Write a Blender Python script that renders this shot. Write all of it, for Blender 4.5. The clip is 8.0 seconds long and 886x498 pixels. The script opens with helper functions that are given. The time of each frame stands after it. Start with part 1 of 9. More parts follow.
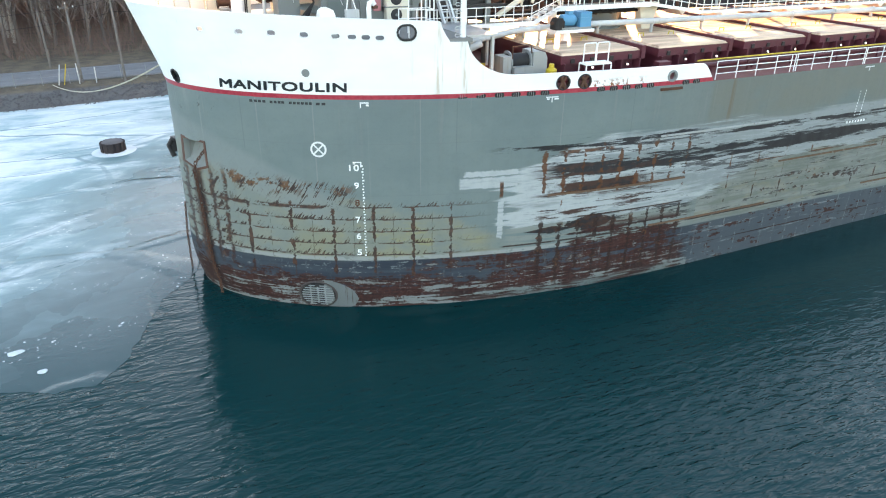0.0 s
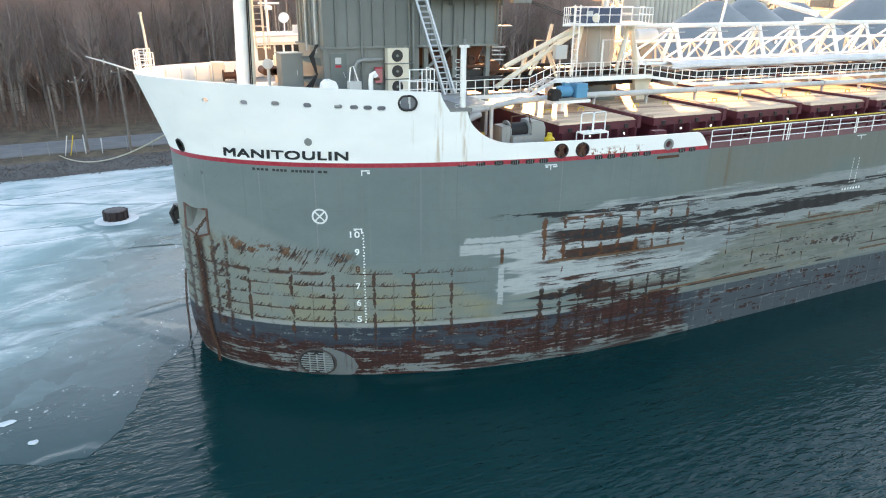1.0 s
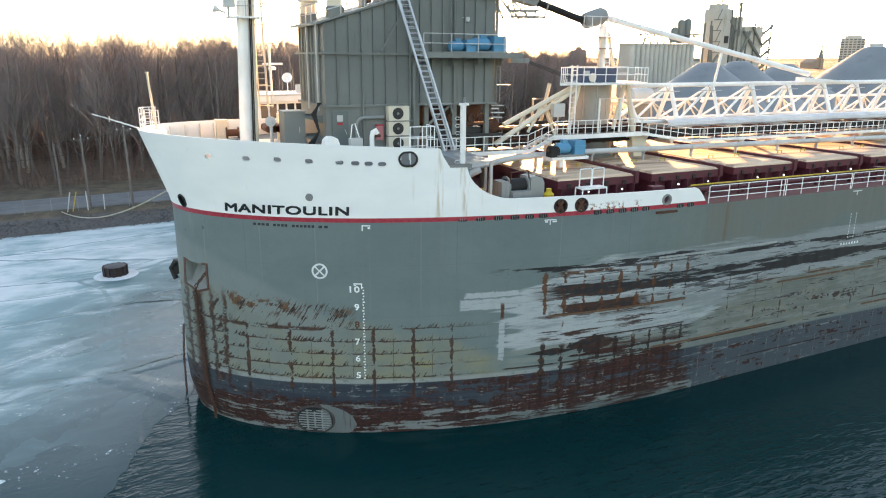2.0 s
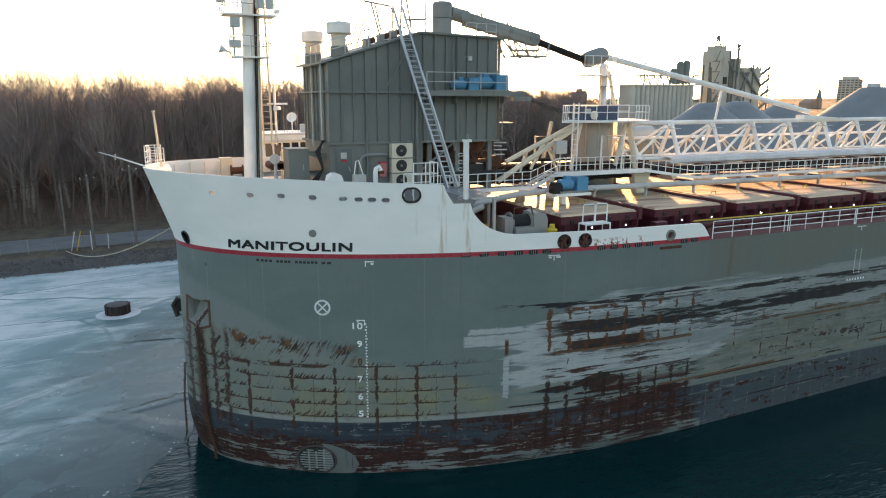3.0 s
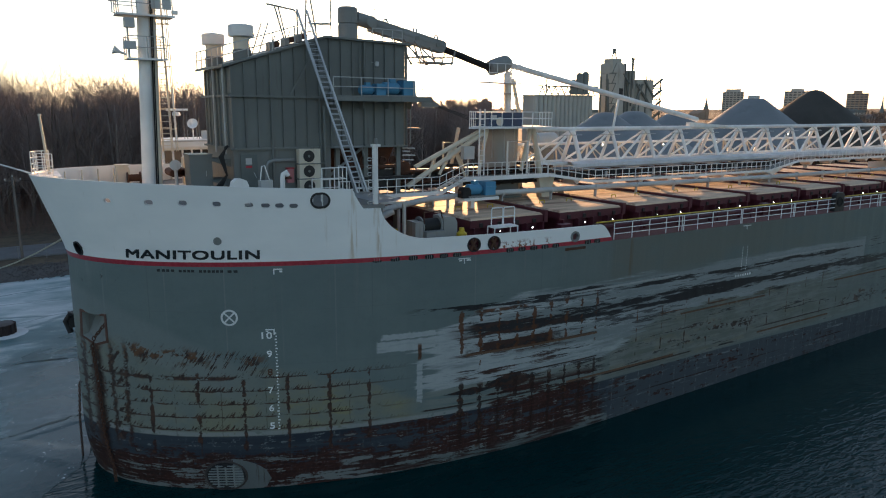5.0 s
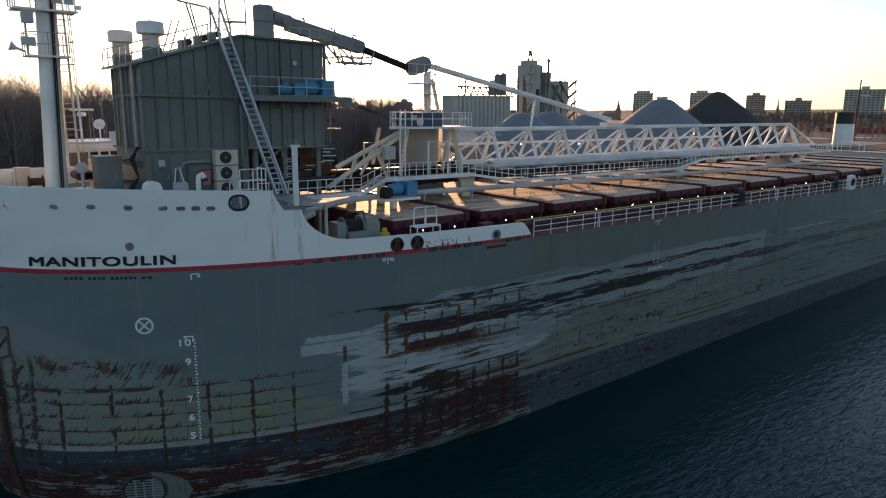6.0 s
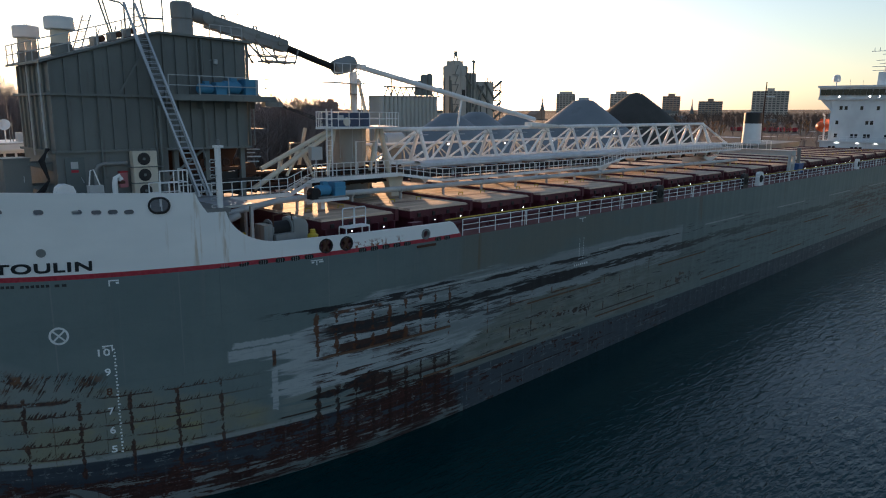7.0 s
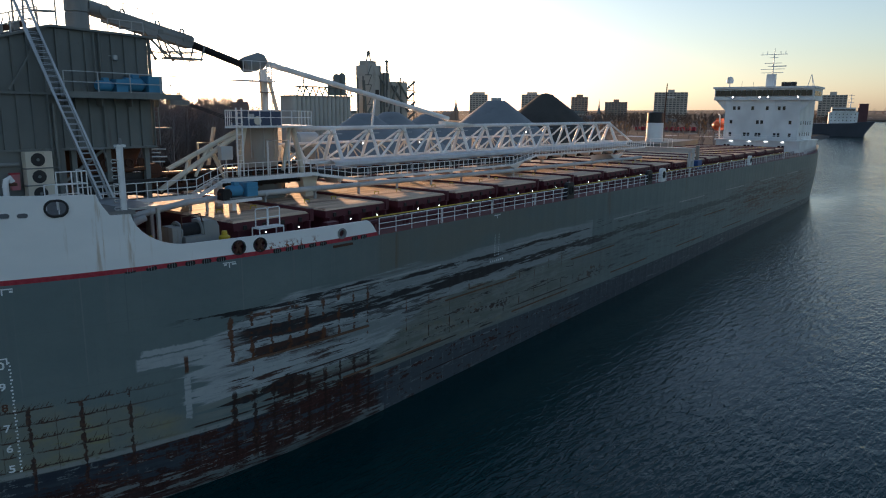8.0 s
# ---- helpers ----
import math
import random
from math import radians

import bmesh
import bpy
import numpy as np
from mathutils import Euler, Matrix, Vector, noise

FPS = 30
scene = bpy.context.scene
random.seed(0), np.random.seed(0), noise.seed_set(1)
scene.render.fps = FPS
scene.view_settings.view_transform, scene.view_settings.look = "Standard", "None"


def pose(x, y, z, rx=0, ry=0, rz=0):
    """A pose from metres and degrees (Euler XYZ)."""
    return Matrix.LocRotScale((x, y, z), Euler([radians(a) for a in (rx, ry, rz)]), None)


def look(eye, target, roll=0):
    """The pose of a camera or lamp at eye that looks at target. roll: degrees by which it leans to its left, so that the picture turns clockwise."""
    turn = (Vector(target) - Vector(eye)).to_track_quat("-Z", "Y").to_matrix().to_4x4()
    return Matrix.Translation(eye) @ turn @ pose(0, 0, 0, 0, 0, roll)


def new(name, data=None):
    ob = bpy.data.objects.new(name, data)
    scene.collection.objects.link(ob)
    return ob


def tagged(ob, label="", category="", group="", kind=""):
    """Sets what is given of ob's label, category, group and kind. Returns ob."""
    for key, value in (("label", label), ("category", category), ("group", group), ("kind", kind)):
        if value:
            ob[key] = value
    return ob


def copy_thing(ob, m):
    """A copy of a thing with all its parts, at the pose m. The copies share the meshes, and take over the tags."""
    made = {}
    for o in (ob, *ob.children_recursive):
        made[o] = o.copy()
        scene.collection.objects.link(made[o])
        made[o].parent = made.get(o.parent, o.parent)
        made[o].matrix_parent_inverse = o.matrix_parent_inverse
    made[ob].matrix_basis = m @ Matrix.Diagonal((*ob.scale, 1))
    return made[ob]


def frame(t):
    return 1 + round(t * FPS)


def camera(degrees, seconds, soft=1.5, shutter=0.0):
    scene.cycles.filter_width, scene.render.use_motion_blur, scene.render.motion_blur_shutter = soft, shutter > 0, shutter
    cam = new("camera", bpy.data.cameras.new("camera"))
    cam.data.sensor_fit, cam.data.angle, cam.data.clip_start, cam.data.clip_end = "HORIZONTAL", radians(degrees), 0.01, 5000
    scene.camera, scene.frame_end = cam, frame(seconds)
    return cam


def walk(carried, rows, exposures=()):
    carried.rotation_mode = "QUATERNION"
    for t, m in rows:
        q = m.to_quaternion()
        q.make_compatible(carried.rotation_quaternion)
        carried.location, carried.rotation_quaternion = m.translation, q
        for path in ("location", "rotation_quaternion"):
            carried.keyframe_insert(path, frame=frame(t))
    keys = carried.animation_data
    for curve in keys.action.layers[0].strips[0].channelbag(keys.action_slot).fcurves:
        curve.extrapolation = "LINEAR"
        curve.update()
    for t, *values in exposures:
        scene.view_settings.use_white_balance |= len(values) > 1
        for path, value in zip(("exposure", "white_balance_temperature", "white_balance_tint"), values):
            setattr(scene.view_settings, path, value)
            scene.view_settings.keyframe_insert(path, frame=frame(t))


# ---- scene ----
cam = camera(65.60, 8.0, 1.1)
PATH = [
    (0, (0.228, -41.739, 20.836), (3.984, -33.588, 16.425), -0.01),
    (0.5, (0.219, -41.709, 20.771), (4.068, -33.356, 16.847), -0.05),
    (1, (0.207, -41.697, 20.715), (4.131, -33.192, 17.213), -0.13),
    (1.5, (0.185, -41.686, 20.666), (4.169, -33.059, 17.551), -0.11),
    (2, (0.190, -41.652, 20.614), (4.230, -32.919, 17.890), -0.13),
    (3.5, (0.206, -41.545, 20.249), (4.314, -32.662, 18.197), -0.14),
    (4, (0.191, -41.535, 20.154), (4.534, -32.764, 18.103), -0.11),
    (4.5, (0.182, -41.554, 20.152), (4.929, -32.994, 18.105), -0.07),
    (6, (0.076, -41.706, 20.143), (6.204, -34.069, 18.110), 0.07),
    (6.5, (0.053, -41.722, 20.146), (6.553, -34.400, 18.115), 0.14),
    (7, (0.038, -41.724, 20.119), (6.931, -34.768, 18.091), 0.15),
    (7.5, (0.033, -41.732, 20.054), (7.353, -35.228, 18.029), 0.17),
    (8, (0.000, -41.795, 20.000), (7.691, -35.731, 17.981), 0.20),
]
EXPOSURES = [(t, e, w, g) for t, e, w, g in ((0.0, 3.22, 6820, 15), (1.0, 2.9, 6800, 15), (2.0, 2.52, 6800, 14), (3.5, 1.48, 6480, 12), (4.5, 1.03, 6080, 12), (6.0, 0.62, 5700, 13), (8.0, 0.40, 5450, 13))]
walk(cam, [(t, look(e, g, r)) for t, e, g, r in PATH], EXPOSURES)

# ---- light ----
SUN_AZ, SUN_EL = 34.0, 5.6  # degrees clockwise from +y, and above the horizon
world = bpy.data.worlds.new("sky")
scene.world = world
world.use_nodes = True
wn = world.node_tree
sky = wn.nodes.new("ShaderNodeTexSky")
sky.sky_type = "NISHITA"
sky.sun_disc = False
sky.sun_elevation, sky.sun_rotation = radians(SUN_EL), radians(SUN_AZ)
sky.air_density, sky.dust_density, sky.ozone_density = 1.0, 0.8, 1.6
haze = wn.nodes.new("ShaderNodeHueSaturation")
haze.inputs["Saturation"].default_value = 0.75
wn.links.new(sky.outputs[0], haze.inputs["Color"])
wn.links.new(haze.outputs[0], wn.nodes["Background"].inputs[0])
wn.nodes["Background"].inputs[1].default_value = 0.15
sun_dir = Vector((math.sin(radians(SUN_AZ)) * math.cos(radians(SUN_EL)), math.cos(radians(SUN_AZ)) * math.cos(radians(SUN_EL)), math.sin(radians(SUN_EL))))
sun = new("sun", bpy.data.lights.new("sun", "SUN"))
sun.data.energy, sun.data.angle, sun.data.color = 4.8, radians(1.0), (1.0, 0.52, 0.21)
sun.matrix_world = look(sun_dir * 100, (0, 0, 0))


# ---- node helpers ----
class Val:
    """A value in a node tree; arithmetic on it adds Math nodes."""

    def __init__(self, g, s):
        self.g, self.s = g, s

    def op(self, kind, b=None, c=None):
        n = self.g.nodes.new("ShaderNodeMath")
        n.operation = kind
        for i, v in enumerate((self, b, c)):
            if isinstance(v, Val):
                self.g.links.new(v.s, n.inputs[i])
            elif v is not None:
                n.inputs[i].default_value = v
        return Val(self.g, n.outputs[0])

    def __add__(self, b): return self.op("ADD", b)
    def __radd__(self, b): return self.op("ADD", b)
    def __sub__(self, b): return self.op("SUBTRACT", b)
    def __rsub__(self, b): return (self * -1.0).op("ADD", b)
    def __mul__(self, b): return self.op("MULTIPLY", b)
    def __rmul__(self, b): return self.op("MULTIPLY", b)
    def __truediv__(self, b): return self.op("DIVIDE", b)
    def sat(self): return self.op("MAXIMUM", 0.0).op("MINIMUM", 1.0)
    def abs(self): return self.op("ABSOLUTE")
    def max(self, b): return self.op("MAXIMUM", b)
    def min(self, b): return self.op("MINIMUM", b)
    def inv(self): return 1.0 - self

    def ramp(self, a, b):
        """0 below a, 1 above b (a may exceed b)."""
        n = self.g.nodes.new("ShaderNodeMapRange")
        n.interpolation_type = "SMOOTHSTEP"
        n.inputs["From Min"].default_value, n.inputs["From Max"].default_value = (a, b) if a < b else (b, a)
        n.inputs["To Min"].default_value, n.inputs["To Max"].default_value = (0, 1) if a < b else (1, 0)
        self.g.links.new(self.s, n.inputs["Value"])
        return Val(self.g, n.outputs[0])

    def band(self, a, b, soft):
        return self.ramp(a - soft, a + soft) * self.ramp(b + soft, b - soft)

    def lines(self, step, offset, width, soft):
        """1 near every multiple of step."""
        d = ((self - offset) / step + 0.5).op("FRACT") - 0.5
        return (d.abs() * step).ramp(width + soft, width)


class Mat:
    def __init__(self, name, rough=0.6, metal=0.0, spec=0.5):
        self.m = bpy.data.materials.new(name)
        self.m.use_nodes = True
        self.g = self.m.node_tree
        self.b = self.g.nodes["Principled BSDF"]
        self.b.inputs["Roughness"].default_value, self.b.inputs["Metallic"].default_value = rough, metal
        self.b.inputs["Specular IOR Level"].default_value = spec
        tc = self.g.nodes.new("ShaderNodeTexCoord")
        self.co = tc.outputs["Object"]
        sp = self.g.nodes.new("ShaderNodeSeparateXYZ")
        self.g.links.new(self.co, sp.inputs[0])
        self.x, self.y, self.z = (Val(self.g, o) for o in sp.outputs)

    def noise(self, scale=(1, 1, 1), detail=4, rough=0.55, off=0.0, dist=0.0):
        mp = self.g.nodes.new("ShaderNodeMapping")
        mp.inputs["Scale"].default_value = scale if isinstance(scale, tuple) else (scale,) * 3
        mp.inputs["Location"].default_value = (off, off * 0.7, off * 1.3)
        self.g.links.new(self.co, mp.inputs[0])
        n = self.g.nodes.new("ShaderNodeTexNoise")
        n.inputs["Scale"].default_value, n.inputs["Detail"].default_value, n.inputs["Roughness"].default_value = 1.0, detail, rough
        n.inputs["Distortion"].default_value = dist
        self.g.links.new(mp.outputs[0], n.inputs["Vector"])
        return Val(self.g, n.outputs[0])

    def slant(self, across, along, angle, detail=4, rough=0.55, off=0.0):
        """Noise drawn out along a line that leans aft by an angle from upright."""
        mp = self.g.nodes.new("ShaderNodeMapping")
        mp.vector_type = "TEXTURE"
        mp.inputs["Scale"].default_value = (1 / across, 3.0, 1 / along)
        mp.inputs["Rotation"].default_value = (0, radians(angle), 0)
        mp.inputs["Location"].default_value = (off, 0, 0)
        self.g.links.new(self.co, mp.inputs[0])
        n = self.g.nodes.new("ShaderNodeTexNoise")
        n.inputs["Scale"].default_value, n.inputs["Detail"].default_value, n.inputs["Roughness"].default_value = 1.0, detail, rough
        self.g.links.new(mp.outputs[0], n.inputs["Vector"])
        return Val(self.g, n.outputs[0])

    def random(self):
        n = self.g.nodes.new("ShaderNodeObjectInfo")
        return Val(self.g, n.outputs["Random"])

    def island(self):
        n = self.g.nodes.new("ShaderNodeNewGeometry")
        return Val(self.g, n.outputs["Random Per Island"])

    def color(self, c):
        n = self.g.nodes.new("ShaderNodeRGB")
        n.outputs[0].default_value = (*c, 1)
        return n.outputs[0]

    def mix(self, a, b, f):
        n = self.g.nodes.new("ShaderNodeMix")
        n.data_type = "RGBA"
        for sock, v in ((n.inputs[6], a), (n.inputs[7], b)):
            if isinstance(v, tuple):
                sock.default_value = (*v, 1)
            else:
                self.g.links.new(v, sock)
        if isinstance(f, Val):
            self.g.links.new(f.s, n.inputs[0])
        else:
            n.inputs[0].default_value = f
        return n.outputs[2]

    def base(self, c):
        if isinstance(c, tuple):
            self.b.inputs["Base Color"].default_value = (*c, 1)
        else:
            self.g.links.new(c, self.b.inputs["Base Color"])
        return self

    def rough(self, v):
        self.g.links.new(v.s, self.b.inputs["Roughness"])
        return self

    def bump(self, v, dist=0.02, strength=1.0):
        n = self.g.nodes.new("ShaderNodeBump")
        n.inputs["Distance"].default_value, n.inputs["Strength"].default_value = dist, strength
        self.g.links.new(v.s, n.inputs["Height"])
        self.g.links.new(n.outputs[0], self.b.inputs["Normal"])
        return self


def painted(name, c, dirt=(0.12, 0.09, 0.07), amount=0.35, rough=0.55, scale=1.0, metal=0.0, streak=True):
    """Weathered paint: two scales of tone, and dirt that runs down."""
    k = Mat(name, rough, metal)
    big = k.noise((0.35 * scale, 0.35 * scale, 0.3 * scale), 3)
    fine = k.noise((6 * scale, 6 * scale, 5 * scale), 5)
    run = k.noise((3.5 * scale, 3.5 * scale, 0.35 * scale), 5, 0.6, 3.0) if streak else k.noise(1.4 * scale, 5, 0.6, 3.0)
    col = k.mix(tuple(v * 0.86 for v in c), tuple(min(1, v * 1.1) for v in c), big.ramp(0.3, 0.7))
    col = k.mix(col, dirt, (run.ramp(0.56, 0.74) * amount + fine.ramp(0.62, 0.8) * amount * 0.5).sat())
    k.base(col).rough(fine * 0.3 + (rough - 0.15)).bump(fine, 0.004 / scale)
    return k.m


# ---- mesh helpers ----
class Build:
    """Collects vertices and faces for one mesh."""

    def __init__(self):
        self.v, self.f = [], []

    def add(self, vs, fs):
        o = len(self.v)
        self.v += [tuple(v) for v in vs]
        self.f += [tuple(i + o for i in f) for f in fs]
        return self

    def box(self, x0, x1, y0, y1, z0, z1, m=None):
        vs = [Vector(p) for p in ((x0, y0, z0), (x1, y0, z0), (x1, y1, z0), (x0, y1, z0), (x0, y0, z1), (x1, y0, z1), (x1, y1, z1), (x0, y1, z1))]
        if m:
            vs = [m @ v for v in vs]
        return self.add(vs, [(3, 2, 1, 0), (4, 5, 6, 7), (0, 1, 5, 4), (1, 2, 6, 5), (2, 3, 7, 6), (3, 0, 4, 7)])

    def bar(self, p, q, w, h, up=(0, 0, 1)):
        """A square bar from p to q, w wide and h high."""
        p, q, up = Vector(p), Vector(q), Vector(up)
        d = (q - p).normalized()
        s = d.cross(up)
        s = s.normalized() if s.length > 1e-4 else d.cross(Vector((1, 0, 0))).normalized()
        u = s.cross(d)
        vs = [e + s * a * w / 2 + u * b * h / 2 for e in (p, q) for a, b in ((-1, -1), (1, -1), (1, 1), (-1, 1))]
        return self.add(vs, [(0, 1, 2, 3), (7, 6, 5, 4), (0, 4, 5, 1), (1, 5, 6, 2), (2, 6, 7, 3), (3, 7, 4, 0)])

    def tube(self, pts, r, n=8, r1=None, cap=True):
        """A round tube along points; r1 is the radius at the far end."""
        pts = [Vector(p) for p in pts]
        k, o = len(pts), len(self.v)
        side = None
        for i, p in enumerate(pts):
            d = (pts[min(i + 1, k - 1)] - pts[max(i - 1, 0)]).normalized()
            if side is None:
                side = d.cross(Vector((0, 0, 1)))
                side = side.normalized() if side.length > 1e-3 else Vector((1, 0, 0))
            side = (side - d * side.dot(d)).normalized()
            up = side.cross(d)
            rr = r if r1 is None else r + (r1 - r) * i / (k - 1)
            self.v += [tuple(p + (side * math.cos(a) + up * math.sin(a)) * rr) for a in (math.tau * j / n for j in range(n))]
        for i in range(k - 1):
            for j in range(n):
                a, b = o + i * n + j, o + i * n + (j + 1) % n
                self.f.append((a, a + n, b + n, b))
        if cap:
            self.f.append(tuple(o + j for j in range(n)))
            self.f.append(tuple(o + (k - 1) * n + j for j in reversed(range(n))))
        return self

    def lathe(self, profile, centre, n=24, m=None):
        """Turns (radius, height) pairs round a vertical axis."""
        c, o = Vector(centre), len(self.v)
        for r, h in profile:
            for j in range(n):
                a = math.tau * j / n
                p = Vector((r * math.cos(a), r * math.sin(a), h))
                self.v.append(tuple(c + (m @ p if m else p)))
        for i in range(len(profile) - 1):
            for j in range(n):
                a, b = o + i * n + j, o + i * n + (j + 1) % n
                self.f.append((a, b, b + n, a + n))
        self.f.append(tuple(o + j for j in reversed(range(n))))
        self.f.append(tuple(o + (len(profile) - 1) * n + j for j in range(n)))
        return self

    def prism(self, outline, y0, y1):
        """An (x, z) outline, counter-clockwise seen from -y, pulled from y0 to y1."""
        n = len(outline)
        vs = [(x, y0, z) for x, z in outline] + [(x, y1, z) for x, z in outline]
        fs = [tuple(range(n)), tuple(range(2 * n - 1, n - 1, -1))] + [((i + 1) % n, i, n + i, n + (i + 1) % n) for i in range(n)]
        return self.add(vs, fs)

    def slab(self, outline, z0, z1):
        """An (x, y) outline, counter-clockwise from above, pulled from z0 to z1."""
        n = len(outline)
        vs = [(x, y, z0) for x, y in outline] + [(x, y, z1) for x, y in outline]
        fs = [tuple(range(n - 1, -1, -1)), tuple(range(n, 2 * n))] + [(i, (i + 1) % n, n + (i + 1) % n, n + i) for i in range(n)]
        return self.add(vs, fs)

    def mesh(self, name, material, base=(0, 0, 0), smooth=True):
        me = bpy.data.meshes.new(name)
        b = Vector(base)
        me.from_pydata([Vector(v) - b for v in self.v], [], self.f)
        if material:
            me.materials.append(material)
        if smooth:
            me.shade_smooth()
            me.set_sharp_from_angle(angle=radians(38))
        me.update()
        return me


TRIM = 0.66  # the ship lies deeper by the stern
SHIP = pose(0, 0, 0, 0, TRIM, 0)
EARTH = Matrix.Identity(4)
BASE = {}


def thing(name, base, label, category, group="", kind="", at=SHIP):
    """An Empty at the base of a thing; its parts are given in the coordinates of the ship or of the place."""
    ob = new(name)
    ob.empty_display_size = 0.3
    ob.matrix_world = at @ Matrix.Translation(base)
    BASE[ob] = Vector(base)
    return tagged(ob, label, category, group, kind)


def part(name, bd, material, parent, label="", smooth=True):
    root = parent
    while root.parent:
        root = root.parent
    ob = new(name, bd.mesh(name, material, BASE[root], smooth))
    ob.parent = parent
    return tagged(ob, label)


def again(name, me, parent, spot, label=""):
    """One more piece on a mesh that other pieces share, at a place given like the parts'."""
    ob = new(name, me)
    ob.parent = parent
    ob.location = Vector(spot) - BASE[parent]
    return tagged(ob, label)


def solo(name, bd, material, base, label, category, group="", kind="", at=SHIP, smooth=True):
    ob = new(name, bd.mesh(name, material, base, smooth))
    ob.matrix_world = at @ Matrix.Translation(base)
    BASE[ob] = Vector(base)
    return tagged(ob, label, category, group, kind)


# ---- materials ----
WHITE = painted("white_paint", (0.86, 0.86, 0.84), (0.30, 0.22, 0.15), 0.16, 0.45)
CREAM = painted("cream_paint", (0.70, 0.64, 0.52), (0.28, 0.18, 0.10), 0.35, 0.5)
STEEL_GREY = painted("dark_grey_paint", (0.178, 0.190, 0.180), (0.08, 0.058, 0.045), 0.4, 0.5, 0.8)
DUCT_GREY = painted("grey_paint", (0.235, 0.245, 0.24), (0.09, 0.075, 0.06), 0.35, 0.5)
PALE_GREY = painted("pale_grey_paint", (0.50, 0.51, 0.50), (0.22, 0.17, 0.12), 0.4, 0.5)
ALU = painted("weathered_aluminium", (0.52, 0.54, 0.56), (0.2, 0.18, 0.16), 0.25, 0.4, 2.0, 0.6)
MAROON = painted("maroon_paint", (0.092, 0.019, 0.030), (0.05, 0.03, 0.03), 0.5, 0.5)
BLUE = painted("blue_paint", (0.085, 0.28, 0.46), (0.08, 0.06, 0.05), 0.4, 0.45)
DARK_BLUE = painted("navy_paint", (0.035, 0.06, 0.115), (0.08, 0.07, 0.06), 0.35, 0.5)
YELLOW = painted("yellow_paint", (0.55, 0.40, 0.02), (0.12, 0.08, 0.04), 0.4, 0.5)
BLACK = painted("black_paint", (0.018, 0.018, 0.02), (0.05, 0.045, 0.04), 0.4, 0.5)
RUST = painted("rusty_iron", (0.085, 0.038, 0.022), (0.03, 0.02, 0.016), 0.8, 0.85, 3.0)
RED = painted("red_paint", (0.42, 0.025, 0.045), (0.15, 0.06, 0.05), 0.3, 0.5)
ORANGE = painted("orange_paint", (0.65, 0.12, 0.03), (0.2, 0.1, 0.06), 0.3, 0.45)
RUBBER = painted("black_rubber", (0.012, 0.012, 0.013), (0.04, 0.035, 0.03), 0.5, 0.7, 2.0)


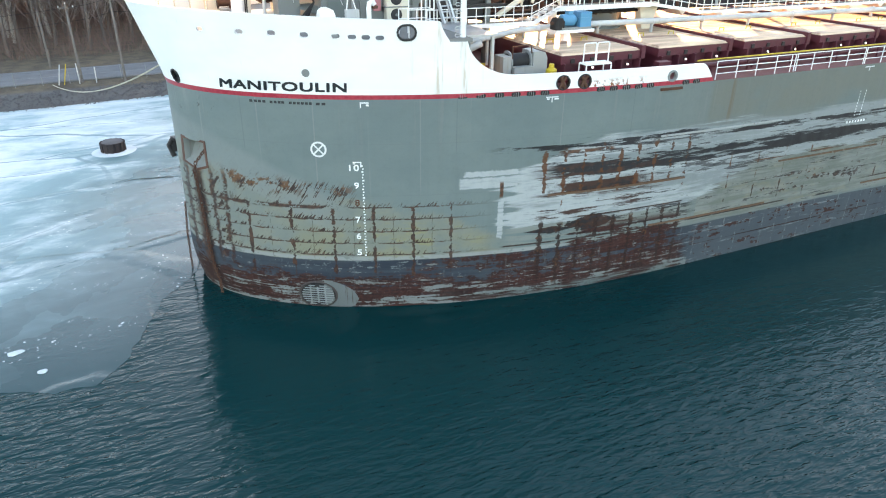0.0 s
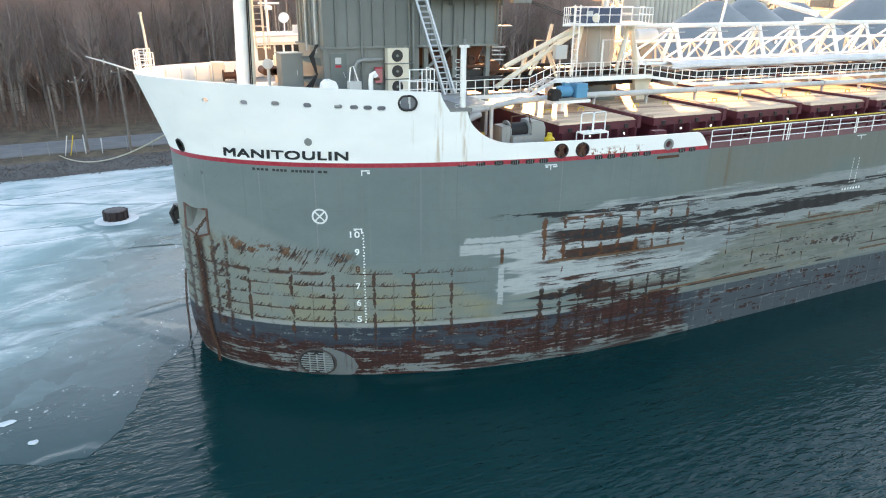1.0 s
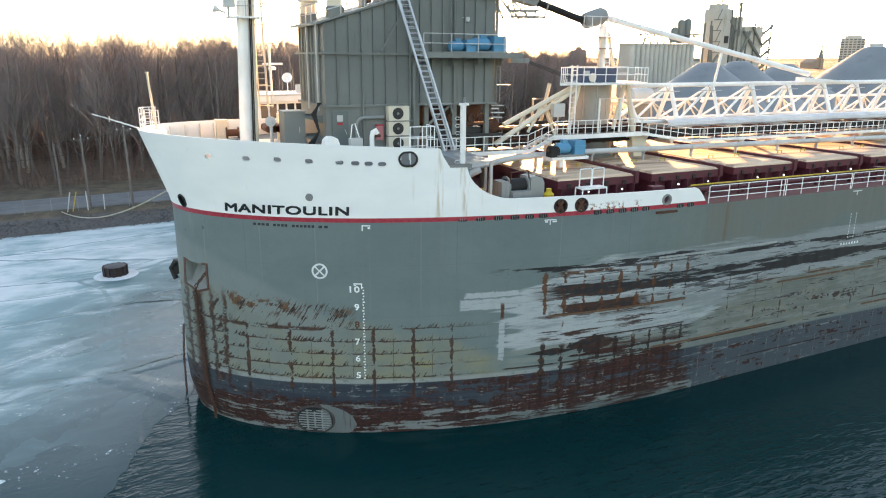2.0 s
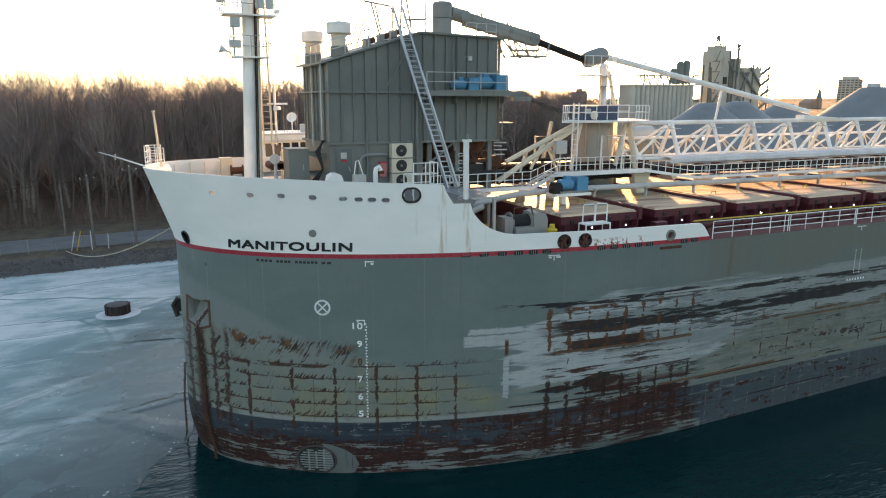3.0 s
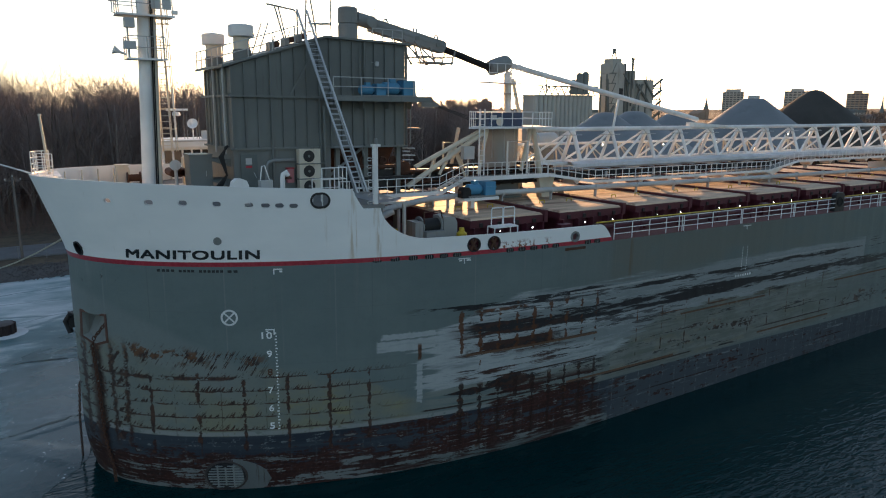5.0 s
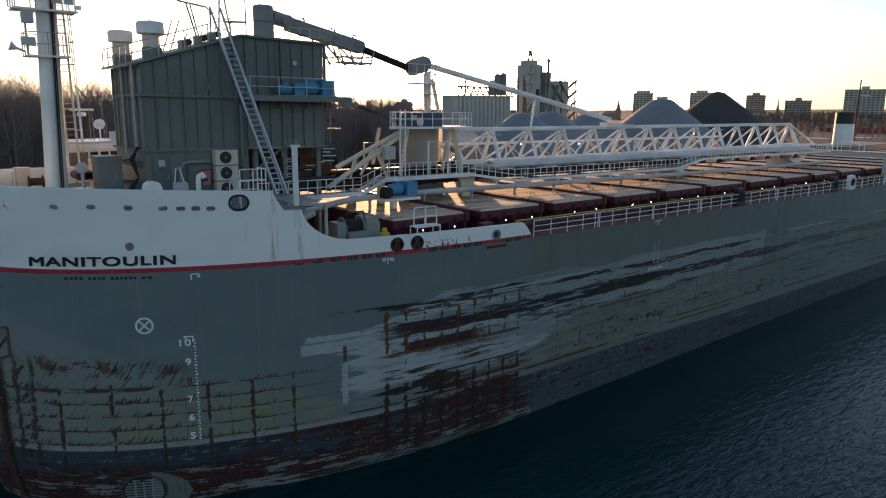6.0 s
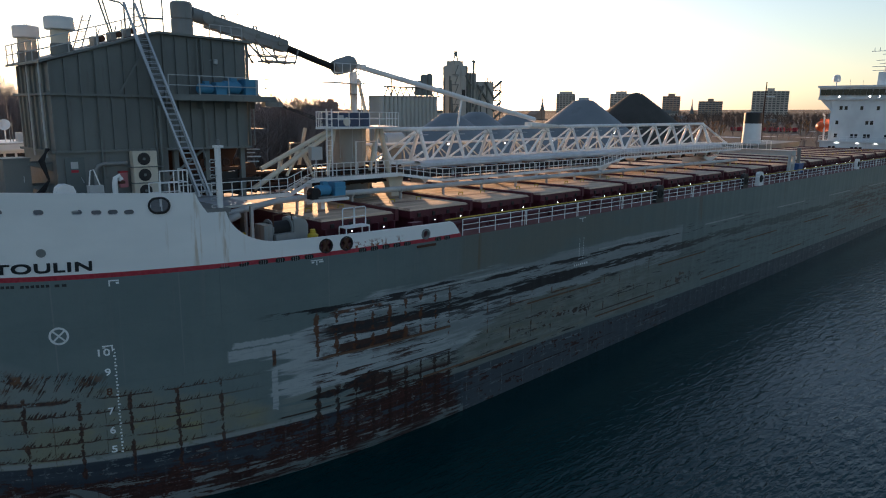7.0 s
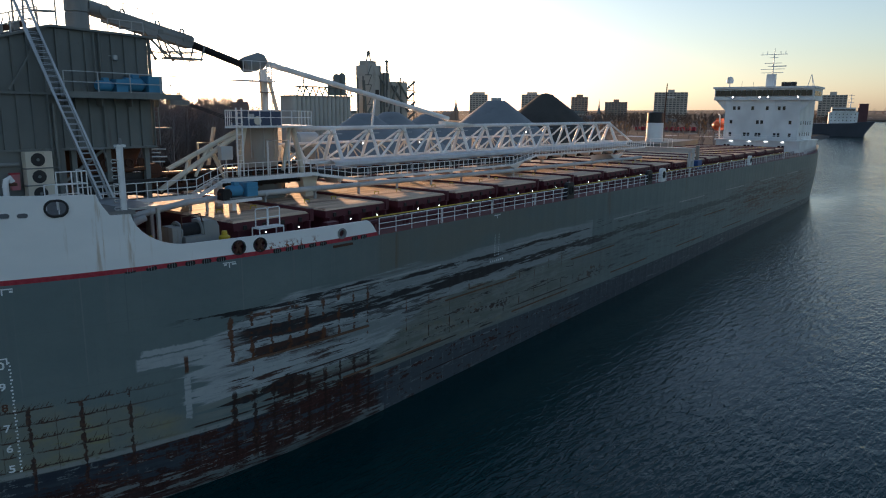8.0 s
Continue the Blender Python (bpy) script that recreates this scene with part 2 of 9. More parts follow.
def hull_paint(zone):
    """Grey topsides over a navy boot top, with ice scrapes, rust along the frames and stringers and a faded olive patch."""
    k = Mat("hull_paint_" + zone, 0.5)
    k.b.inputs["Specular IOR Level"].default_value = 0.25
    bow, side, after = zone == "bow", zone == "side", zone == "after"
    x, z = k.x, k.z
    big = k.noise((0.22, 0.22, 0.4), 4)
    mid = k.noise((0.8, 0.8, 1.5), 5, 0.6, 7.0)
    fine = k.noise((7.0, 7.0, 7.0), 5, 0.6, 2.0)
    grit = k.noise((2.0, 2.0, 2.8), 5, 0.66, 11.0)
    drag = k.noise((0.11, 0.11, 2.0), 5, 0.52, 4.0, 0.15)
    drag2 = k.noise((0.17, 0.17, 3.4), 5, 0.55, 21.0, 0.1)
    drag3 = k.noise((0.55, 0.55, 7.0), 5, 0.62, 33.0, 0.1)
    runs = k.noise((1.5, 1.5, 0.07), 4, 0.6, 9.0)
    lean = k.slant(13.0, 1.5, 30, 6, 0.68)
    lean2 = k.slant(3.0, 1.2, 24, 5, 0.62, 40.0)
    x, z = x + fine * 0.0002, z + fine * 0.0002
    speck = k.noise((16.0, 16.0, 22.0), 4, 0.6, 17.0)
    chip = (fine - 0.5) * 0.10 + (speck - 0.5) * 0.10
    sway = (mid - 0.5) * 0.34 + (grit - 0.5) * 0.16 + chip * 0.5
    # topsides
    col = k.mix((0.188, 0.242, 0.242), (0.222, 0.276, 0.270), big.ramp(0.3, 0.7))
    col = k.mix(col, (0.235, 0.240, 0.212), x.ramp(24.0, 34.0) * x.ramp(75.0, 40.0) * big.ramp(0.2, 0.6) * 0.45)
    col = k.mix(col, (0.275, 0.305, 0.300), runs.ramp(0.60, 0.70) * z.ramp(7.5, 11.5) * 0.45)
    col = k.mix(col, (0.31, 0.335, 0.335), x.lines(2.55, 0.9, 0.012, 0.03) * runs.ramp(0.44, 0.56) * z.ramp(6.6, 8.0) * 0.55)
    col = k.mix(col, (0.19, 0.22, 0.225), z.lines(2.9, 1.3, 0.012, 0.02) * 0.35)
    col = k.mix(col, (0.16, 0.19, 0.195), x.lines(10.2, 5.3, 0.012, 0.02) * z.ramp(9.2, 9.8) * 0.5)
    aft = x.ramp(31.0, 31.4) * z.ramp(9.4, 10.4)
    col = k.mix(col, (0.21, 0.21, 0.17), aft * big.ramp(0.25, 0.6) * x.ramp(80.0, 40.0) * 0.5)
    col = k.mix(col, (0.20, 0.125, 0.06), aft * runs.ramp(0.62, 0.72) * 0.5)
    if bow:
        # short dark flecks and pale runs under the red line at the stem
        col = k.mix(col, (0.09, 0.085, 0.08), (lean2.ramp(0.62, 0.66) * z.band(11.2, 12.1, 0.3) * x.ramp(4.6, 3.4)) * 0.8)
        col = k.mix(col, (0.33, 0.355, 0.345), (runs.ramp(0.52, 0.64) * z.ramp(10.4, 12.0) * x.ramp(6.5, 3.5)) * 0.6)
    if not after:
        # olive patch on the shoulder
        top = (x * -0.62 + 11.1).max(x * -0.21 + 9.25).min(x * -0.5 + 13.6) + (mid - 0.5) * 0.9 + (lean - 0.5) * 0.9
        olive = (top - z).ramp(-0.05, 0.55) * x.ramp(19.6, 16.6)
        tone = k.mix((0.245, 0.280, 0.255), (0.285, 0.300, 0.245), mid.ramp(0.40, 0.64))
        tone = k.mix(tone, (0.315, 0.305, 0.185), (big.ramp(0.42, 0.60) * z.ramp(6.2, 4.4) * x.ramp(5.0, 8.0)) * 0.6)
        tone = k.mix(tone, (0.36, 0.335, 0.14), (mid * 0.6 + drag2 * 0.4).ramp(0.53, 0.60) * z.band(3.8, 5.4, 0.5) * x.band(9.5, 17.0, 2.0) * 0.5)
        col = k.mix(col, tone, olive * 0.9)
        faded = (x * -0.55 + 12.4 - z).ramp(-0.1, 0.5) * (x * -0.62 + 10.6 - z).ramp(0.3, -0.1) * x.ramp(10.5, 8.0)
        col = k.mix(col, (0.29, 0.325, 0.32), faded * 0.5)
    # rust along stringers and frames in the patch
    old = None
    if not after:
        zz = z + sway * 0.30 + (grit - 0.5) * 0.12
        gap = (((zz - 3.55) / 0.72).op("FRACT") * 0.72)
        worn = (big * 0.5 + mid * 0.5)
        old = zz.lines(0.72, 3.55, 0.016, 0.04) * z.band(3.4, 6.75, 0.06) * (grit * 0.5 + mid * 0.5).ramp(0.42, 0.50)
        old = old.max((lean - gap.ramp(0.02, 0.50) * 0.17 + (worn - 0.5) * 0.55 + x.ramp(14.0, 6.0) * 0.05).ramp(0.545, 0.575) * z.band(3.5, 6.9, 0.12))
        old = old * x.ramp(18.6, 13.5)
        fw = (mid * 0.4 + grit * 0.6).ramp(0.36, 0.60) * 0.15 - 0.025
        fd = ((((x + sway * 0.55) - 5.1) / 2.04 + 0.5).op("FRACT") - 0.5).abs() * 2.04
        old = old.max((fw + 0.012 - fd).ramp(0.0, 0.035) * (z + (mid - 0.5) * 1.6).band(2.2, 6.55, 0.15) * x.ramp(4.3, 4.8) * x.ramp(17.5, 15.0))
    if bow:
        old = old.max((zz - 6.43).abs().ramp(0.16, 0.05) * x.band(3.6, 9.6, 0.5) * (grit + (mid - 0.5) * 0.6).ramp(0.40, 0.47))
        old = old.max((lean + (mid - 0.5) * 0.55).ramp(0.56, 0.59) * (z + x * 0.10).band(7.6, 8.75, 0.25) * x.band(3.9, 10.2, 0.6))
        old = old.max((grit * 0.6 + lean * 0.4 + (mid - 0.5) * 0.8).ramp(0.53, 0.56) * (z + x * 0.10).band(7.9, 8.6, 0.22) * x.band(3.9, 7.6, 0.5))
        old = old.max(((((x + sway * 0.3) - 6.1) / 2.04 + 0.5).op("FRACT") - 0.5).abs().ramp(0.012, 0.004) * z.band(3.3, 6.0, 0.3) * worn.ramp(0.44, 0.5) * 0.7)
        old = old.max(((x + sway * 1.4).lines(0.55, 0.25, 0.03, 0.10) * x.ramp(4.7, 4.2) * z.band(2.5, 8.1, 0.5)) * grit.ramp(0.36, 0.46))
        old = old.max((lean2 + (mid - 0.5) * 0.5).ramp(0.56, 0.62) * x.ramp(5.0, 3.8) * z.band(2.6, 7.9, 0.4))
        old = old.max((x + sway * 1.1).band(2.74, 3.16, 0.12) * z.band(0.4, 8.0, 0.4) * grit.ramp(0.32, 0.42))
    if not bow:
        # fresh pale steel where the ice has scraped
        lip = (drag - 0.5) * 1.2 + (drag3 - 0.5) * 0.25
        roof = x.ramp(17.8, 25.0) * 1.75 + 8.1 + lip
        foot = x.ramp(29.5, 38.5) * 2.3 + 4.75 + (drag2 - 0.5) * 2.6 + (mid - 0.5) * 0.5 + (drag3 - 0.5) * 1.4
        lead = (x + (drag2 - 0.5) * 5.0 + (drag3 - 0.5) * 1.6).ramp(18.1, 18.8)
        pale = (roof - z).ramp(-0.08, 0.12) * (z - foot).ramp(-0.12, 0.18) * lead * ((x + (fine - 0.5) * 0.1).ramp(61.75, 61.65) * 0.85 + 0.15)
        if side:
            rag = sway * 0.25 + (fine - 0.5) * 0.12 + (grit - 0.5) * 0.14
        if side:
            stroke = ((z + rag) - 8.16).abs().ramp(0.19, 0.12) * (x + (grit - 0.5) * 0.8).band(16.0, 19.0, 0.08)
        if side:
            stroke = stroke.max(((z + rag) - 7.62).abs().ramp(0.34, 0.27) * (x + sway * 0.5).band(15.7, 19.0, 0.08))
        if side:
            stroke = stroke.max(((x + rag) - 18.05).abs().ramp(0.19, 0.14) * (z + (grit - 0.5) * 0.8).band(4.25, 6.5, 0.05))
        if side:
            stroke = stroke.max(((z + rag) - 5.07).abs().ramp(0.15, 0.10) * x.band(17.8, 22.6, 0.1))
        bare = k.mix((0.29, 0.332, 0.337), (0.51, 0.555, 0.565), (drag * 0.45 + drag3 * 0.45 + x.ramp(31.0, 19.0) * 0.09).ramp(0.40, 0.56))
        bare = k.mix(bare, (0.36, 0.395, 0.40), x.ramp(30.0, 40.0) * 0.65)
        col = k.mix(col, bare, pale.max(stroke) if side else pale)
        # yellowed belt below it, further aft
        if after:
            belt = z.band(3.3, 8.2, 0.15) * x.ramp(29.0, 32.0) * (1.0 - pale)
        if after:
            col = k.mix(col, k.mix((0.185, 0.205, 0.175), (0.295, 0.315, 0.295), (drag2 * 0.4 + mid * 0.25 + drag3 * 0.35).ramp(0.42, 0.58)), belt * (roof - z).ramp(0.0, 0.8) * x.ramp(74.0, 48.0) * 0.85)
        if after:
            col = k.mix(col, (0.32, 0.28, 0.16), belt * (drag * 0.5 + mid * 0.5).ramp(0.53, 0.62) * x.ramp(60.0, 45.0) * 0.28)
        # olive-grey strip over the boot top amidships
        if side:
            low = z.band(3.3, 4.8, 0.1) * x.band(18.4, 31.0, 0.5)
        if side:
            col = k.mix(col, (0.30, 0.325, 0.295), low * (drag2 + 0.02).ramp(0.42, 0.56) * 0.75)
        if after:
            col = k.mix(col, (0.13, 0.152, 0.165), (drag2 * 0.5 + drag3 * 0.5).ramp(0.46, 0.57) * z.band(4.4, 8.2, 0.4) * x.ramp(54.0, 66.0) * 0.5)
            col = k.mix(col, (0.17, 0.105, 0.085), (drag2 * 0.45 + drag3 * 0.55).ramp(0.47, 0.56) * z.band(4.6, 9.4, 0.8) * x.band(112.0, 162.0, 6.0) * 0.75)
        # black smears dragged aft
        d1 = drag * 0.45 + drag2 * 0.55 + (drag3 - 0.5) * 0.72 + chip * 0.9
        spine = (z - 8.0 + x.ramp(30.0, 55.0) * 0.12).abs()
        smear = (d1 + 0.145 + x.band(20.5, 28.5, 1.5) * 0.03 - spine.ramp(0.10, 0.70) * 0.26).ramp(0.485, 0.575) * (x + (drag3 - 0.5) * 5.0).ramp(19.4, 21.4) * (x.ramp(80.0, 54.0) * 0.5 + 0.5) * x.ramp(160.0, 120.0)
        if side:
            smear = smear.max((d1 + 0.05 - (z - 9.42).abs().ramp(0.05, 0.45) * 0.26).ramp(0.51, 0.57) * x.band(18.0, 31.0, 1.2))
        if after:
            smear = smear.max((d1 + 0.06 - (z - 9.25 + x * 0.003).abs().ramp(0.05, 0.35) * 0.26).ramp(0.52, 0.58) * x.ramp(30.0, 34.0) * x.ramp(90.0, 60.0))
        if side:
            smear = smear.max((drag2 + 0.10 - (z - 6.85).abs().ramp(0.06, 0.42) * 0.25 + (grit - 0.5) * 0.12).ramp(0.48, 0.53) * (x + (grit - 0.5) * 3.0).band(21.4, 27.2, 0.6))
        smear = smear.max((d1 + (drag3 - 0.5) * 0.2).ramp(0.545, 0.60) * z.band(6.2, 9.6, 0.3) * x.ramp(19.0, 22.0) * (x.ramp(60.0, 34.0) * 0.6 + 0.2))
        if side:
            smear = smear.max((d1 + 0.02).ramp(0.52, 0.58) * z.band(3.9, 5.0, 0.12) * x.band(24.0, 31.0, 0.6) * 0.9)
        if side:
            smear = smear.max(((z - 4.38).abs() * 3.2 + (x - 21.2).abs() * 0.42 + (drag3 - 0.5) * 1.2).ramp(0.80, 0.62))
        if side:
            hole = ((z - 4.58).abs() * 1.9 + (x - 23.8).abs() * 0.55 + (grit - 0.5) * 1.6 + (drag3 - 0.5) * 0.9).ramp(1.12, 1.02)
        if side:
            smear = smear.max(hole)
        smear = smear * z.ramp(9.95, 9.65)
        ink = k.mix((0.016, 0.014, 0.018), (0.060, 0.022, 0.012), (grit * 0.5 + drag2 * 0.5).ramp(0.45, 0.54) * x.band(19.0, 27.5, 1.5) * z.ramp(8.5, 8.1))
        col = k.mix(col, ink, smear * 0.96)
        # rusty ribs and stringers that show through the scraped plating
        rw = (grit * 0.75 + mid * 0.25 + (z - 6.0).abs().ramp(0.9, 0.1) * -0.12).ramp(0.37, 0.62)
        show = (z + sway * 0.12 - 3.62).abs().ramp(0.07, 0.03) * x.band(18.2, 39.5, 0.2) * (mid.ramp(0.34, 0.44))
    if side:
        rd = ((((x + sway * 0.35) - 20.5) / 1.2 + 0.5).op("FRACT") - 0.5).abs() * 1.2
        show = show.max((rw * 0.24 - 0.04 + (fine - 0.5) * 0.12 - rd).ramp(0.0, 0.03) * x.band(20.1, 30.5, 0.1) * (z + (mid - 0.5) * 1.8).band(5.9, 9.25, 0.2))
        show = show.max((rw * 0.24 + 0.01 + (fine - 0.5) * 0.14 - rd).ramp(0.0, 0.05) * (x + sway).band(20.0, 30.6, 0.3) * (z + (mid - 0.5) * 1.2).band(1.0, 4.9, 0.2))
        show = show.max((z + sway * 0.10 - 6.62).abs().ramp(0.09, 0.04) * x.band(21.0, 30.2, 0.3) * (drag2.ramp(0.40, 0.48)))
        show = show.max((z + sway * 0.10 - 5.02).abs().ramp(0.06, 0.03) * x.band(22.8, 30.3, 0.1))
        show = show.max((z - 9.06 + sway * 0.4).abs().ramp(0.13, 0.05) * (x + sway).band(21.4, 24.8, 0.2) * grit.ramp(0.36, 0.44))
        show = show.max(((x + sway * 0.4) - 18.06).abs().ramp(0.13, 0.07) * z.band(6.7, 7.6, 0.1))
    if after:
        farx = (((x + sway * 0.25) - 31.4) / 2.42 + 0.5).op("FRACT") - 0.5
        show = show.max((farx.abs() * 2.42 - rw * 0.07).ramp(0.03, 0.0) * x.band(31.2, 60.0, 0.2) * (z + (mid - 0.5) * 3.0).band(4.2, 7.6, 0.3) * mid.ramp(0.46, 0.54))
        show = show.max((grit + (drag2 - 0.5) * 0.8).ramp(0.58, 0.63) * z.band(4.2, 5.6, 0.3) * x.band(36.0, 47.0, 1.5))
        show = show.max((z + sway * 0.10 - 6.9).abs().ramp(0.07, 0.03) * x.band(36.0, 47.5, 0.3) * drag2.ramp(0.40, 0.50))
        show = show.max((grit * 0.6 + mid * 0.4).ramp(0.53, 0.58) * z.band(4.0, 5.3, 0.2) * x.band(58.6, 66.5, 1.0) * 0.8)
        show = show.max((grit * 0.6 + drag3 * 0.4).ramp(0.52, 0.58) * z.band(5.0, 7.7, 0.5) * x.band(128.0, 160.0, 4.0) * 0.7)
        show = show.max((z + sway * 0.10 - 4.15).abs().ramp(0.07, 0.03) * x.band(47.0, 62.0, 0.3) * drag2.ramp(0.36, 0.46))
    # boot top
    edge = x.ramp(40.0, 60.0) * -0.2 + 3.2 + sway * 0.22
    boot = (edge - z).ramp(-0.04, 0.04)
    if not after:
        col = k.mix(col, (0.36, 0.385, 0.375), (z - edge).band(-0.02, 0.24, 0.05) * x.ramp(26.0, 20.0) * (grit + (mid - 0.5) * 0.5).ramp(0.36, 0.44) * 0.9)
    navy = k.mix((0.030, 0.041, 0.060), (0.054, 0.070, 0.090), drag.ramp(0.4, 0.62))
    if not bow:
        navy = k.mix(navy, (0.085, 0.105, 0.124), x.ramp(29.5, 33.0) * (x.ramp(70.0, 45.0) * 0.5 + 0.35))
        navy = k.mix(navy, (0.32, 0.36, 0.37), (drag3 * 0.55 + drag2 * 0.45).ramp(0.565, 0.61) * x.ramp(26.0, 32.0) * 0.65)
    col = k.mix(col, navy, boot)
    patchy = mid * 0.30 + big * 0.20 + grit * 0.28 + drag2 * 0.25 + (drag3 - 0.5) * 0.22 + chip * 0.8 + 0.06
    if after:
        red = (grit * 0.5 + drag3 * 0.5 + (mid - 0.5) * 0.5).ramp(0.565, 0.595) * boot * x.ramp(75.0, 45.0) * x.ramp(30.0, 33.0)
        red = red.max((z + sway * 0.15 - 1.75).abs().ramp(0.06, 0.02) * x.band(30.0, 60.0, 0.5) * drag2.ramp(0.46, 0.52))
    else:
        red = (patchy + (2.6 - z) * 0.11 - 0.60).ramp(0.0, 0.05) * z.ramp(2.95, 2.4) * (x + (drag3 - 0.5) * 4.0).ramp(31.4, 30.6)
        red = red.max((patchy - 0.545).ramp(0.0, 0.05) * boot * (x + (drag3 - 0.5) * 4.0).band(14.0, 30.6, 0.6))
    if side:
        red = red.max((patchy * 0.6 + drag2 * 0.5 - 0.545).ramp(0.0, 0.05) * (x + (drag2 - 0.5) * 6.0).band(22.5, 30.6, 0.25) * z.band(0.9, 4.3, 0.3))
    col = k.mix(col, k.mix((0.026, 0.011, 0.010), (0.080, 0.028, 0.021), (fine * 0.4 + drag3 * 0.6).ramp(0.36, 0.64)), red)
    seam = (x + (mid - 0.5) * 0.16).lines(1.21, 0.4, 0.02, 0.05) * boot * (grit * 0.6 + speck * 0.4).ramp(0.50, 0.56)
    col = k.mix(col, (0.27, 0.31, 0.32), seam * (x.ramp(29.0, 33.0) * 0.5 + 0.2))
    if not after:
        wash = (drag2 * 0.35 + drag3 * 0.45 + mid * 0.25 + (1.3 - z) * 0.03 + chip).ramp(0.555, 0.58) * z.ramp(2.5, 1.6) * (grit + 0.05).ramp(0.42, 0.48)
        wash = wash.max((drag3 * 0.5 + grit * 0.5 + chip).ramp(0.575, 0.60) * boot * x.ramp(32.0, 27.0) * 0.85)
        col = k.mix(col, (0.27, 0.31, 0.31), wash * 0.8)
    if side:
        col = k.mix(col, (0.12, 0.155, 0.155), x.band(17.0, 31.0, 2.0) * z.ramp(1.0, 0.5) * drag3.ramp(0.42, 0.56) * 0.8)
    if not after:
        rust = k.mix((0.040, 0.017, 0.015), (0.115, 0.048, 0.024), (grit * 0.6 + fine * 0.4).ramp(0.46, 0.62))
        rust = k.mix(rust, (0.21, 0.095, 0.035), (z.ramp(6.9, 7.6) * grit.ramp(0.46, 0.6)) * 0.75)
        col = k.mix(col, rust, old.sat() * 0.94)
    if not bow:
        siderust = k.mix((0.030, 0.013, 0.010), (0.145, 0.054, 0.018), (grit * 0.4 + mid * 0.3 + fine * 0.3 + z.ramp(4.0, 7.5) * 0.10 - 0.02).ramp(0.50, 0.62))
        col = k.mix(col, siderust, show.sat() * 0.93)
    col = k.mix(col, (0.11, 0.125, 0.13), (runs.ramp(0.45, 0.75) * 0.10 + fine.ramp(0.5, 0.8) * 0.12 + grit.ramp(0.45, 0.75) * 0.10))
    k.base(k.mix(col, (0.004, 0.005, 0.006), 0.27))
    k.rough(0.40 + red * 0.3 + fine * 0.12)
    k.bump(fine * 0.25 + big * 1.2 + grit * 0.3 + x.lines(2.04, 5.1, 0.05, 0.5) * 0.9, 0.02)
    return k.m


def bulwark_paint():
    k = Mat("bulwark_paint", 0.42)
    big = k.noise((0.3, 0.3, 0.6), 3)
    runs = k.noise((3.0, 3.0, 0.22), 5, 0.6, 3.0)
    fine = k.noise(6.0, 5, 0.6, 2.0)
    col = k.mix((0.84, 0.85, 0.84), (0.90, 0.90, 0.885), big.ramp(0.3, 0.7))
    col = k.mix(col, (0.48, 0.36, 0.22), runs.ramp(0.58, 0.72) * k.x.band(14.0, 16.6, 0.6) * 0.6)
    col = k.mix(col, (0.50, 0.42, 0.30), runs.ramp(0.66, 0.76) * 0.22)
    col = k.mix(col, (0.25, 0.09, 0.03), (fine * 0.6 + runs * 0.4).ramp(0.50, 0.57) * k.x.band(22.7, 26.2, 0.5) * k.z.ramp(13.1, 12.75))
    stripe = (k.z + k.x.ramp(6.0, 2.0) * -0.03).ramp(12.61, 12.58)
    col = k.mix(col, k.mix((0.33, 0.02, 0.04), (0.40, 0.04, 0.06), fine.ramp(0.4, 0.6)), stripe)
    k.base(col).rough(fine * 0.2 + 0.33).bump(big * 1.5 + fine * 0.2, 0.015)
    return k.m


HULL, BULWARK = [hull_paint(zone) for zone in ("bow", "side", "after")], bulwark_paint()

# ---- the ship's hull ----
DECK_Z, FOC_Z, HALF_BEAM = 12.36, 15.35, 11.9


def stem_x(z):
    return 2.25 - (z - 12.4) * 0.34 if z > 12.4 else 2.2 + (0.05 * (3 - z) ** 2 if z < 3 else 0)


def half(x, z):
    """Half breadth of the hull."""
    u = min(max((x - stem_x(z)) / (33.25 - stem_x(z)), 0), 1)
    b = HALF_BEAM * (1 - (1 - u) ** 2.4) ** 0.55
    if x > 160:
        w = (x - 160) / 31
        b *= 1 - 0.30 * w ** 2.2 - 0.25 * w ** 2 * max(0, 1 - z / 9) ** 1.5
    return b


def stern_x(z):
    return 191 - 9.5 * max(0, 1 - z / 13) ** 2


def along(s, z):
    """The station s (0 stem, 1 shoulder, 2 run, 3 stern) in metres."""
    x0 = stem_x(z)
    if s <= 1:
        return x0 + (33.25 - x0) * s ** 1.7
    if s <= 2:
        return 33.25 + (160 - 33.25) * (s - 1)
    return 160 + (stern_x(z) - 160) * (s - 2)


def bulwark_top(x):
    if x < 14:
        return 16.74 - 0.039 * x
    if x < 14.35:
        return 15.2 + 0.98 * (1 - math.sqrt(1 - (1 - (x - 14) / 0.35) ** 2)) ** 0.5
    if x < 15.25:
        return 15.19
    if x < 17.7:
        w = (17.7 - x) / 2.45
        return 13.46 + 1.73 * (1 - math.sqrt(max(0, 1 - w * w)))
    if x < 30.1:
        return 13.46 - 0.003 * (x - 17.7)
    w = min(1, (x - 30.1) / 1.0)
    return DECK_Z + 0.02 + 1.04 * (1 - w ** 1.6)


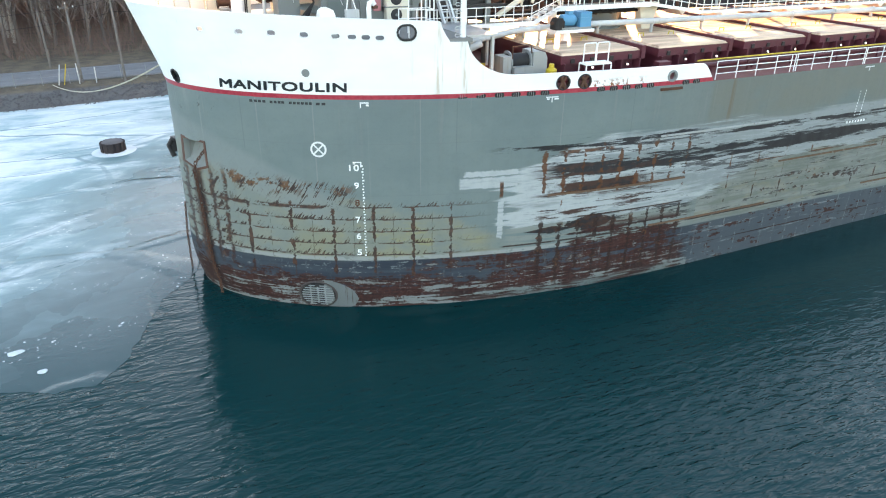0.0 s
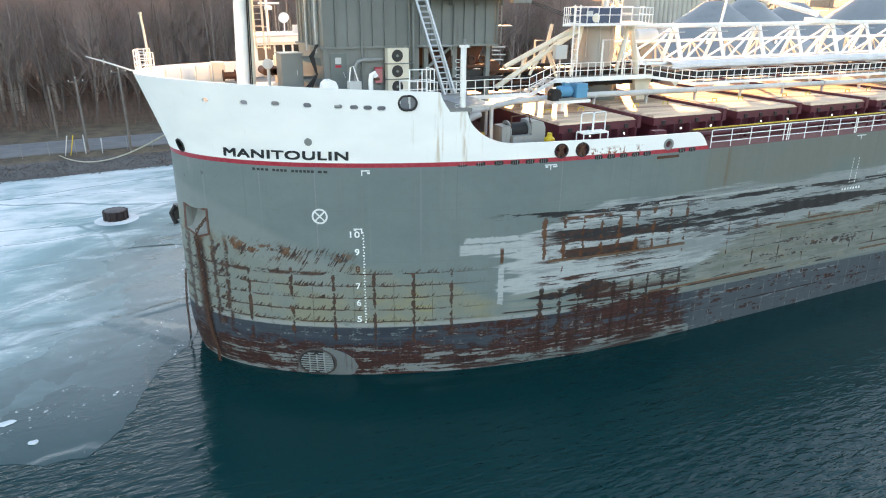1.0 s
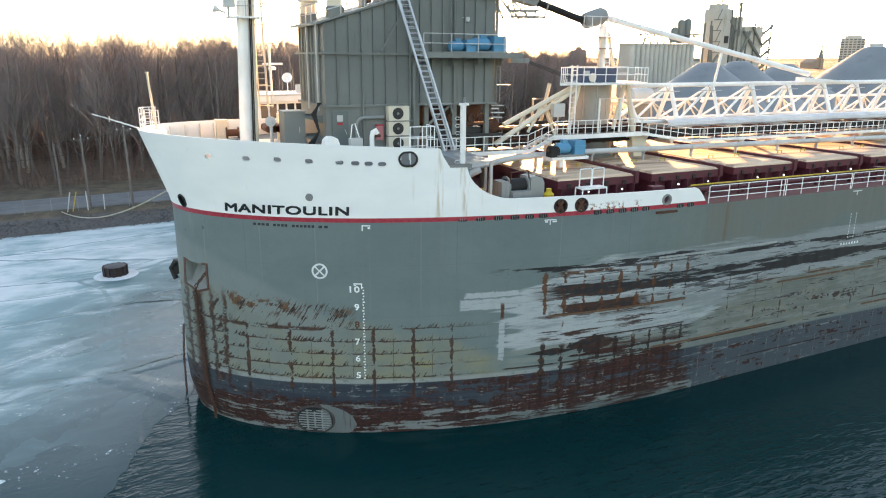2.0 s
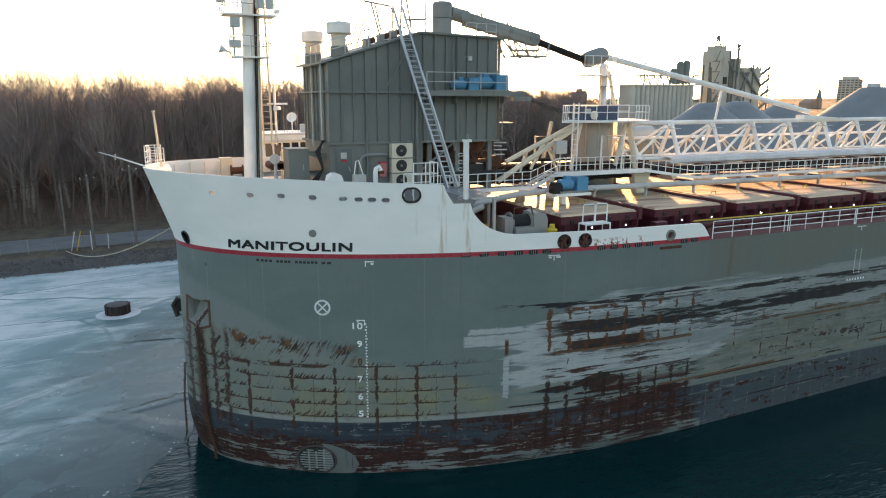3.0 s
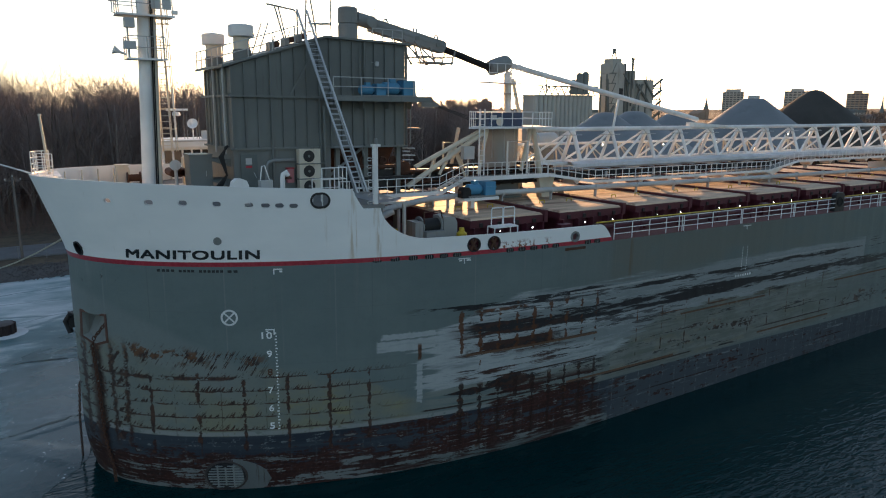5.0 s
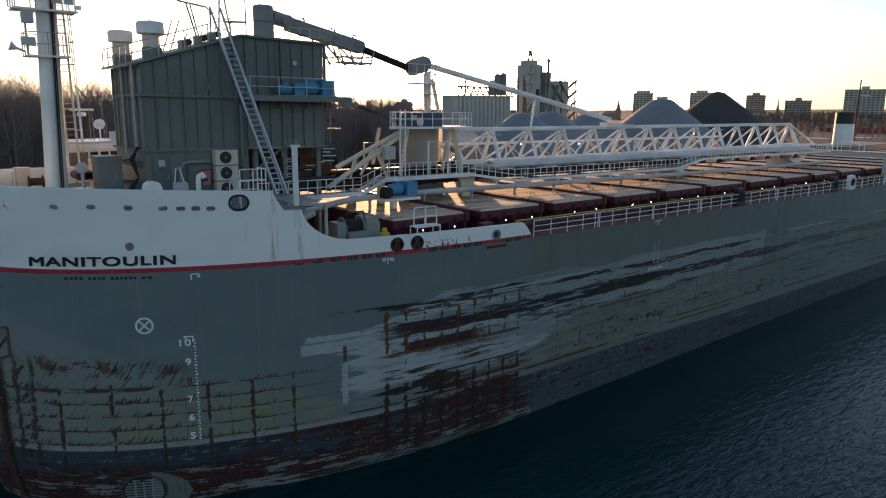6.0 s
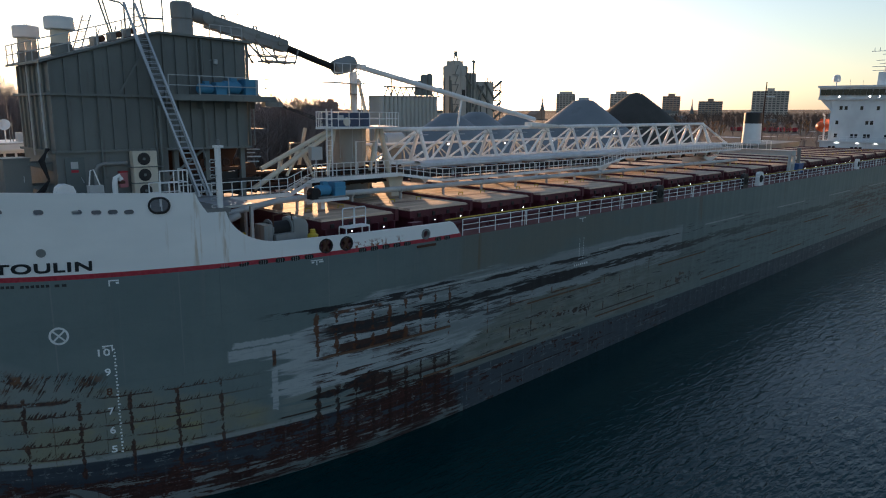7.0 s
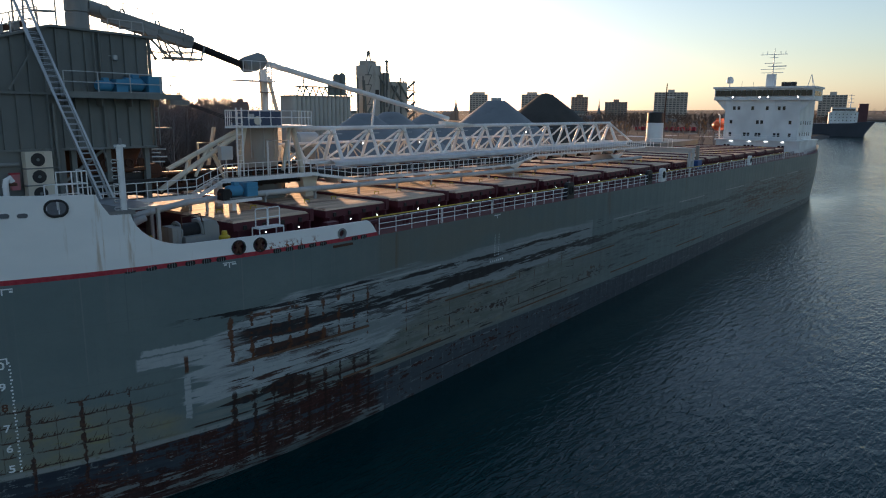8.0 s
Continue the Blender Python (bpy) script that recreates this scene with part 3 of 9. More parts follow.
ST = [i / 60 for i in range(61)] + [1 + i / 24 for i in range(1, 25)] + [2 + i / 16 for i in range(1, 17)]
ZL = [-1.6 + (DECK_Z + 1.6) * i / 28 for i in range(29)]
hb = Build()
grid = {}
for side in (-1, 1):
    for j, z in enumerate(ZL):
        for i, s in enumerate(ST):
            if i == 0 and side == 1:
                grid[side, i, j] = grid[-1, i, j]
                continue
            x = along(s, z)
            grid[side, i, j] = len(hb.v)
            hb.v.append((x, side * half(x, z), z))
    for j in range(len(ZL) - 1):
        for i in range(len(ST) - 1):
            q = (grid[side, i, j], grid[side, i + 1, j], grid[side, i + 1, j + 1], grid[side, i, j + 1])
            hb.f.append(q if side < 0 else q[::-1])
n = len(ST) - 1
for j in range(len(ZL) - 1):
    hb.f.append((grid[-1, n, j], grid[1, n, j], grid[1, n, j + 1], grid[-1, n, j + 1]))
for i in range(n):
    a, b, c, d = grid[-1, i, 0], grid[-1, i + 1, 0], grid[1, i + 1, 0], grid[1, i, 0]
    hb.f.append((a, d, c, b) if i else (a, c, b))
ship = thing("cargo_ship", (0, 0, 0), "long grey bulk carrier with white bow and rusty scraped side", "ship")
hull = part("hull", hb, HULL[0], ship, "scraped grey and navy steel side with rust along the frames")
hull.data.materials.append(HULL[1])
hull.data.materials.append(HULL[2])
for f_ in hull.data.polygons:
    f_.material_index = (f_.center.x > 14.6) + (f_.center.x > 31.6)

DECKPAINT = painted("deck_paint", (0.16, 0.05, 0.045), (0.09, 0.07, 0.06), 0.5, 0.7, streak=False)
db = Build()
xs = [33.25 * (i / 24) ** 1.5 for i in range(1, 25)] + [33.25 + 126.75 * i / 8 for i in range(1, 9)] + [160 + 31 * i / 8 for i in range(1, 9)]
xs = [x for x in xs if x > 2.5]
db.slab([(x, -half(x, DECK_Z) + 0.02) for x in xs] + [(x, half(x, DECK_Z) - 0.02) for x in reversed(xs)], DECK_Z - 0.25, DECK_Z + 0.004)
part("main_deck", db, DECKPAINT, ship, "worn red-brown steel deck")
fb = Build()
xs = [1.9 + i * 0.55 for i in range(1, 27)]
fb.slab([(x, -half(x, 15) + 0.12) for x in xs] + [(x, half(x, 15) - 0.12) for x in reversed(xs)], FOC_Z - 0.2, FOC_Z)
part("forecastle_deck", fb, painted("grey_deck", (0.20, 0.20, 0.19), (0.12, 0.07, 0.04), 0.5, 0.7, streak=False), ship)
bb = Build()
bb.box(16.1, 16.25, -9.9, 9.9, DECK_Z, FOC_Z - 0.2)
part("forecastle_bulkhead", bb, STEEL_GREY, ship)

# the white bulwark, with its oval openings cut through the plate
BST = sorted(set([round(0.06 + 33.19 * (i / 70) ** 1.5, 3) for i in range(71)] + [13.9 + 0.05 * i for i in range(90)] + [29.9 + 0.1 * i for i in range(14)]))
BST = [0.0] + [x for x in BST if x <= 31.12]
NZ = 7


def plate(x, t, side, inset):
    top = bulwark_top(max(x, 1.0))
    z = DECK_Z + (top - DECK_Z) * t
    lift = stem_x(DECK_Z) - stem_x(z)
    xx = stem_x(DECK_Z) + x * (31.12 - stem_x(DECK_Z)) / 31.12
    xx = xx - lift * (1 - x / 31.12)
    b = half(xx, z)
    db_ = (half(xx + 0.05, z) - half(max(xx - 0.05, stem_x(z)), z)) / 0.1
    nrm = math.hypot(1, db_)
    return (xx + inset * db_ / nrm, side * max(b - inset / nrm, 0.0), z)


wb = Build()
loop = [(-1, x) for x in reversed(BST[1:])] + [(-1, 0.0)] + [(1, x) for x in BST[1:]]
for inset in (0.0, 0.13):
    for sd, x in loop:
        for k_ in range(NZ + 1):
            wb.v.append(plate(x, k_ / NZ, sd, inset))
m_ = NZ + 1
half_n = len(loop) * m_
for i in range(len(loop) - 1):
    for k_ in range(NZ):
        a = i * m_ + k_
        wb.f.append((a, a + 1, a + m_ + 1, a + m_))
        wb.f.append((half_n + a, half_n + a + m_, half_n + a + m_ + 1, half_n + a + 1))
    for k_, flip in ((0, False), (NZ, True)):
        a, b = i * m_ + k_, (i + 1) * m_ + k_
        q = (a, b, half_n + b, half_n + a)
        wb.f.append(q[::-1] if flip else q)
for i, flip in ((0, False), (len(loop) - 1, True)):
    for k_ in range(NZ):
        a = i * m_ + k_
        q = (a, half_n + a, half_n + a + 1, a + 1)
        wb.f.append(q[::-1] if flip else q)
bulwark = part("bulwark", wb, BULWARK, ship, "white bulwark with a red stripe along its foot")


def side_frame(x, z, out=0.0, sd=-1):
    """On the ship's side at (x, z): x' along the plating, y' up, z' outwards."""
    d = (half(x + 0.05, z) - half(x - 0.05, z)) / 0.1
    tx = Vector((1, sd * d, 0)).normalized()
    flare = (half(x, z + 0.1) - half(x, z - 0.1)) / 0.2
    up = Vector((0, sd * flare, 1)).normalized()
    nz = tx.cross(up) if sd < 0 else up.cross(tx)
    nz.normalize()
    up = nz.cross(tx)
    o = Vector((x, sd * half(x, z), z)) + nz * out
    return Matrix.Translation(o) @ Matrix((tx, up, nz)).transposed().to_4x4()


def oval(w, h, n=20):
    """Outline of a slot with round ends."""
    r, pts = min(w, h) / 2, []
    for i in range(n):
        a = math.tau * i / n
        cx, cy = (max(w - h, 0) / 2, max(h - w, 0) / 2)
        pts.append((math.cos(a) * r + math.copysign(cx, math.cos(a)), math.sin(a) * r + math.copysign(cy, math.sin(a))))
    return pts


OPENINGS = [(3.85, 15.68, 0.36, 0.24), (5.52, 15.64, 0.42, 0.26), (6.9, 15.63, 0.42, 0.26), (8.32, 15.57, 0.42, 0.26), (9.71, 15.52, 0.42, 0.24), (10.44, 15.48, 0.42, 0.24),
            (11.07, 15.46, 0.42, 0.24), (11.71, 15.43, 0.42, 0.24), (12.95, 15.68, 0.86, 0.70), (2.62, 12.98, 0.55, 0.72), (21.16, 12.93, 0.76, 0.76), (22.41, 12.9, 0.76, 0.76), (28.05, 12.86, 0.62, 0.6)]
cut = Build()
for x, z, w, h in OPENINGS:
    for sd in (-1, 1):
        m4 = side_frame(x, z, 0, sd)
        o, pts = len(cut.v), oval(w, h)
        for dz in (-0.4, 0.4):
            cut.v += [tuple(m4 @ Vector((px, py, dz)) - BASE[ship]) for px, py in pts]
        k_ = len(pts)
        cut.f += [tuple(o + i for i in (range(k_ - 1, -1, -1) if sd < 0 else range(k_)))]
        cut.f += [tuple(o + k_ + i for i in (range(k_) if sd < 0 else range(k_ - 1, -1, -1)))]
        for i in range(k_):
            q = (o + i, o + (i + 1) % k_, o + k_ + (i + 1) % k_, o + k_ + i)
            cut.f.append(q if sd < 0 else q[::-1])
cutter = new("cutter", cut.mesh("cutter", None))
mod = bulwark.modifiers.new("openings", "BOOLEAN")
mod.operation, mod.solver, mod.object = "DIFFERENCE", "EXACT", cutter
cutter.matrix_world = ship.matrix_world
bpy.context.view_layer.update()
cutmesh = bpy.data.meshes.new_from_object(bulwark.evaluated_get(bpy.context.evaluated_depsgraph_get()))
bulwark.modifiers.clear()
cutmesh.shade_flat()
bulwark.data = cutmesh
bpy.data.objects.remove(cutter)

# ---- water, ice and land ----


def water_look():
    k = Mat("water", 0.08)
    k.b.inputs["IOR"].default_value = 1.33
    k.b.inputs["Specular IOR Level"].default_value = 0.36

    def waves(across, along, turn, detail, off):
        """Ripples whose crests run long across the wind."""
        mp = k.g.nodes.new("ShaderNodeMapping")
        mp.inputs["Rotation"].default_value = (0, 0, radians(turn))
        mp.inputs["Scale"].default_value = (along, across, 1)
        mp.inputs["Location"].default_value = (off, off * 0.6, 0)
        k.g.links.new(k.co, mp.inputs[0])
        n = k.g.nodes.new("ShaderNodeTexNoise")
        n.inputs["Scale"].default_value, n.inputs["Detail"].default_value, n.inputs["Roughness"].default_value = 1.0, detail, 0.5
        n.inputs["Distortion"].default_value = 0.5
        k.g.links.new(mp.outputs[0], n.inputs["Vector"])
        return Val(k.g, n.outputs[0])

    a = waves(2.1, 0.7, 24, 2, 0.0)
    b = waves(5.0, 1.6, 38, 2, 5.0)
    w = waves(0.5, 0.2, 14, 2, 13.0)
    c = k.noise((0.016, 0.024, 1), 3, 0.5, 9.0)
    lee = (k.y.ramp(-11.0, -24.0) * 0.8 + 0.2).max(k.x.ramp(6.0, -4.0) * 0.9).max(k.x.ramp(165.0, 190.0))
    chop = waves(0.55, 0.16, 20, 3, 21.0) * k.x.ramp(110.0, 210.0)
    calm = (c.ramp(0.34, 0.60) * 0.6 + 0.4) * lee
    k.base(k.mix((0.0003, 0.023, 0.0252), (0.0006, 0.0335, 0.036), c))
    k.bump((a * 0.5 + b * 0.2 + w * 0.5 + chop * 1.6) * calm, 0.29, 1.0)
    return k.m


def ice_look():
    k = Mat("river_ice", 0.35, spec=0.36)
    warp = k.noise(0.12, 4, 0.6, 3.0)
    big = k.noise((0.05, 0.09, 1), 5, 0.6, 1.0, 0.6)
    mid = k.noise((0.25, 0.5, 1), 6, 0.62, 4.0, 0.5)
    fine = k.noise(3.0, 5, 0.65, 8.0)
    rim = ((k.x - 2.5) * -0.875 + (k.y - 1.5) * 0.484).min(k.y + 9.4 + (-9.5 - k.x).max(0.0) * 0.3)
    pl = k.g.nodes.new("ShaderNodeTexVoronoi")
    pl.inputs["Scale"].default_value = 0.22
    wob = k.g.nodes.new("ShaderNodeVectorMath")
    wob.operation = "MULTIPLY_ADD"
    wn_ = k.g.nodes.new("ShaderNodeTexNoise")
    wn_.inputs["Scale"].default_value, wn_.inputs["Detail"].default_value = 0.5, 4
    k.g.links.new(k.co, wn_.inputs["Vector"])
    k.g.links.new(wn_.outputs["Color"], wob.inputs[0])
    wob.inputs[1].default_value = (3, 3, 0)
    k.g.links.new(k.co, wob.inputs[2])
    k.g.links.new(wob.outputs[0], pl.inputs["Vector"])
    cell = k.g.nodes.new("ShaderNodeSeparateColor")
    k.g.links.new(pl.outputs["Color"], cell.inputs[0])
    floe = Val(k.g, cell.outputs[0])
    thick = (rim * 0.046 + (big - 0.5) * 0.9 + (mid - 0.5) * 0.4 + (floe - 0.5) * 0.28 * rim.ramp(22.0, 6.0)).ramp(0.02, 1.15)
    col = k.mix((0.003, 0.040, 0.043), (0.235, 0.375, 0.40), thick)
    col = k.mix(col, (0.60, 0.66, 0.675), (big * 0.8 + mid * 0.5 + k.y * 0.005).ramp(0.70, 0.98) * thick)
    v = k.g.nodes.new("ShaderNodeTexVoronoi")
    v.feature = "DISTANCE_TO_EDGE"
    mp = k.g.nodes.new("ShaderNodeMapping")
    mp.inputs["Scale"].default_value = (0.034, 0.085, 1)
    mp.inputs["Rotation"].default_value = (0, 0, -0.38)
    ad = k.g.nodes.new("ShaderNodeVectorMath")
    ad.operation = "MULTIPLY_ADD"
    nn = k.g.nodes.new("ShaderNodeTexNoise")
    nn.inputs["Scale"].default_value, nn.inputs["Detail"].default_value = 0.09, 5
    k.g.links.new(k.co, nn.inputs["Vector"])
    k.g.links.new(nn.outputs["Color"], ad.inputs[0])
    ad.inputs[1].default_value = (5, 5, 0)
    k.g.links.new(k.co, ad.inputs[2])
    k.g.links.new(ad.outputs[0], mp.inputs[0])
    k.g.links.new(mp.outputs[0], v.inputs["Vector"])
    v.inputs["Scale"].default_value = 1.0
    d = Val(k.g, v.outputs["Distance"])
    ridge = d.ramp(0.05, 0.012)
    crack = d.ramp(0.011, 0.004)
    col = k.mix(col, (0.72, 0.77, 0.79), ridge * mid.ramp(0.40, 0.6) * thick * 0.6)
    col = k.mix(col, (0.10, 0.19, 0.21), crack * thick * 0.75)
    col = k.mix(col, (0.82, 0.86, 0.87), fine.ramp(0.6, 0.72) * mid.ramp(0.52, 0.62))
    bend = (warp - 0.5) * 3.2
    for line in (k.y - 10.0 - (k.x + 8.8) * 0.76 + bend, k.y - 25.4 + bend * 0.6, k.y - 42.0 + (k.x + 13.0) * 0.17 + bend * 0.5, k.y - 4.2 - (k.x + 9.0) * 0.38 + bend):
        col = k.mix(col, (0.66, 0.72, 0.74), line.abs().ramp(1.0, 0.1) * mid.ramp(0.36, 0.6) * thick * 0.7)
        col = k.mix(col, (0.07, 0.13, 0.145), (line + (fine - 0.5) * 0.2).abs().ramp(0.10, 0.03) * thick * 0.8)
    k.base(col).rough(0.14 + thick * 0.42)
    k.bump(ridge * 0.6 + mid * 0.22 + fine * 0.12, 0.07)
    return k.m


def ground_look():
    k = Mat("winter_ground", 0.9)
    big = k.noise(0.035, 5, 0.6)
    mid = k.noise(0.5, 5, 0.62, 3.0)
    fine = k.noise(5.0, 5, 0.7, 6.0)
    col = k.mix((0.075, 0.06, 0.042), (0.14, 0.11, 0.07), mid.ramp(0.35, 0.65))
    col = k.mix(col, (0.09, 0.085, 0.08), fine.ramp(0.5, 0.7) * 0.6)
    col = k.mix(col, (0.12, 0.115, 0.11), k.y.band(49.0, 54.5, 0.6))
    col = k.mix(col, (0.62, 0.66, 0.70), big.ramp(0.60, 0.68) * k.y.ramp(70.0, 75.0) * k.x.ramp(240.0, 300.0))
    col = k.mix(col, (0.055, 0.046, 0.036), k.x.ramp(120.0, 200.0) * big.ramp(0.62, 0.56) * 0.8)
    k.base(col).bump(fine * 0.5 + mid, 0.06)
    return k.m


wb = Build()
wb.add([(-4000, -3800, 0), (4600, -3800, 0), (4600, 3800, 0), (-4000, 3800, 0)], [(0, 1, 2, 3)])
solo("water", wb, water_look(), (0, 0, 0), "dark teal river water with small wind ripples", "water", kind="structure", at=EARTH, smooth=False)

rng = random.Random(4)


def shore_y(x):
    """The waterline of the land."""
    if x < 10:
        return 50 - 0.05 * x + 1.2 * math.sin(x * 0.09)
    if x < 45:
        return 50 - 20 * (x - 10) / 35
    if x < 330:
        return 30
    if x < 1300:
        return 30 + 83 * (x - 330) / 970
    return 113 - min(1, (x - 1300) / 120) * 3400


gx = [-3000, -1500, -700, -350, -200] + [-140 + 7 * i for i in range(29)] + [70, 90, 130, 180, 240, 330, 450, 600, 800, 1000, 1300, 1320, 1360, 1420, 1800, 2600, 3600, 4500]
STEP = [0, 1.5, 4, 6.5, 9, 20, 28, 34, 48, 70, 110, 180, 300, 500, 900, 1600, 2600, 3700]
RISE = [-0.4, 0.35, 1.0, 1.45, 1.5, 1.55, 1.7, 1.9, 2.3, 2.6, 3.0, 3.4, 4.0, 5.0, 6.0, 8.0, 10.0, 10.0]
gb = Build()
for x in gx:
    for i, (s, h) in enumerate(zip(STEP, RISE)):
        gb.v.append((x, shore_y(x) + s * (1 if x < 1310 else 1.2), h + (noise.noise((x * 0.07, s * 0.2, 1.0)) * 0.12 if 0 < i < 8 else 0)))
c_ = len(STEP)
for i in range(len(gx) - 1):
    for j in range(c_ - 1):
        a = i * c_ + j
        gb.f.append((a, a + c_, a + c_ + 1, a + 1))
solo("ground", gb, ground_look(), (0, 0, 0), "winter ground with dead grass, gravel bank and patches of snow", "ground", kind="structure", at=EARTH)

# river ice: one sheet with a ragged lip
edge = [(2.6, 6.0), (2.5, 1.5), (1.9, -0.3), (0.8, -1.4), (-0.1, -2.6), (-0.8, -4.2), (-1.9, -7.2), (-2.8, -9.0), (-3.8, -9.9), (-5.6, -9.7), (-7.6, -8.7), (-9.5, -8.4), (-12, -10.5), (-16, -13), (-24, -15), (-40, -22), (-80, -30), (-160, -40)]
lip = []
for (ax, ay), (bx, by) in zip(edge, edge[1:]):
    n = max(2, int(math.hypot(bx - ax, by - ay) / 0.35))
    n = min(n, 60)
    for i in range(n):
        t = i / n
        px, py = ax + (bx - ax) * t, ay + (by - ay) * t
        lip.append((px + 0.28 * noise.noise((px * 1.3, py * 1.3, 2.0)), py + 0.35 * noise.noise((px * 1.1, py * 1.1, 7.0))))
ib = Build()
rows = 26
for px, py in lip:
    for j in range(rows + 1):
        w = (j / rows) ** 1.4
        ty = max(shore_y(px), 40) + 1.2
        yy = py + (ty - py) * w
        xx = px + (14 * w if px > 1.5 else 0) * (1 if px > 1.5 else 0)
        ib.v.append((xx, yy, 0.012 + min(1, j / 3) * 0.05 + 0.03 * noise.noise((xx * 0.15, yy * 0.15, 0.0)) * min(1, j / 4)))
for i in range(len(lip) - 1):
    for j in range(rows):
        a = i * (rows + 1) + j
        ib.f.append((a, a + 1, a + rows + 2, a + rows + 1))
o = len(ib.v)
for i in range(len(lip)):
    x_, y_, _ = ib.v[i * (rows + 1)]
    ib.v.append((x_, y_, -0.12))
for i in range(len(lip) - 1):
    ib.f.append((i * (rows + 1), (i + 1) * (rows + 1), o + i + 1, o + i))
solo("ice_sheet", ib, ice_look(), (0, 0, 0), "pale cracked river ice with snowy ridges, thinning to open water", "ice", kind="structure", at=EARTH)

# ---- lettering and marks on the hull ----
MARKWHITE = painted("mark_white", (0.74, 0.78, 0.78), (0.3, 0.25, 0.2), 0.3, 0.5, 2.0)
MARKBLACK = painted("mark_black", (0.014, 0.018, 0.022), (0.1, 0.1, 0.1), 0.15, 0.45, 2.0)


def girth_x(x, z, s):
    """The x that lies s metres aft along the plating from x."""
    step = 0.02 if s >= 0 else -0.02
    d = 0.0
    while abs(d) < abs(s):
        nx = x + step
        d += math.copysign(math.hypot(step, half(nx, z) - half(x, z)), step)
        x = nx
    return x


def side_text(word, x, z, width, height, material, name, bold=0.0, label="", out=0.03):
    """Letters of the built-in font laid round the plating; x is where they begin, z their foot."""
    cu = bpy.data.curves.new("lettering", "FONT")
    cu.body, cu.size, cu.extrude, cu.space_character = word, 1.0, 0.0, 1.08
    tmp = new("lettering", cu)
    bpy.context.view_layer.update()
    me = bpy.data.meshes.new_from_object(tmp.evaluated_get(bpy.context.evaluated_depsgraph_get()))
    bpy.data.objects.remove(tmp)
    xs, ys = [v.co.x for v in me.vertices], [v.co.y for v in me.vertices]
    x0, y0, sx, sy = min(xs), min(ys), width / (max(xs) - min(xs)), height / (max(ys) - min(ys))
    bd = Build()
    spots = {}
    for v in me.vertices:
        s = round((v.co.x - x0) * sx, 3)
        if s not in spots:
            spots[s] = girth_x(x, z, s)
        px, pz = spots[s], z + (v.co.y - y0) * sy
        m4 = side_frame(px, pz, out)
        bd.v.append(tuple(m4.translation))
    bd.f = [tuple(p.vertices) for p in me.polygons]
    if bold:
        nv, nf = len(bd.v), list(bd.f)
        for du, dv in ((bold, 0), (0, bold), (bold, bold)):
            o_ = len(bd.v)
            for v in me.vertices[:]:
                px, pz = spots[round((v.co.x - x0) * sx, 3)], z + (v.co.y - y0) * sy
                bd.v.append(tuple(side_frame(px, pz, out + 0.002 * (1 + du * 7 + dv * 13)) @ Vector((du, dv, 0))))
            bd.f += [tuple(i + o_ for i in f_) for f_ in nf]
    bpy.data.meshes.remove(me)
    return part(name, bd, material, ship, label, smooth=False)


def side_quads(name, items, material, label="", out=0.012):
    """Flat painted bars (x, z, width, height) on the plating."""
    bd = Build()
    for x, z, w, h in items:
        m4 = side_frame(x, z, out)
        bd.add([m4 @ Vector((a * w / 2, b * h / 2, 0)) for a, b in ((-1, -1), (1, -1), (1, 1), (-1, 1))], [(0, 1, 2, 3)])
    return part(name, bd, material, ship, label, smooth=False)


side_text("MANITOULIN", 4.53, 12.74, 6.72, 0.44, MARKBLACK, "name_lettering", 0.05, "bold black ship's name")
bars = []
for a, w in ((0.0, 0.95), (1.12, 0.85), (2.15, 1.25), (3.55, 0.55)):
    n = int(w / 0.2)
    bars += [(girth_x(5.72, 12.1, a + (i + 0.5) * w / n), 12.15 - a * 0.008, w / n * 0.72, 0.13) for i in range(n)]
tagged(side_quads("small_lettering", bars, MARKBLACK, "row of small dark marks under the name"), kind="stuff")
for nr in range(5, 11):
    wide = 0.5 if nr == 10 else 0.24
    side_text(str(nr), 10.42 - (0.32 if nr == 10 else 0.12), 3.73 - 0.17 + (nr - 5) * 0.997, wide, 0.34, RUST if nr == 8 else MARKWHITE, "draught_number", 0.02, out=0.02)
tagged(side_quads("draught_scale", [(10.74 + (0.03 if i % 2 else 0), 3.55 + i * 0.165, 0.07 if i % 3 else 0.11, 0.075) for i in range(33)], MARKWHITE), kind="stuff")
side_quads("draught_bracket", [(10.5, 9.03, 0.46, 0.06), (10.68, 8.9, 0.06, 0.3), (10.36, 8.95, 0.12, 0.05)], MARKWHITE)
tagged(side_quads("frame_mark", [(10.98, 12.2, 0.42, 0.06), (10.78, 12.08, 0.06, 0.3), (11.1, 12.08, 0.14, 0.1), (20.6, 12.2, 0.72, 0.06), (20.6, 12.06, 0.06, 0.28), (20.38, 12.1, 0.16, 0.09), (20.86, 12.1, 0.26, 0.09)], MARKWHITE), kind="stuff")
tagged(side_quads("load_line_mark", [(44.7, 12.2, 0.9, 0.07), (44.7, 12.05, 0.08, 0.25)] + [(44.45 + 0.55 * s, 10.6 - 0.2 * i, 0.06, 0.12) for s in (0, 1) for i in range(9)] + [(43.9 + 0.28 * i, 8.55, 0.16, 0.16) for i in range(7)], MARKWHITE), kind="stuff")
ring = Build()
m4 = side_frame(8.7, 9.71, 0.012)
N = 36
for r in (0.33, 0.43):
    ring.v += [tuple(m4 @ Vector((r * math.cos(math.tau * i / N), r * math.sin(math.tau * i / N), 0))) for i in range(N)]
ring.f = [(i, (i + 1) % N, N + (i + 1) % N, N + i) for i in range(N)]
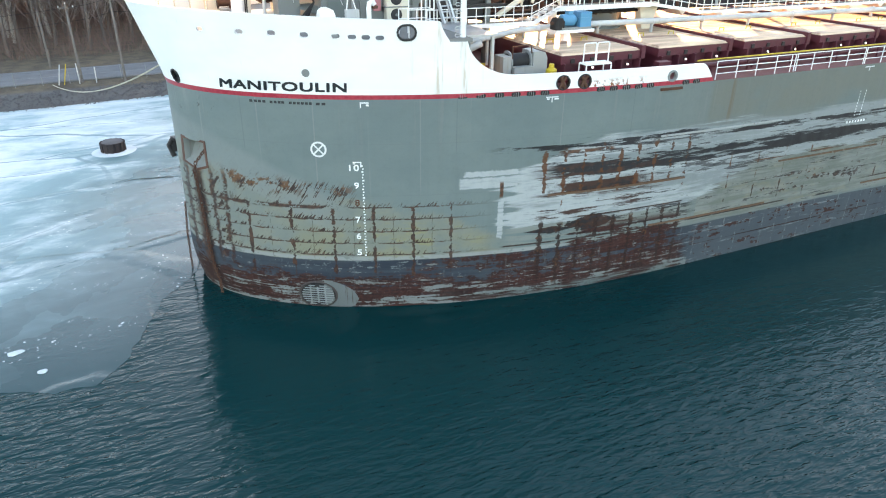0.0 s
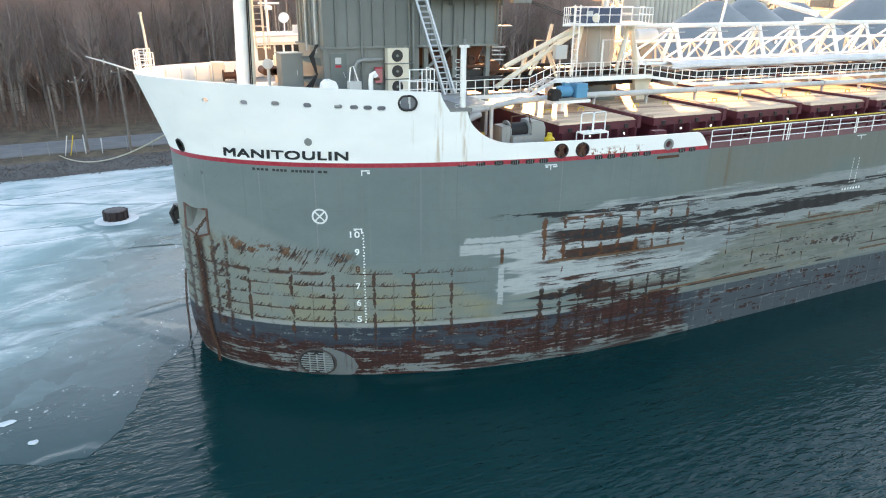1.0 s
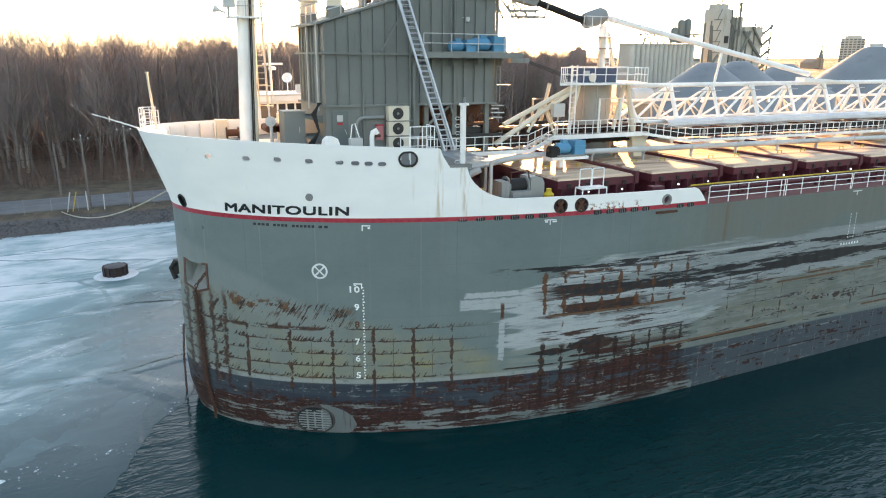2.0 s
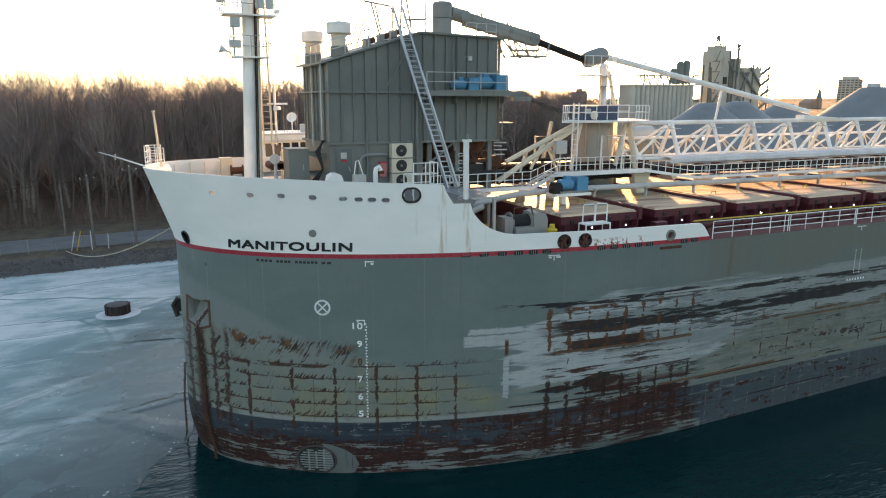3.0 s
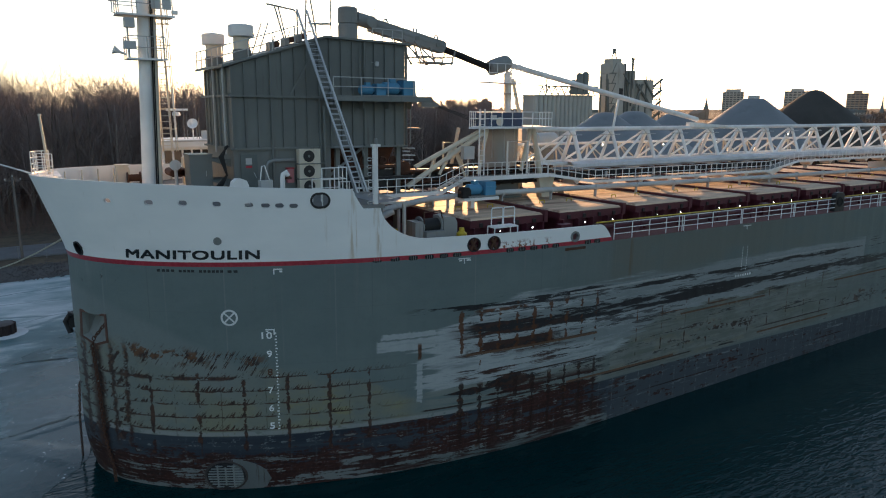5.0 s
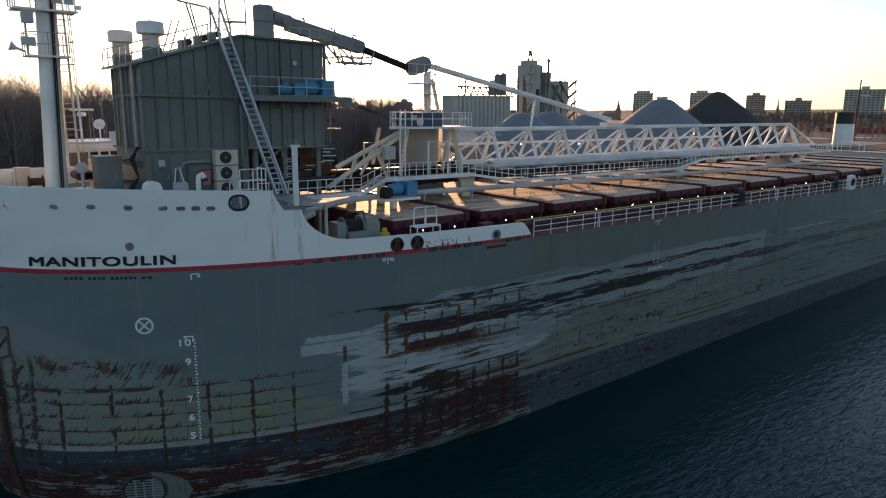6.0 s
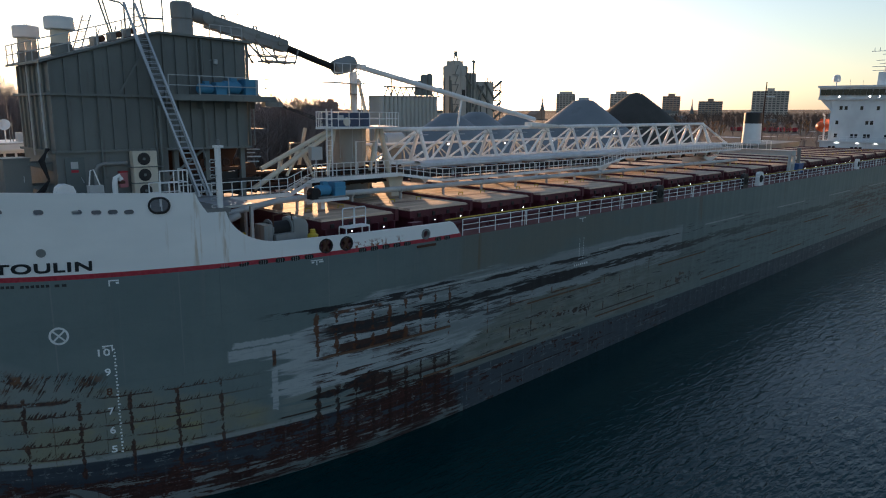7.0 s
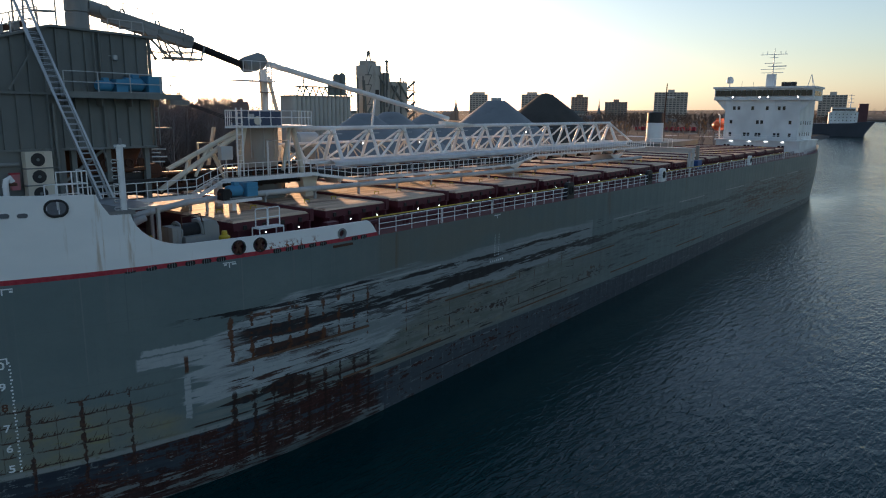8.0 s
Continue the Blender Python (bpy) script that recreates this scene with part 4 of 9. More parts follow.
for s in (-1, 1):
    m5 = m4 @ pose(0, 0, 0.003, 0, 0, 45 * s)
    ring.add([m5 @ Vector(p) for p in ((-0.34, -0.04, 0), (0.34, -0.04, 0), (0.34, 0.04, 0), (-0.34, 0.04, 0))], [(0, 1, 2, 3)])
part("thruster_symbol", ring, MARKWHITE, ship, "white ring with a cross", smooth=False)


def side_ring(name, x, z, w, h, rim, depth, material, label=""):
    """A raised rim round an oval opening."""
    m4 = side_frame(x, z)
    bd = Build()
    inner, outer = oval(w, h), oval(w + 2 * rim, h + 2 * rim)
    n = len(inner)
    for pts, d in ((inner, -0.12), (inner, depth), (outer, depth), (outer, -0.02)):
        bd.v += [tuple(m4 @ Vector((a, b, d))) for a, b in pts]
    for k_ in range(3):
        bd.f += [(k_ * n + i, k_ * n + (i + 1) % n, (k_ + 1) * n + (i + 1) % n, (k_ + 1) * n + i) for i in range(n)]
    return part(name, bd, material, ship, label)


for x, z, w, h in OPENINGS[:8]:
    side_ring("mooring_port", x, z, w, h, 0.014, 0.012, WHITE)
side_ring("panama_fairlead", 12.95, 15.68, 0.80, 0.62, 0.10, 0.06, BLACK, "black oval cast fairlead")
side_ring("bow_fairlead", 2.62, 12.98, 0.5, 0.66, 0.07, 0.05, BLACK, "black cast bow fairlead")
for x in (21.16, 22.41):
    r_ = side_ring("roller_fairlead", x, 12.93, 0.70, 0.70, 0.06, 0.05, BLACK, "dark round fairlead with rollers")
    m4 = side_frame(x, 12.93, -0.06)
    fl = Build()
    for a in (-28, 28):
        d = Vector((math.cos(radians(90 + a)), math.sin(radians(90 + a)), 0)) * 0.34
        fl.tube([m4 @ (-d), m4 @ d], 0.10, 10)
    part("roller", fl, RUST, r_)
side_ring("round_fairlead", 28.05, 12.86, 0.44, 0.44, 0.11, 0.06, DUCT_GREY, "grey cast round fairlead")
pf = Build()
m4 = side_frame(8.33, 13.7)
pf.lathe([(0.20, -0.02), (0.20, 0.03), (0.17, 0.035), (0.15, 0.015), (0.0, 0.01)], m4.translation, 20, m4.to_3x3().to_4x4())
part("porthole", pf, DUCT_GREY, ship, "grey round covered porthole")
for i, x in enumerate((15.76, 16.71, 17.68, 18.57, 19.4, 20.17, 23.46, 24.25, 25.06, 25.85, 26.62, 29.08, 29.84)):
    m4 = side_frame(x, 12.44)
    bd = Build()
    pts = oval(0.52, 0.25)
    bd.v = [tuple(m4 @ Vector((a, b, 0.006))) for a, b in pts]
    bd.f = [tuple(range(len(pts)))]
    # the plating is not cut; a black oval stands for the shade inside
    fp = part("freeing_port", bd, RUBBER, ship, "oval freeing port, its shaded opening a flat black patch")
    gb_ = Build()
    for a in (-0.12, 0.0, 0.12):
        gb_.tube([m4 @ Vector((a, -0.115, 0.012)), m4 @ Vector((a, 0.115, 0.012))], 0.012, 6)
    part("bar", gb_, DUCT_GREY, fp)
dp = Build()
m4 = side_frame(28.1, 12.15)
dp.box(-0.75, 0.75, -0.07, 0.07, -0.02, 0.09, m4)
part("rubbing_bar", dp, RUST, ship, "rusted rubbing bar under the fairlead")

# doubler strips welded along the side; the pale ones have caught light painted in
STRIP_LIT = painted("strip_lit_grey", (0.34, 0.36, 0.36), (0.13, 0.07, 0.04), 0.6, 0.6, 1.5)
STRIP_RUST = painted("strip_rust", (0.13, 0.075, 0.045), (0.27, 0.28, 0.26), 0.5, 0.8, 1.5)
for k_ in range(7):
    for z, x0_, x1_, mt in ((9.4, 27.9, 37.5, STRIP_LIT), (3.74, 27.9, 37.6, STRIP_RUST), (6.58, 20.8 if k_ == 0 else 18.6 + 0.2, 30.2 if k_ == 0 else 28.4, STRIP_RUST)):
        x0_, x1_ = x0_ + 19.3 * k_, x1_ + 19.3 * k_
        sb_ = Build()
        n = 10
        for i in range(n + 1):
            m5 = side_frame(x0_ + (x1_ - x0_) * i / n, z)
            sb_.v += [tuple(m5 @ Vector((0, b, c))) for b, c in ((-0.055, -0.01), (-0.055, 0.05), (0.055, 0.05), (0.055, -0.01))]
        for i in range(n):
            sb_.f += [(i * 4 + j, i * 4 + 4 + j, i * 4 + 4 + (j + 1) % 4, i * 4 + (j + 1) % 4) for j in range(4)]
        sb_.f += [(0, 1, 2, 3), (n * 4 + 3, n * 4 + 2, n * 4 + 1, n * 4)]
        part("rubbing_strip", sb_, mt, ship, "" if mt is STRIP_LIT else "rusty welded strip")

# anchor pocket near the stem: an opening cut into the plating, with a rusty frame
POCKET = [(2.46, 9.58), (3.50, 9.60), (3.50, 8.06), (2.98, 7.74), (2.40, 8.02)]
pk = Build()
pc = Vector((2.98, -2.45, 8.75))
fro = [side_frame(x, z, 0.04).translation for x, z in POCKET]
fri = [side_frame(3.0 + (x - 3.0) * 0.84, 8.76 + (z - 8.76) * 0.86, 0.05).translation for x, z in POCKET]
n = len(POCKET)
INWARD = Vector((0.80, 0.58, 0.10)).normalized()
pk.v = [tuple(p_ + INWARD * 0.10) for p_ in fro] + [tuple(p_) for p_ in fro] + [tuple(p_) for p_ in fri] + [tuple(p_ + INWARD * 0.12) for p_ in fri]
for a in range(3):
    pk.f += [(a * n + i, a * n + (i + 1) % n, (a + 1) * n + (i + 1) % n, (a + 1) * n + i) for i in range(n)]
pocket = part("anchor_pocket", pk, painted("rusty_paint", (0.105, 0.048, 0.034), (0.22, 0.22, 0.2), 0.5, 0.8, 2.0), ship, "rust-edged anchor pocket", smooth=False)
pi_ = Build()
deep = [0.95, 0.95, 0.30, 0.16, 0.30]
pi_.v = [tuple(p_ + INWARD * 0.02) for p_ in fri] + [tuple(p_.lerp(pc, 0.16) + INWARD * d_) for p_, d_ in zip(fri, deep)]
pi_.f = [((i + 1) % n, i, n + i, n + (i + 1) % n) for i in range(n)] + [tuple(range(n, 2 * n))]
part("pocket_plate", pi_, painted("pocket_paint", (0.235, 0.255, 0.245), (0.12, 0.06, 0.035), 0.55, 0.7, 1.5), pocket, smooth=False)
bm = bmesh.new()
bm.from_mesh(hull.data)
sides = []
for i in range(n):
    a, b = fri[i], fri[(i + 1) % n]
    nn = (b - a).cross(INWARD).normalized()
    sides.append((a, nn if nn.dot(pc - a) > 0 else -nn))
for a, nn in sides:
    close = [f_ for f_ in bm.faces if f_.calc_center_median().y < 0.2 and (f_.calc_center_median() - pc).length < 2.6]
    bmesh.ops.bisect_plane(bm, geom=close + list({e_ for f_ in close for e_ in f_.edges}) + list({v_ for f_ in close for v_ in f_.verts}), dist=1e-4, plane_co=a, plane_no=nn)
inside = [f_ for f_ in bm.faces if f_.calc_center_median().y < 0.2 and all((f_.calc_center_median() - a).dot(nn) > 0 for a, nn in sides) and (f_.calc_center_median() - pc).length < 2.0]
bmesh.ops.delete(bm, geom=inside, context="FACES")
bm.to_mesh(hull.data)
bm.free()


def chain(name, pts, link, label, at=SHIP):
    """A hanging chain: every link a bent loop, turned a quarter against the last."""
    path = [Vector(p) for p in pts]
    ob = thing(name, path[0], label, "chain", at=at)
    me = None
    seg, acc = [], 0.0
    for a, b in zip(path, path[1:]):
        n = max(1, int((b - a).length / (link * 0.72)))
        seg += [(a.lerp(b, i / n), (b - a).normalized()) for i in range(n)]
    bd = Build()
    loop = [(math.cos(t) * link * 0.30, 0, math.sin(t) * link * 0.30 + (link * 0.22 if math.sin(t) > 0 else -link * 0.22)) for t in (math.tau * i / 10 for i in range(11))]
    bd.tube(loop, link * 0.115, 6, cap=False)
    me = bd.mesh("link", RUST)
    for i, (p, d) in enumerate(seg):
        o = again("link", me, ob, p)
        q = Vector((0, 0, 1)).rotation_difference(d)
        o.rotation_mode = "QUATERNION"
        o.rotation_quaternion = q @ Euler((0, 0, radians(90) * (i % 2))).to_quaternion()
    return ob


def hangs(x, zs, out):
    return [tuple(side_frame(x + dx, z, out).translation) for z, dx in zs]


chain("anchor_chain", [(3.40, -3.05, 9.0)] + hangs(2.95, [(8.2, 0.05), (7.7, -0.05), (6.0, 0.05), (4.0, 0.1), (2.5, 0.15)], 0.13) + [(3.25, -3.0, 0.8), (3.32, -3.15, -1.0)], 0.26, "rusty anchor chain hanging down the bow into the water")
chain("mooring_chain", [(2.2, 0.9, 4.6), (2.05, 1.0, 2.5), (2.02, 1.05, -0.3)], 0.2, "dark chain hanging from the far bow into the water")
an = Build()
an.box(2.0, 2.35, 1.0, 1.7, 7.9, 8.7)
an.tube([(2.1, 1.0, 8.7), (1.85, 1.2, 8.3), (2.05, 1.1, 7.6)], 0.16, 8)
solo("anchor", an, BLACK, (2.2, 1.3, 8.0), "black anchor fluke stowed at the far bow", "anchor")

# bow thruster opening with its grille, half awash, and the fairing aft of it
m4 = side_frame(8.2, 0.92, 0.0)


def disc_point(a, r, d):
    """On the bulged seat of the thruster grille."""
    return m4 @ Vector((r * 1.18 * math.cos(a), r * 0.92 * math.sin(a), d))


th = Build()
N = 40
for r, d in ((1.0, -0.06), (0.97, 0.05), (0.90, 0.07), (0.87, 0.02), (0.86, -0.10)):
    th.v += [tuple(disc_point(math.tau * i / N, r, d)) for i in range(N)]
for k_ in range(4):
    th.f += [(k_ * N + i, k_ * N + (i + 1) % N, (k_ + 1) * N + (i + 1) % N, (k_ + 1) * N + i) for i in range(N)]
PALE_FOUL = painted("pale_antifouling", (0.25, 0.275, 0.275), (0.06, 0.042, 0.036), 0.7, 0.6, 2.5)
thr = part("thruster_tunnel", th, painted("dark_scale", (0.05, 0.04, 0.038), (0.2, 0.2, 0.19), 0.4, 0.8, 2.0), ship, "dark scaled rim of the bow thruster tunnel")
fa = Build()
fn = 24
for f_ in range(9):
    w_ = f_ / 8
    m5 = side_frame(8.55 + 1.75 * w_, 0.98 - 0.30 * w_)
    h_ = 0.93 * (1 - w_ ** 2.2) ** 0.5 + 0.02
    fa.v += [tuple(m5 @ Vector((0, h_ * v_ / 6, 0.05 * (1 - w_) * (1 - (v_ / 6) ** 4) + 0.012))) for v_ in range(-6, 7)]
fa.f = [(a * 13 + b, (a + 1) * 13 + b, (a + 1) * 13 + b + 1, a * 13 + b + 1) for a in range(8) for b in range(12)]
part("fairing", fa, painted("worn_fairing", (0.115, 0.13, 0.132), (0.035, 0.022, 0.018), 1.0, 0.6, 1.6), thr, "pale worn fairing aft of the grille")
# no depth behind the grille: a black disc gives the tunnel's shade
td = Build()
td.v = [tuple(disc_point(math.tau * i / N, 0.89, 0.03)) for i in range(N)]
td.f = [tuple(range(N))]
part("tunnel_mouth", td, RUBBER, thr, "flat black disc for the shade inside the tunnel mouth", smooth=False)
for k_ in range(-4, 5):
    v_ = k_ * 0.155
    w_ = 0.94 * math.sqrt(max(0.04, 1 - (v_ / 0.75) ** 2))
    part("grille_bar", Build().bar(m4 @ Vector((-w_, v_, 0.09)), m4 @ Vector((w_, v_, 0.09)), 0.05, 0.05, m4.to_3x3() @ Vector((0, 0, 1))), PALE_FOUL, thr)
for u_ in (-0.42, 0.0, 0.42):
    part("grille_bar", Build().bar(m4 @ Vector((u_, -0.66, 0.085)), m4 @ Vector((u_, 0.66, 0.085)), 0.07, 0.05, m4.to_3x3() @ Vector((0, 0, 1))), PALE_FOUL, thr)
for v_ in (0.68, -0.62):
    part("grille_boss", Build().bar(m4 @ Vector((-0.12, v_, 0.11)), m4 @ Vector((0.12, v_, 0.11)), 0.16, 0.06, m4.to_3x3() @ Vector((0, 0, 1))), BLACK, thr)


# ---- things on the ship: helpers ----
def railing(name, pts, height, material, label, gap=1.5, rails=(1.0, 0.66, 0.33), r=0.022, group="", at=SHIP, kick=False):
    """Posts and rails along points on a floor."""
    pts = [Vector(p) for p in pts]
    ob = thing(name, pts[0], label, "railing", group, at=at)
    post = Build().tube([pts[0], pts[0] + Vector((0, 0, height))], r * 1.15, 6).mesh("post", material, pts[0])
    for f in rails:
        part("rail", Build().tube([p + Vector((0, 0, height * f)) for p in pts], r, 6), material, ob)
    if kick:
        for a, b in zip(pts, pts[1:]):
            part("kick_plate", Build().bar(a + Vector((0, 0, 0.06)), b + Vector((0, 0, 0.06)), 0.012, 0.12), material, ob)
    last = None
    for a, b in zip(pts, pts[1:]):
        n = max(1, round((b - a).length / gap))
        for i in range(n + 1):
            p = a.lerp(b, i / n)
            if last is None or (p - last).length > 0.1:
                again("post", post, ob, p)
            last = p
    return ob


def ladder(name, a, b, width, side, material, label, gap=0.3, r=0.03, rr=0.018, group=""):
    """Two stiles from a to b, width apart along side, and rungs."""
    a, b, s = Vector(a), Vector(b), Vector(side).normalized() * width / 2
    ob = thing(name, a, label, "ladder", group)
    for k_ in (-1, 1):
        part("stile", Build().bar(a + s * k_, b + s * k_, r, r * 2.4, s), material, ob)
    n = int((b - a).length / gap)
    me = Build().tube([a - s, a + s], rr, 6).mesh("rung", material, a)
    for i in range(1, n):
        again("rung", me, ob, a.lerp(b, i / n))
    return ob


def motor(name, x, y, z, s, material, label, axis=1):
    """An electric motor with ribs, a gearbox and a foot."""
    ob = thing(name, (x, y, z), label, "motor")
    part("foot", Build().box(x - 0.9 * s, x + 0.9 * s, y - 0.35 * s, y + 0.35 * s, z, z + 0.1 * s), DUCT_GREY, ob)
    rot = pose(0, 0, 0, 0, 90, 0)
    part("motor_body", Build().lathe([(0.0, -0.5 * s), (0.22 * s, -0.5 * s), (0.30 * s, -0.42 * s), (0.30 * s, 0.3 * s), (0.2 * s, 0.42 * s), (0.1 * s, 0.55 * s)], (x - 0.35 * s, y, z + 0.42 * s), 18, rot), material, ob)
    part("gearbox", Build().box(x + 0.18 * s, x + 0.85 * s, y - 0.36 * s, y + 0.36 * s, z + 0.1 * s, z + 0.82 * s), material, ob)
    part("gearbox_lid", Build().box(x + 0.15 * s, x + 0.88 * s, y - 0.40 * s, y + 0.40 * s, z + 0.5 * s, z + 0.56 * s), material, ob)
    part("terminal_box", Build().box(x - 0.45 * s, x - 0.15 * s, y - 0.15 * s, y + 0.15 * s, z + 0.68 * s, z + 0.88 * s), material, ob)
    return ob


# ---- the conveyor house ----
house = thing("conveyor_house", (15.5, 0, FOC_Z), "dark grey ribbed steel conveyor house on the foredeck", "house")
HX0, HX1, HY = 10.6, 21.45, 2.85


def roof_z(x):
    return 22.38 + (24.18 - 22.38) * min(1, max(0, (x - HX0) / (16.15 - HX0))) - 0.02 * max(0, x - 16.15)


body = Build().prism([(HX0, FOC_Z), (16.4, FOC_Z), (16.4, 17.85), (HX1, 17.85), (HX1, roof_z(HX1)), (16.15, roof_z(16.15)), (HX0, roof_z(HX0))], -HY, HY)
part("wall_shell", body, STEEL_GREY, house, smooth=False)
for z, out in ((17.95, 0.16), (20.85, 0.2)):
    part("stringer_band", Build().box(HX0 - out, HX1 + out, -HY - out, HY + out, z - 0.09, z + 0.03), STEEL_GREY, house)
ro = Build().prism([(HX0 - 0.42, roof_z(HX0) - 0.07), (16.15, roof_z(16.15) + 0.0), (HX1 + 0.5, roof_z(HX1) - 0.02), (HX1 + 0.5, roof_z(HX1) + 0.1), (16.15, roof_z(16.15) + 0.12), (HX0 - 0.42, roof_z(HX0) + 0.05)], -HY - 0.28, HY + 0.28)
part("roof", ro, STEEL_GREY, house, smooth=False)
x = HX0 + 0.02
i = 0
while x < HX1 + 0.1:
    deep = 0.27 if i % 4 == 3 else 0.16
    z0 = FOC_Z if x < 16.3 and i % 4 == 3 else 17.98
    for a, b in ((z0, 20.75), (20.88, roof_z(x) - 0.06)):
        part("stiffener", Build().box(x - 0.03, x + 0.03, -HY - deep, -HY + 0.02, a, b), STEEL_GREY, house)
    x += 0.725
    i += 1
for y in (-2.2, -1.45, -0.7, 0.05, 0.8, 1.55, 2.3):
    part("stiffener", Build().box(HX0 - 0.1, HX0 + 0.02, y - 0.03, y + 0.03, 17.98, roof_z(HX0) - 0.08), STEEL_GREY, house)
for y in (-2.5, -0.4):
    part("corner_pipe", Build().tube([(HX0 - 0.3, y, FOC_Z + 2.3), (HX0 - 0.3, y, roof_z(HX0))], 0.05, 8), PALE_GREY, house)
for z in (16.0, 17.15):
    for y in (-2.2, -0.6):
        part("bracket", Build().prism([(HX0 - 1.1, z + 0.12), (HX0 + 0.02, z - 0.25), (HX0 + 0.02, z + 0.2), (HX0 - 1.1, z + 0.2)], y - 0.03, y + 0.03), STEEL_GREY, house)
dr = part("door", Build().box(10.98, 11.92, -HY - 0.06, -HY + 0.02, FOC_Z + 0.15, 17.62), painted("door_grey", (0.125, 0.145, 0.14), (0.05, 0.05, 0.05), 0.3), house, "grey steel door with small notices")
part("notice", Build().box(11.25, 11.6, -HY - 0.075, -HY - 0.058, 16.85, 16.98), RED, dr)
part("notice", Build().box(11.25, 11.6, -HY - 0.075, -HY - 0.058, 17.05, 17.4), PALE_GREY, dr)
part("door_handle", Build().tube([(11.8, -HY - 0.12, 16.3), (11.68, -HY - 0.12, 16.6)], 0.02, 6), ALU, dr)
part("wall_pipe", Build().tube([(12.35, -HY - 0.25, FOC_Z), (12.35, -HY - 0.25, 16.9), (12.5, -HY - 0.25, 17.15), (12.8, -HY - 0.25, 17.25), (14.0, -HY - 0.25, 17.25)], 0.1, 10), DUCT_GREY, house)
part("wall_pipe", Build().tube([(15.95, -HY - 0.22, FOC_Z), (15.95, -HY - 0.22, 20.3)], 0.09, 10), STEEL_GREY, house)
part("wall_pipe", Build().tube([(16.6, -HY - 0.16, 17.9), (18.4, -HY - 0.16, 17.9), (18.5, -HY - 0.16, 17.4)], 0.07, 8), DUCT_GREY, house)
part("brace", Build().bar((13.9, -HY - 0.3, 20.95), (15.25, -HY - 0.25, 23.1), 0.05, 0.1), STEEL_GREY, house)
part("brace", Build().bar((16.45, -HY + 0.3, 16.2), (18.6, -HY + 0.3, 17.8), 0.12, 0.14), STEEL_GREY, house)
for x in (17.0, 18.9, 21.2):
    for y in (-2.4, 2.4):
        part("leg", Build().box(x - 0.14, x + 0.14, y - 0.14, y + 0.14, DECK_Z, 17.85), STEEL_GREY, house)
part("hopper", Build().prism([(17.2, 17.85), (18.3, 15.9), (20.3, 15.9), (21.2, 17.85)][::-1], -1.9, 1.9), RUST, house, "rust-brown discharge hopper")
for k_ in range(5):
    part("inspection_port", Build().lathe([(0.26, 0.0), (0.26, 0.12), (0.17, 0.13), (0.16, 0.02), (0, 0.02)], (18.0 + k_ * 0.72, -2.3, 17.0), 14, pose(0, 0, 0, 90, 0, 0)), RUST, house)
part("machinery_beam", Build().box(17.3, 21.6, -2.5, -2.3, 16.55, 16.72), RUST, house)
part("machinery_beam", Build().box(16.6, 22.3, -2.7, -2.45, 15.85, 16.0), BLACK, house)
# platform with blue motors
part("platform", Build().box(16.0, 22.75, -4.0, -HY, 20.76, 20.9), STEEL_GREY, house)
part("platform_edge", Build().box(15.95, 22.8, -4.06, -4.0, 20.62, 20.95), STEEL_GREY, house)
for x in (16.6, 18.3, 20.0, 21.6):
    part("platform_bracket", Build().prism([(x, 20.75), (x + 0.06, 20.75), (x + 0.06, 20.2), (x, 20.2)][::-1], -3.5, -HY), STEEL_GREY, house)
railing("platform_railing", [(16.2, -3.95, 20.9), (21.5, -3.95, 20.9)], 1.08, PALE_GREY, "pale pipe railing along the motor platform", 1.6, (1.0, 0.5), 0.03)
railing("platform_railing", [(21.6, -3.95, 20.9), (22.7, -3.95, 20.9), (22.7, -2.0, 20.9)], 1.08, PALE_GREY, "pale pipe railing along the motor platform", 0.8, (1.0, 0.5), 0.02)
motor("drive_motor", 18.9, -3.4, 20.9, 0.95, BLUE, "bright blue drive motor on the house platform")
motor("drive_motor", 20.7, -3.3, 20.9, 1.25, BLUE, "larger bright blue drive motor and gearbox")
ladder("wall_ladder", (18.55, -HY - 0.16, 20.95), (18.55, -HY - 0.16, 24.2), 0.4, (1, 0, 0), STEEL_GREY, "dark steel ladder fixed to the house wall", 0.3, 0.03, 0.015)
lamp = thing("wall_light", (19.45, -HY - 0.1, 22.9), "small floodlight on the house wall", "light")
part("arm", Build().tube([(19.2, -HY, 22.95), (19.45, -HY - 0.2, 22.95)], 0.02, 6), PALE_GREY, lamp)
part("lamp_head", Build().lathe([(0.05, 0.0), (0.12, 0.05), (0.12, 0.28), (0.04, 0.3)], (19.45, -HY - 0.2, 22.7), 12), PALE_GREY, lamp)
# drain spouts and a small landing on the aft wall
for k_, (z, l) in enumerate(((17.75, 0.9), (17.55, 0.55), (17.3, 0.95), (17.0, 0.8))):
    part("drain_spout", Build().tube([(HX1, -2.6, z), (HX1 + l, -2.6, z - 0.03)], 0.04, 8), PALE_GREY, house)
part("aft_landing", Build().box(HX1, HX1 + 1.3, -2.8, -1.9, 18.95, 19.02), STEEL_GREY, house)
ladder("aft_ladder", (HX1 + 0.25, -2.85, 18.0), (HX1 + 0.25, -2.85, 20.6), 0.4, (1, 0, 0), DUCT_GREY, "thin grey ladder on the aft wall of the house", 0.3, 0.03, 0.015)
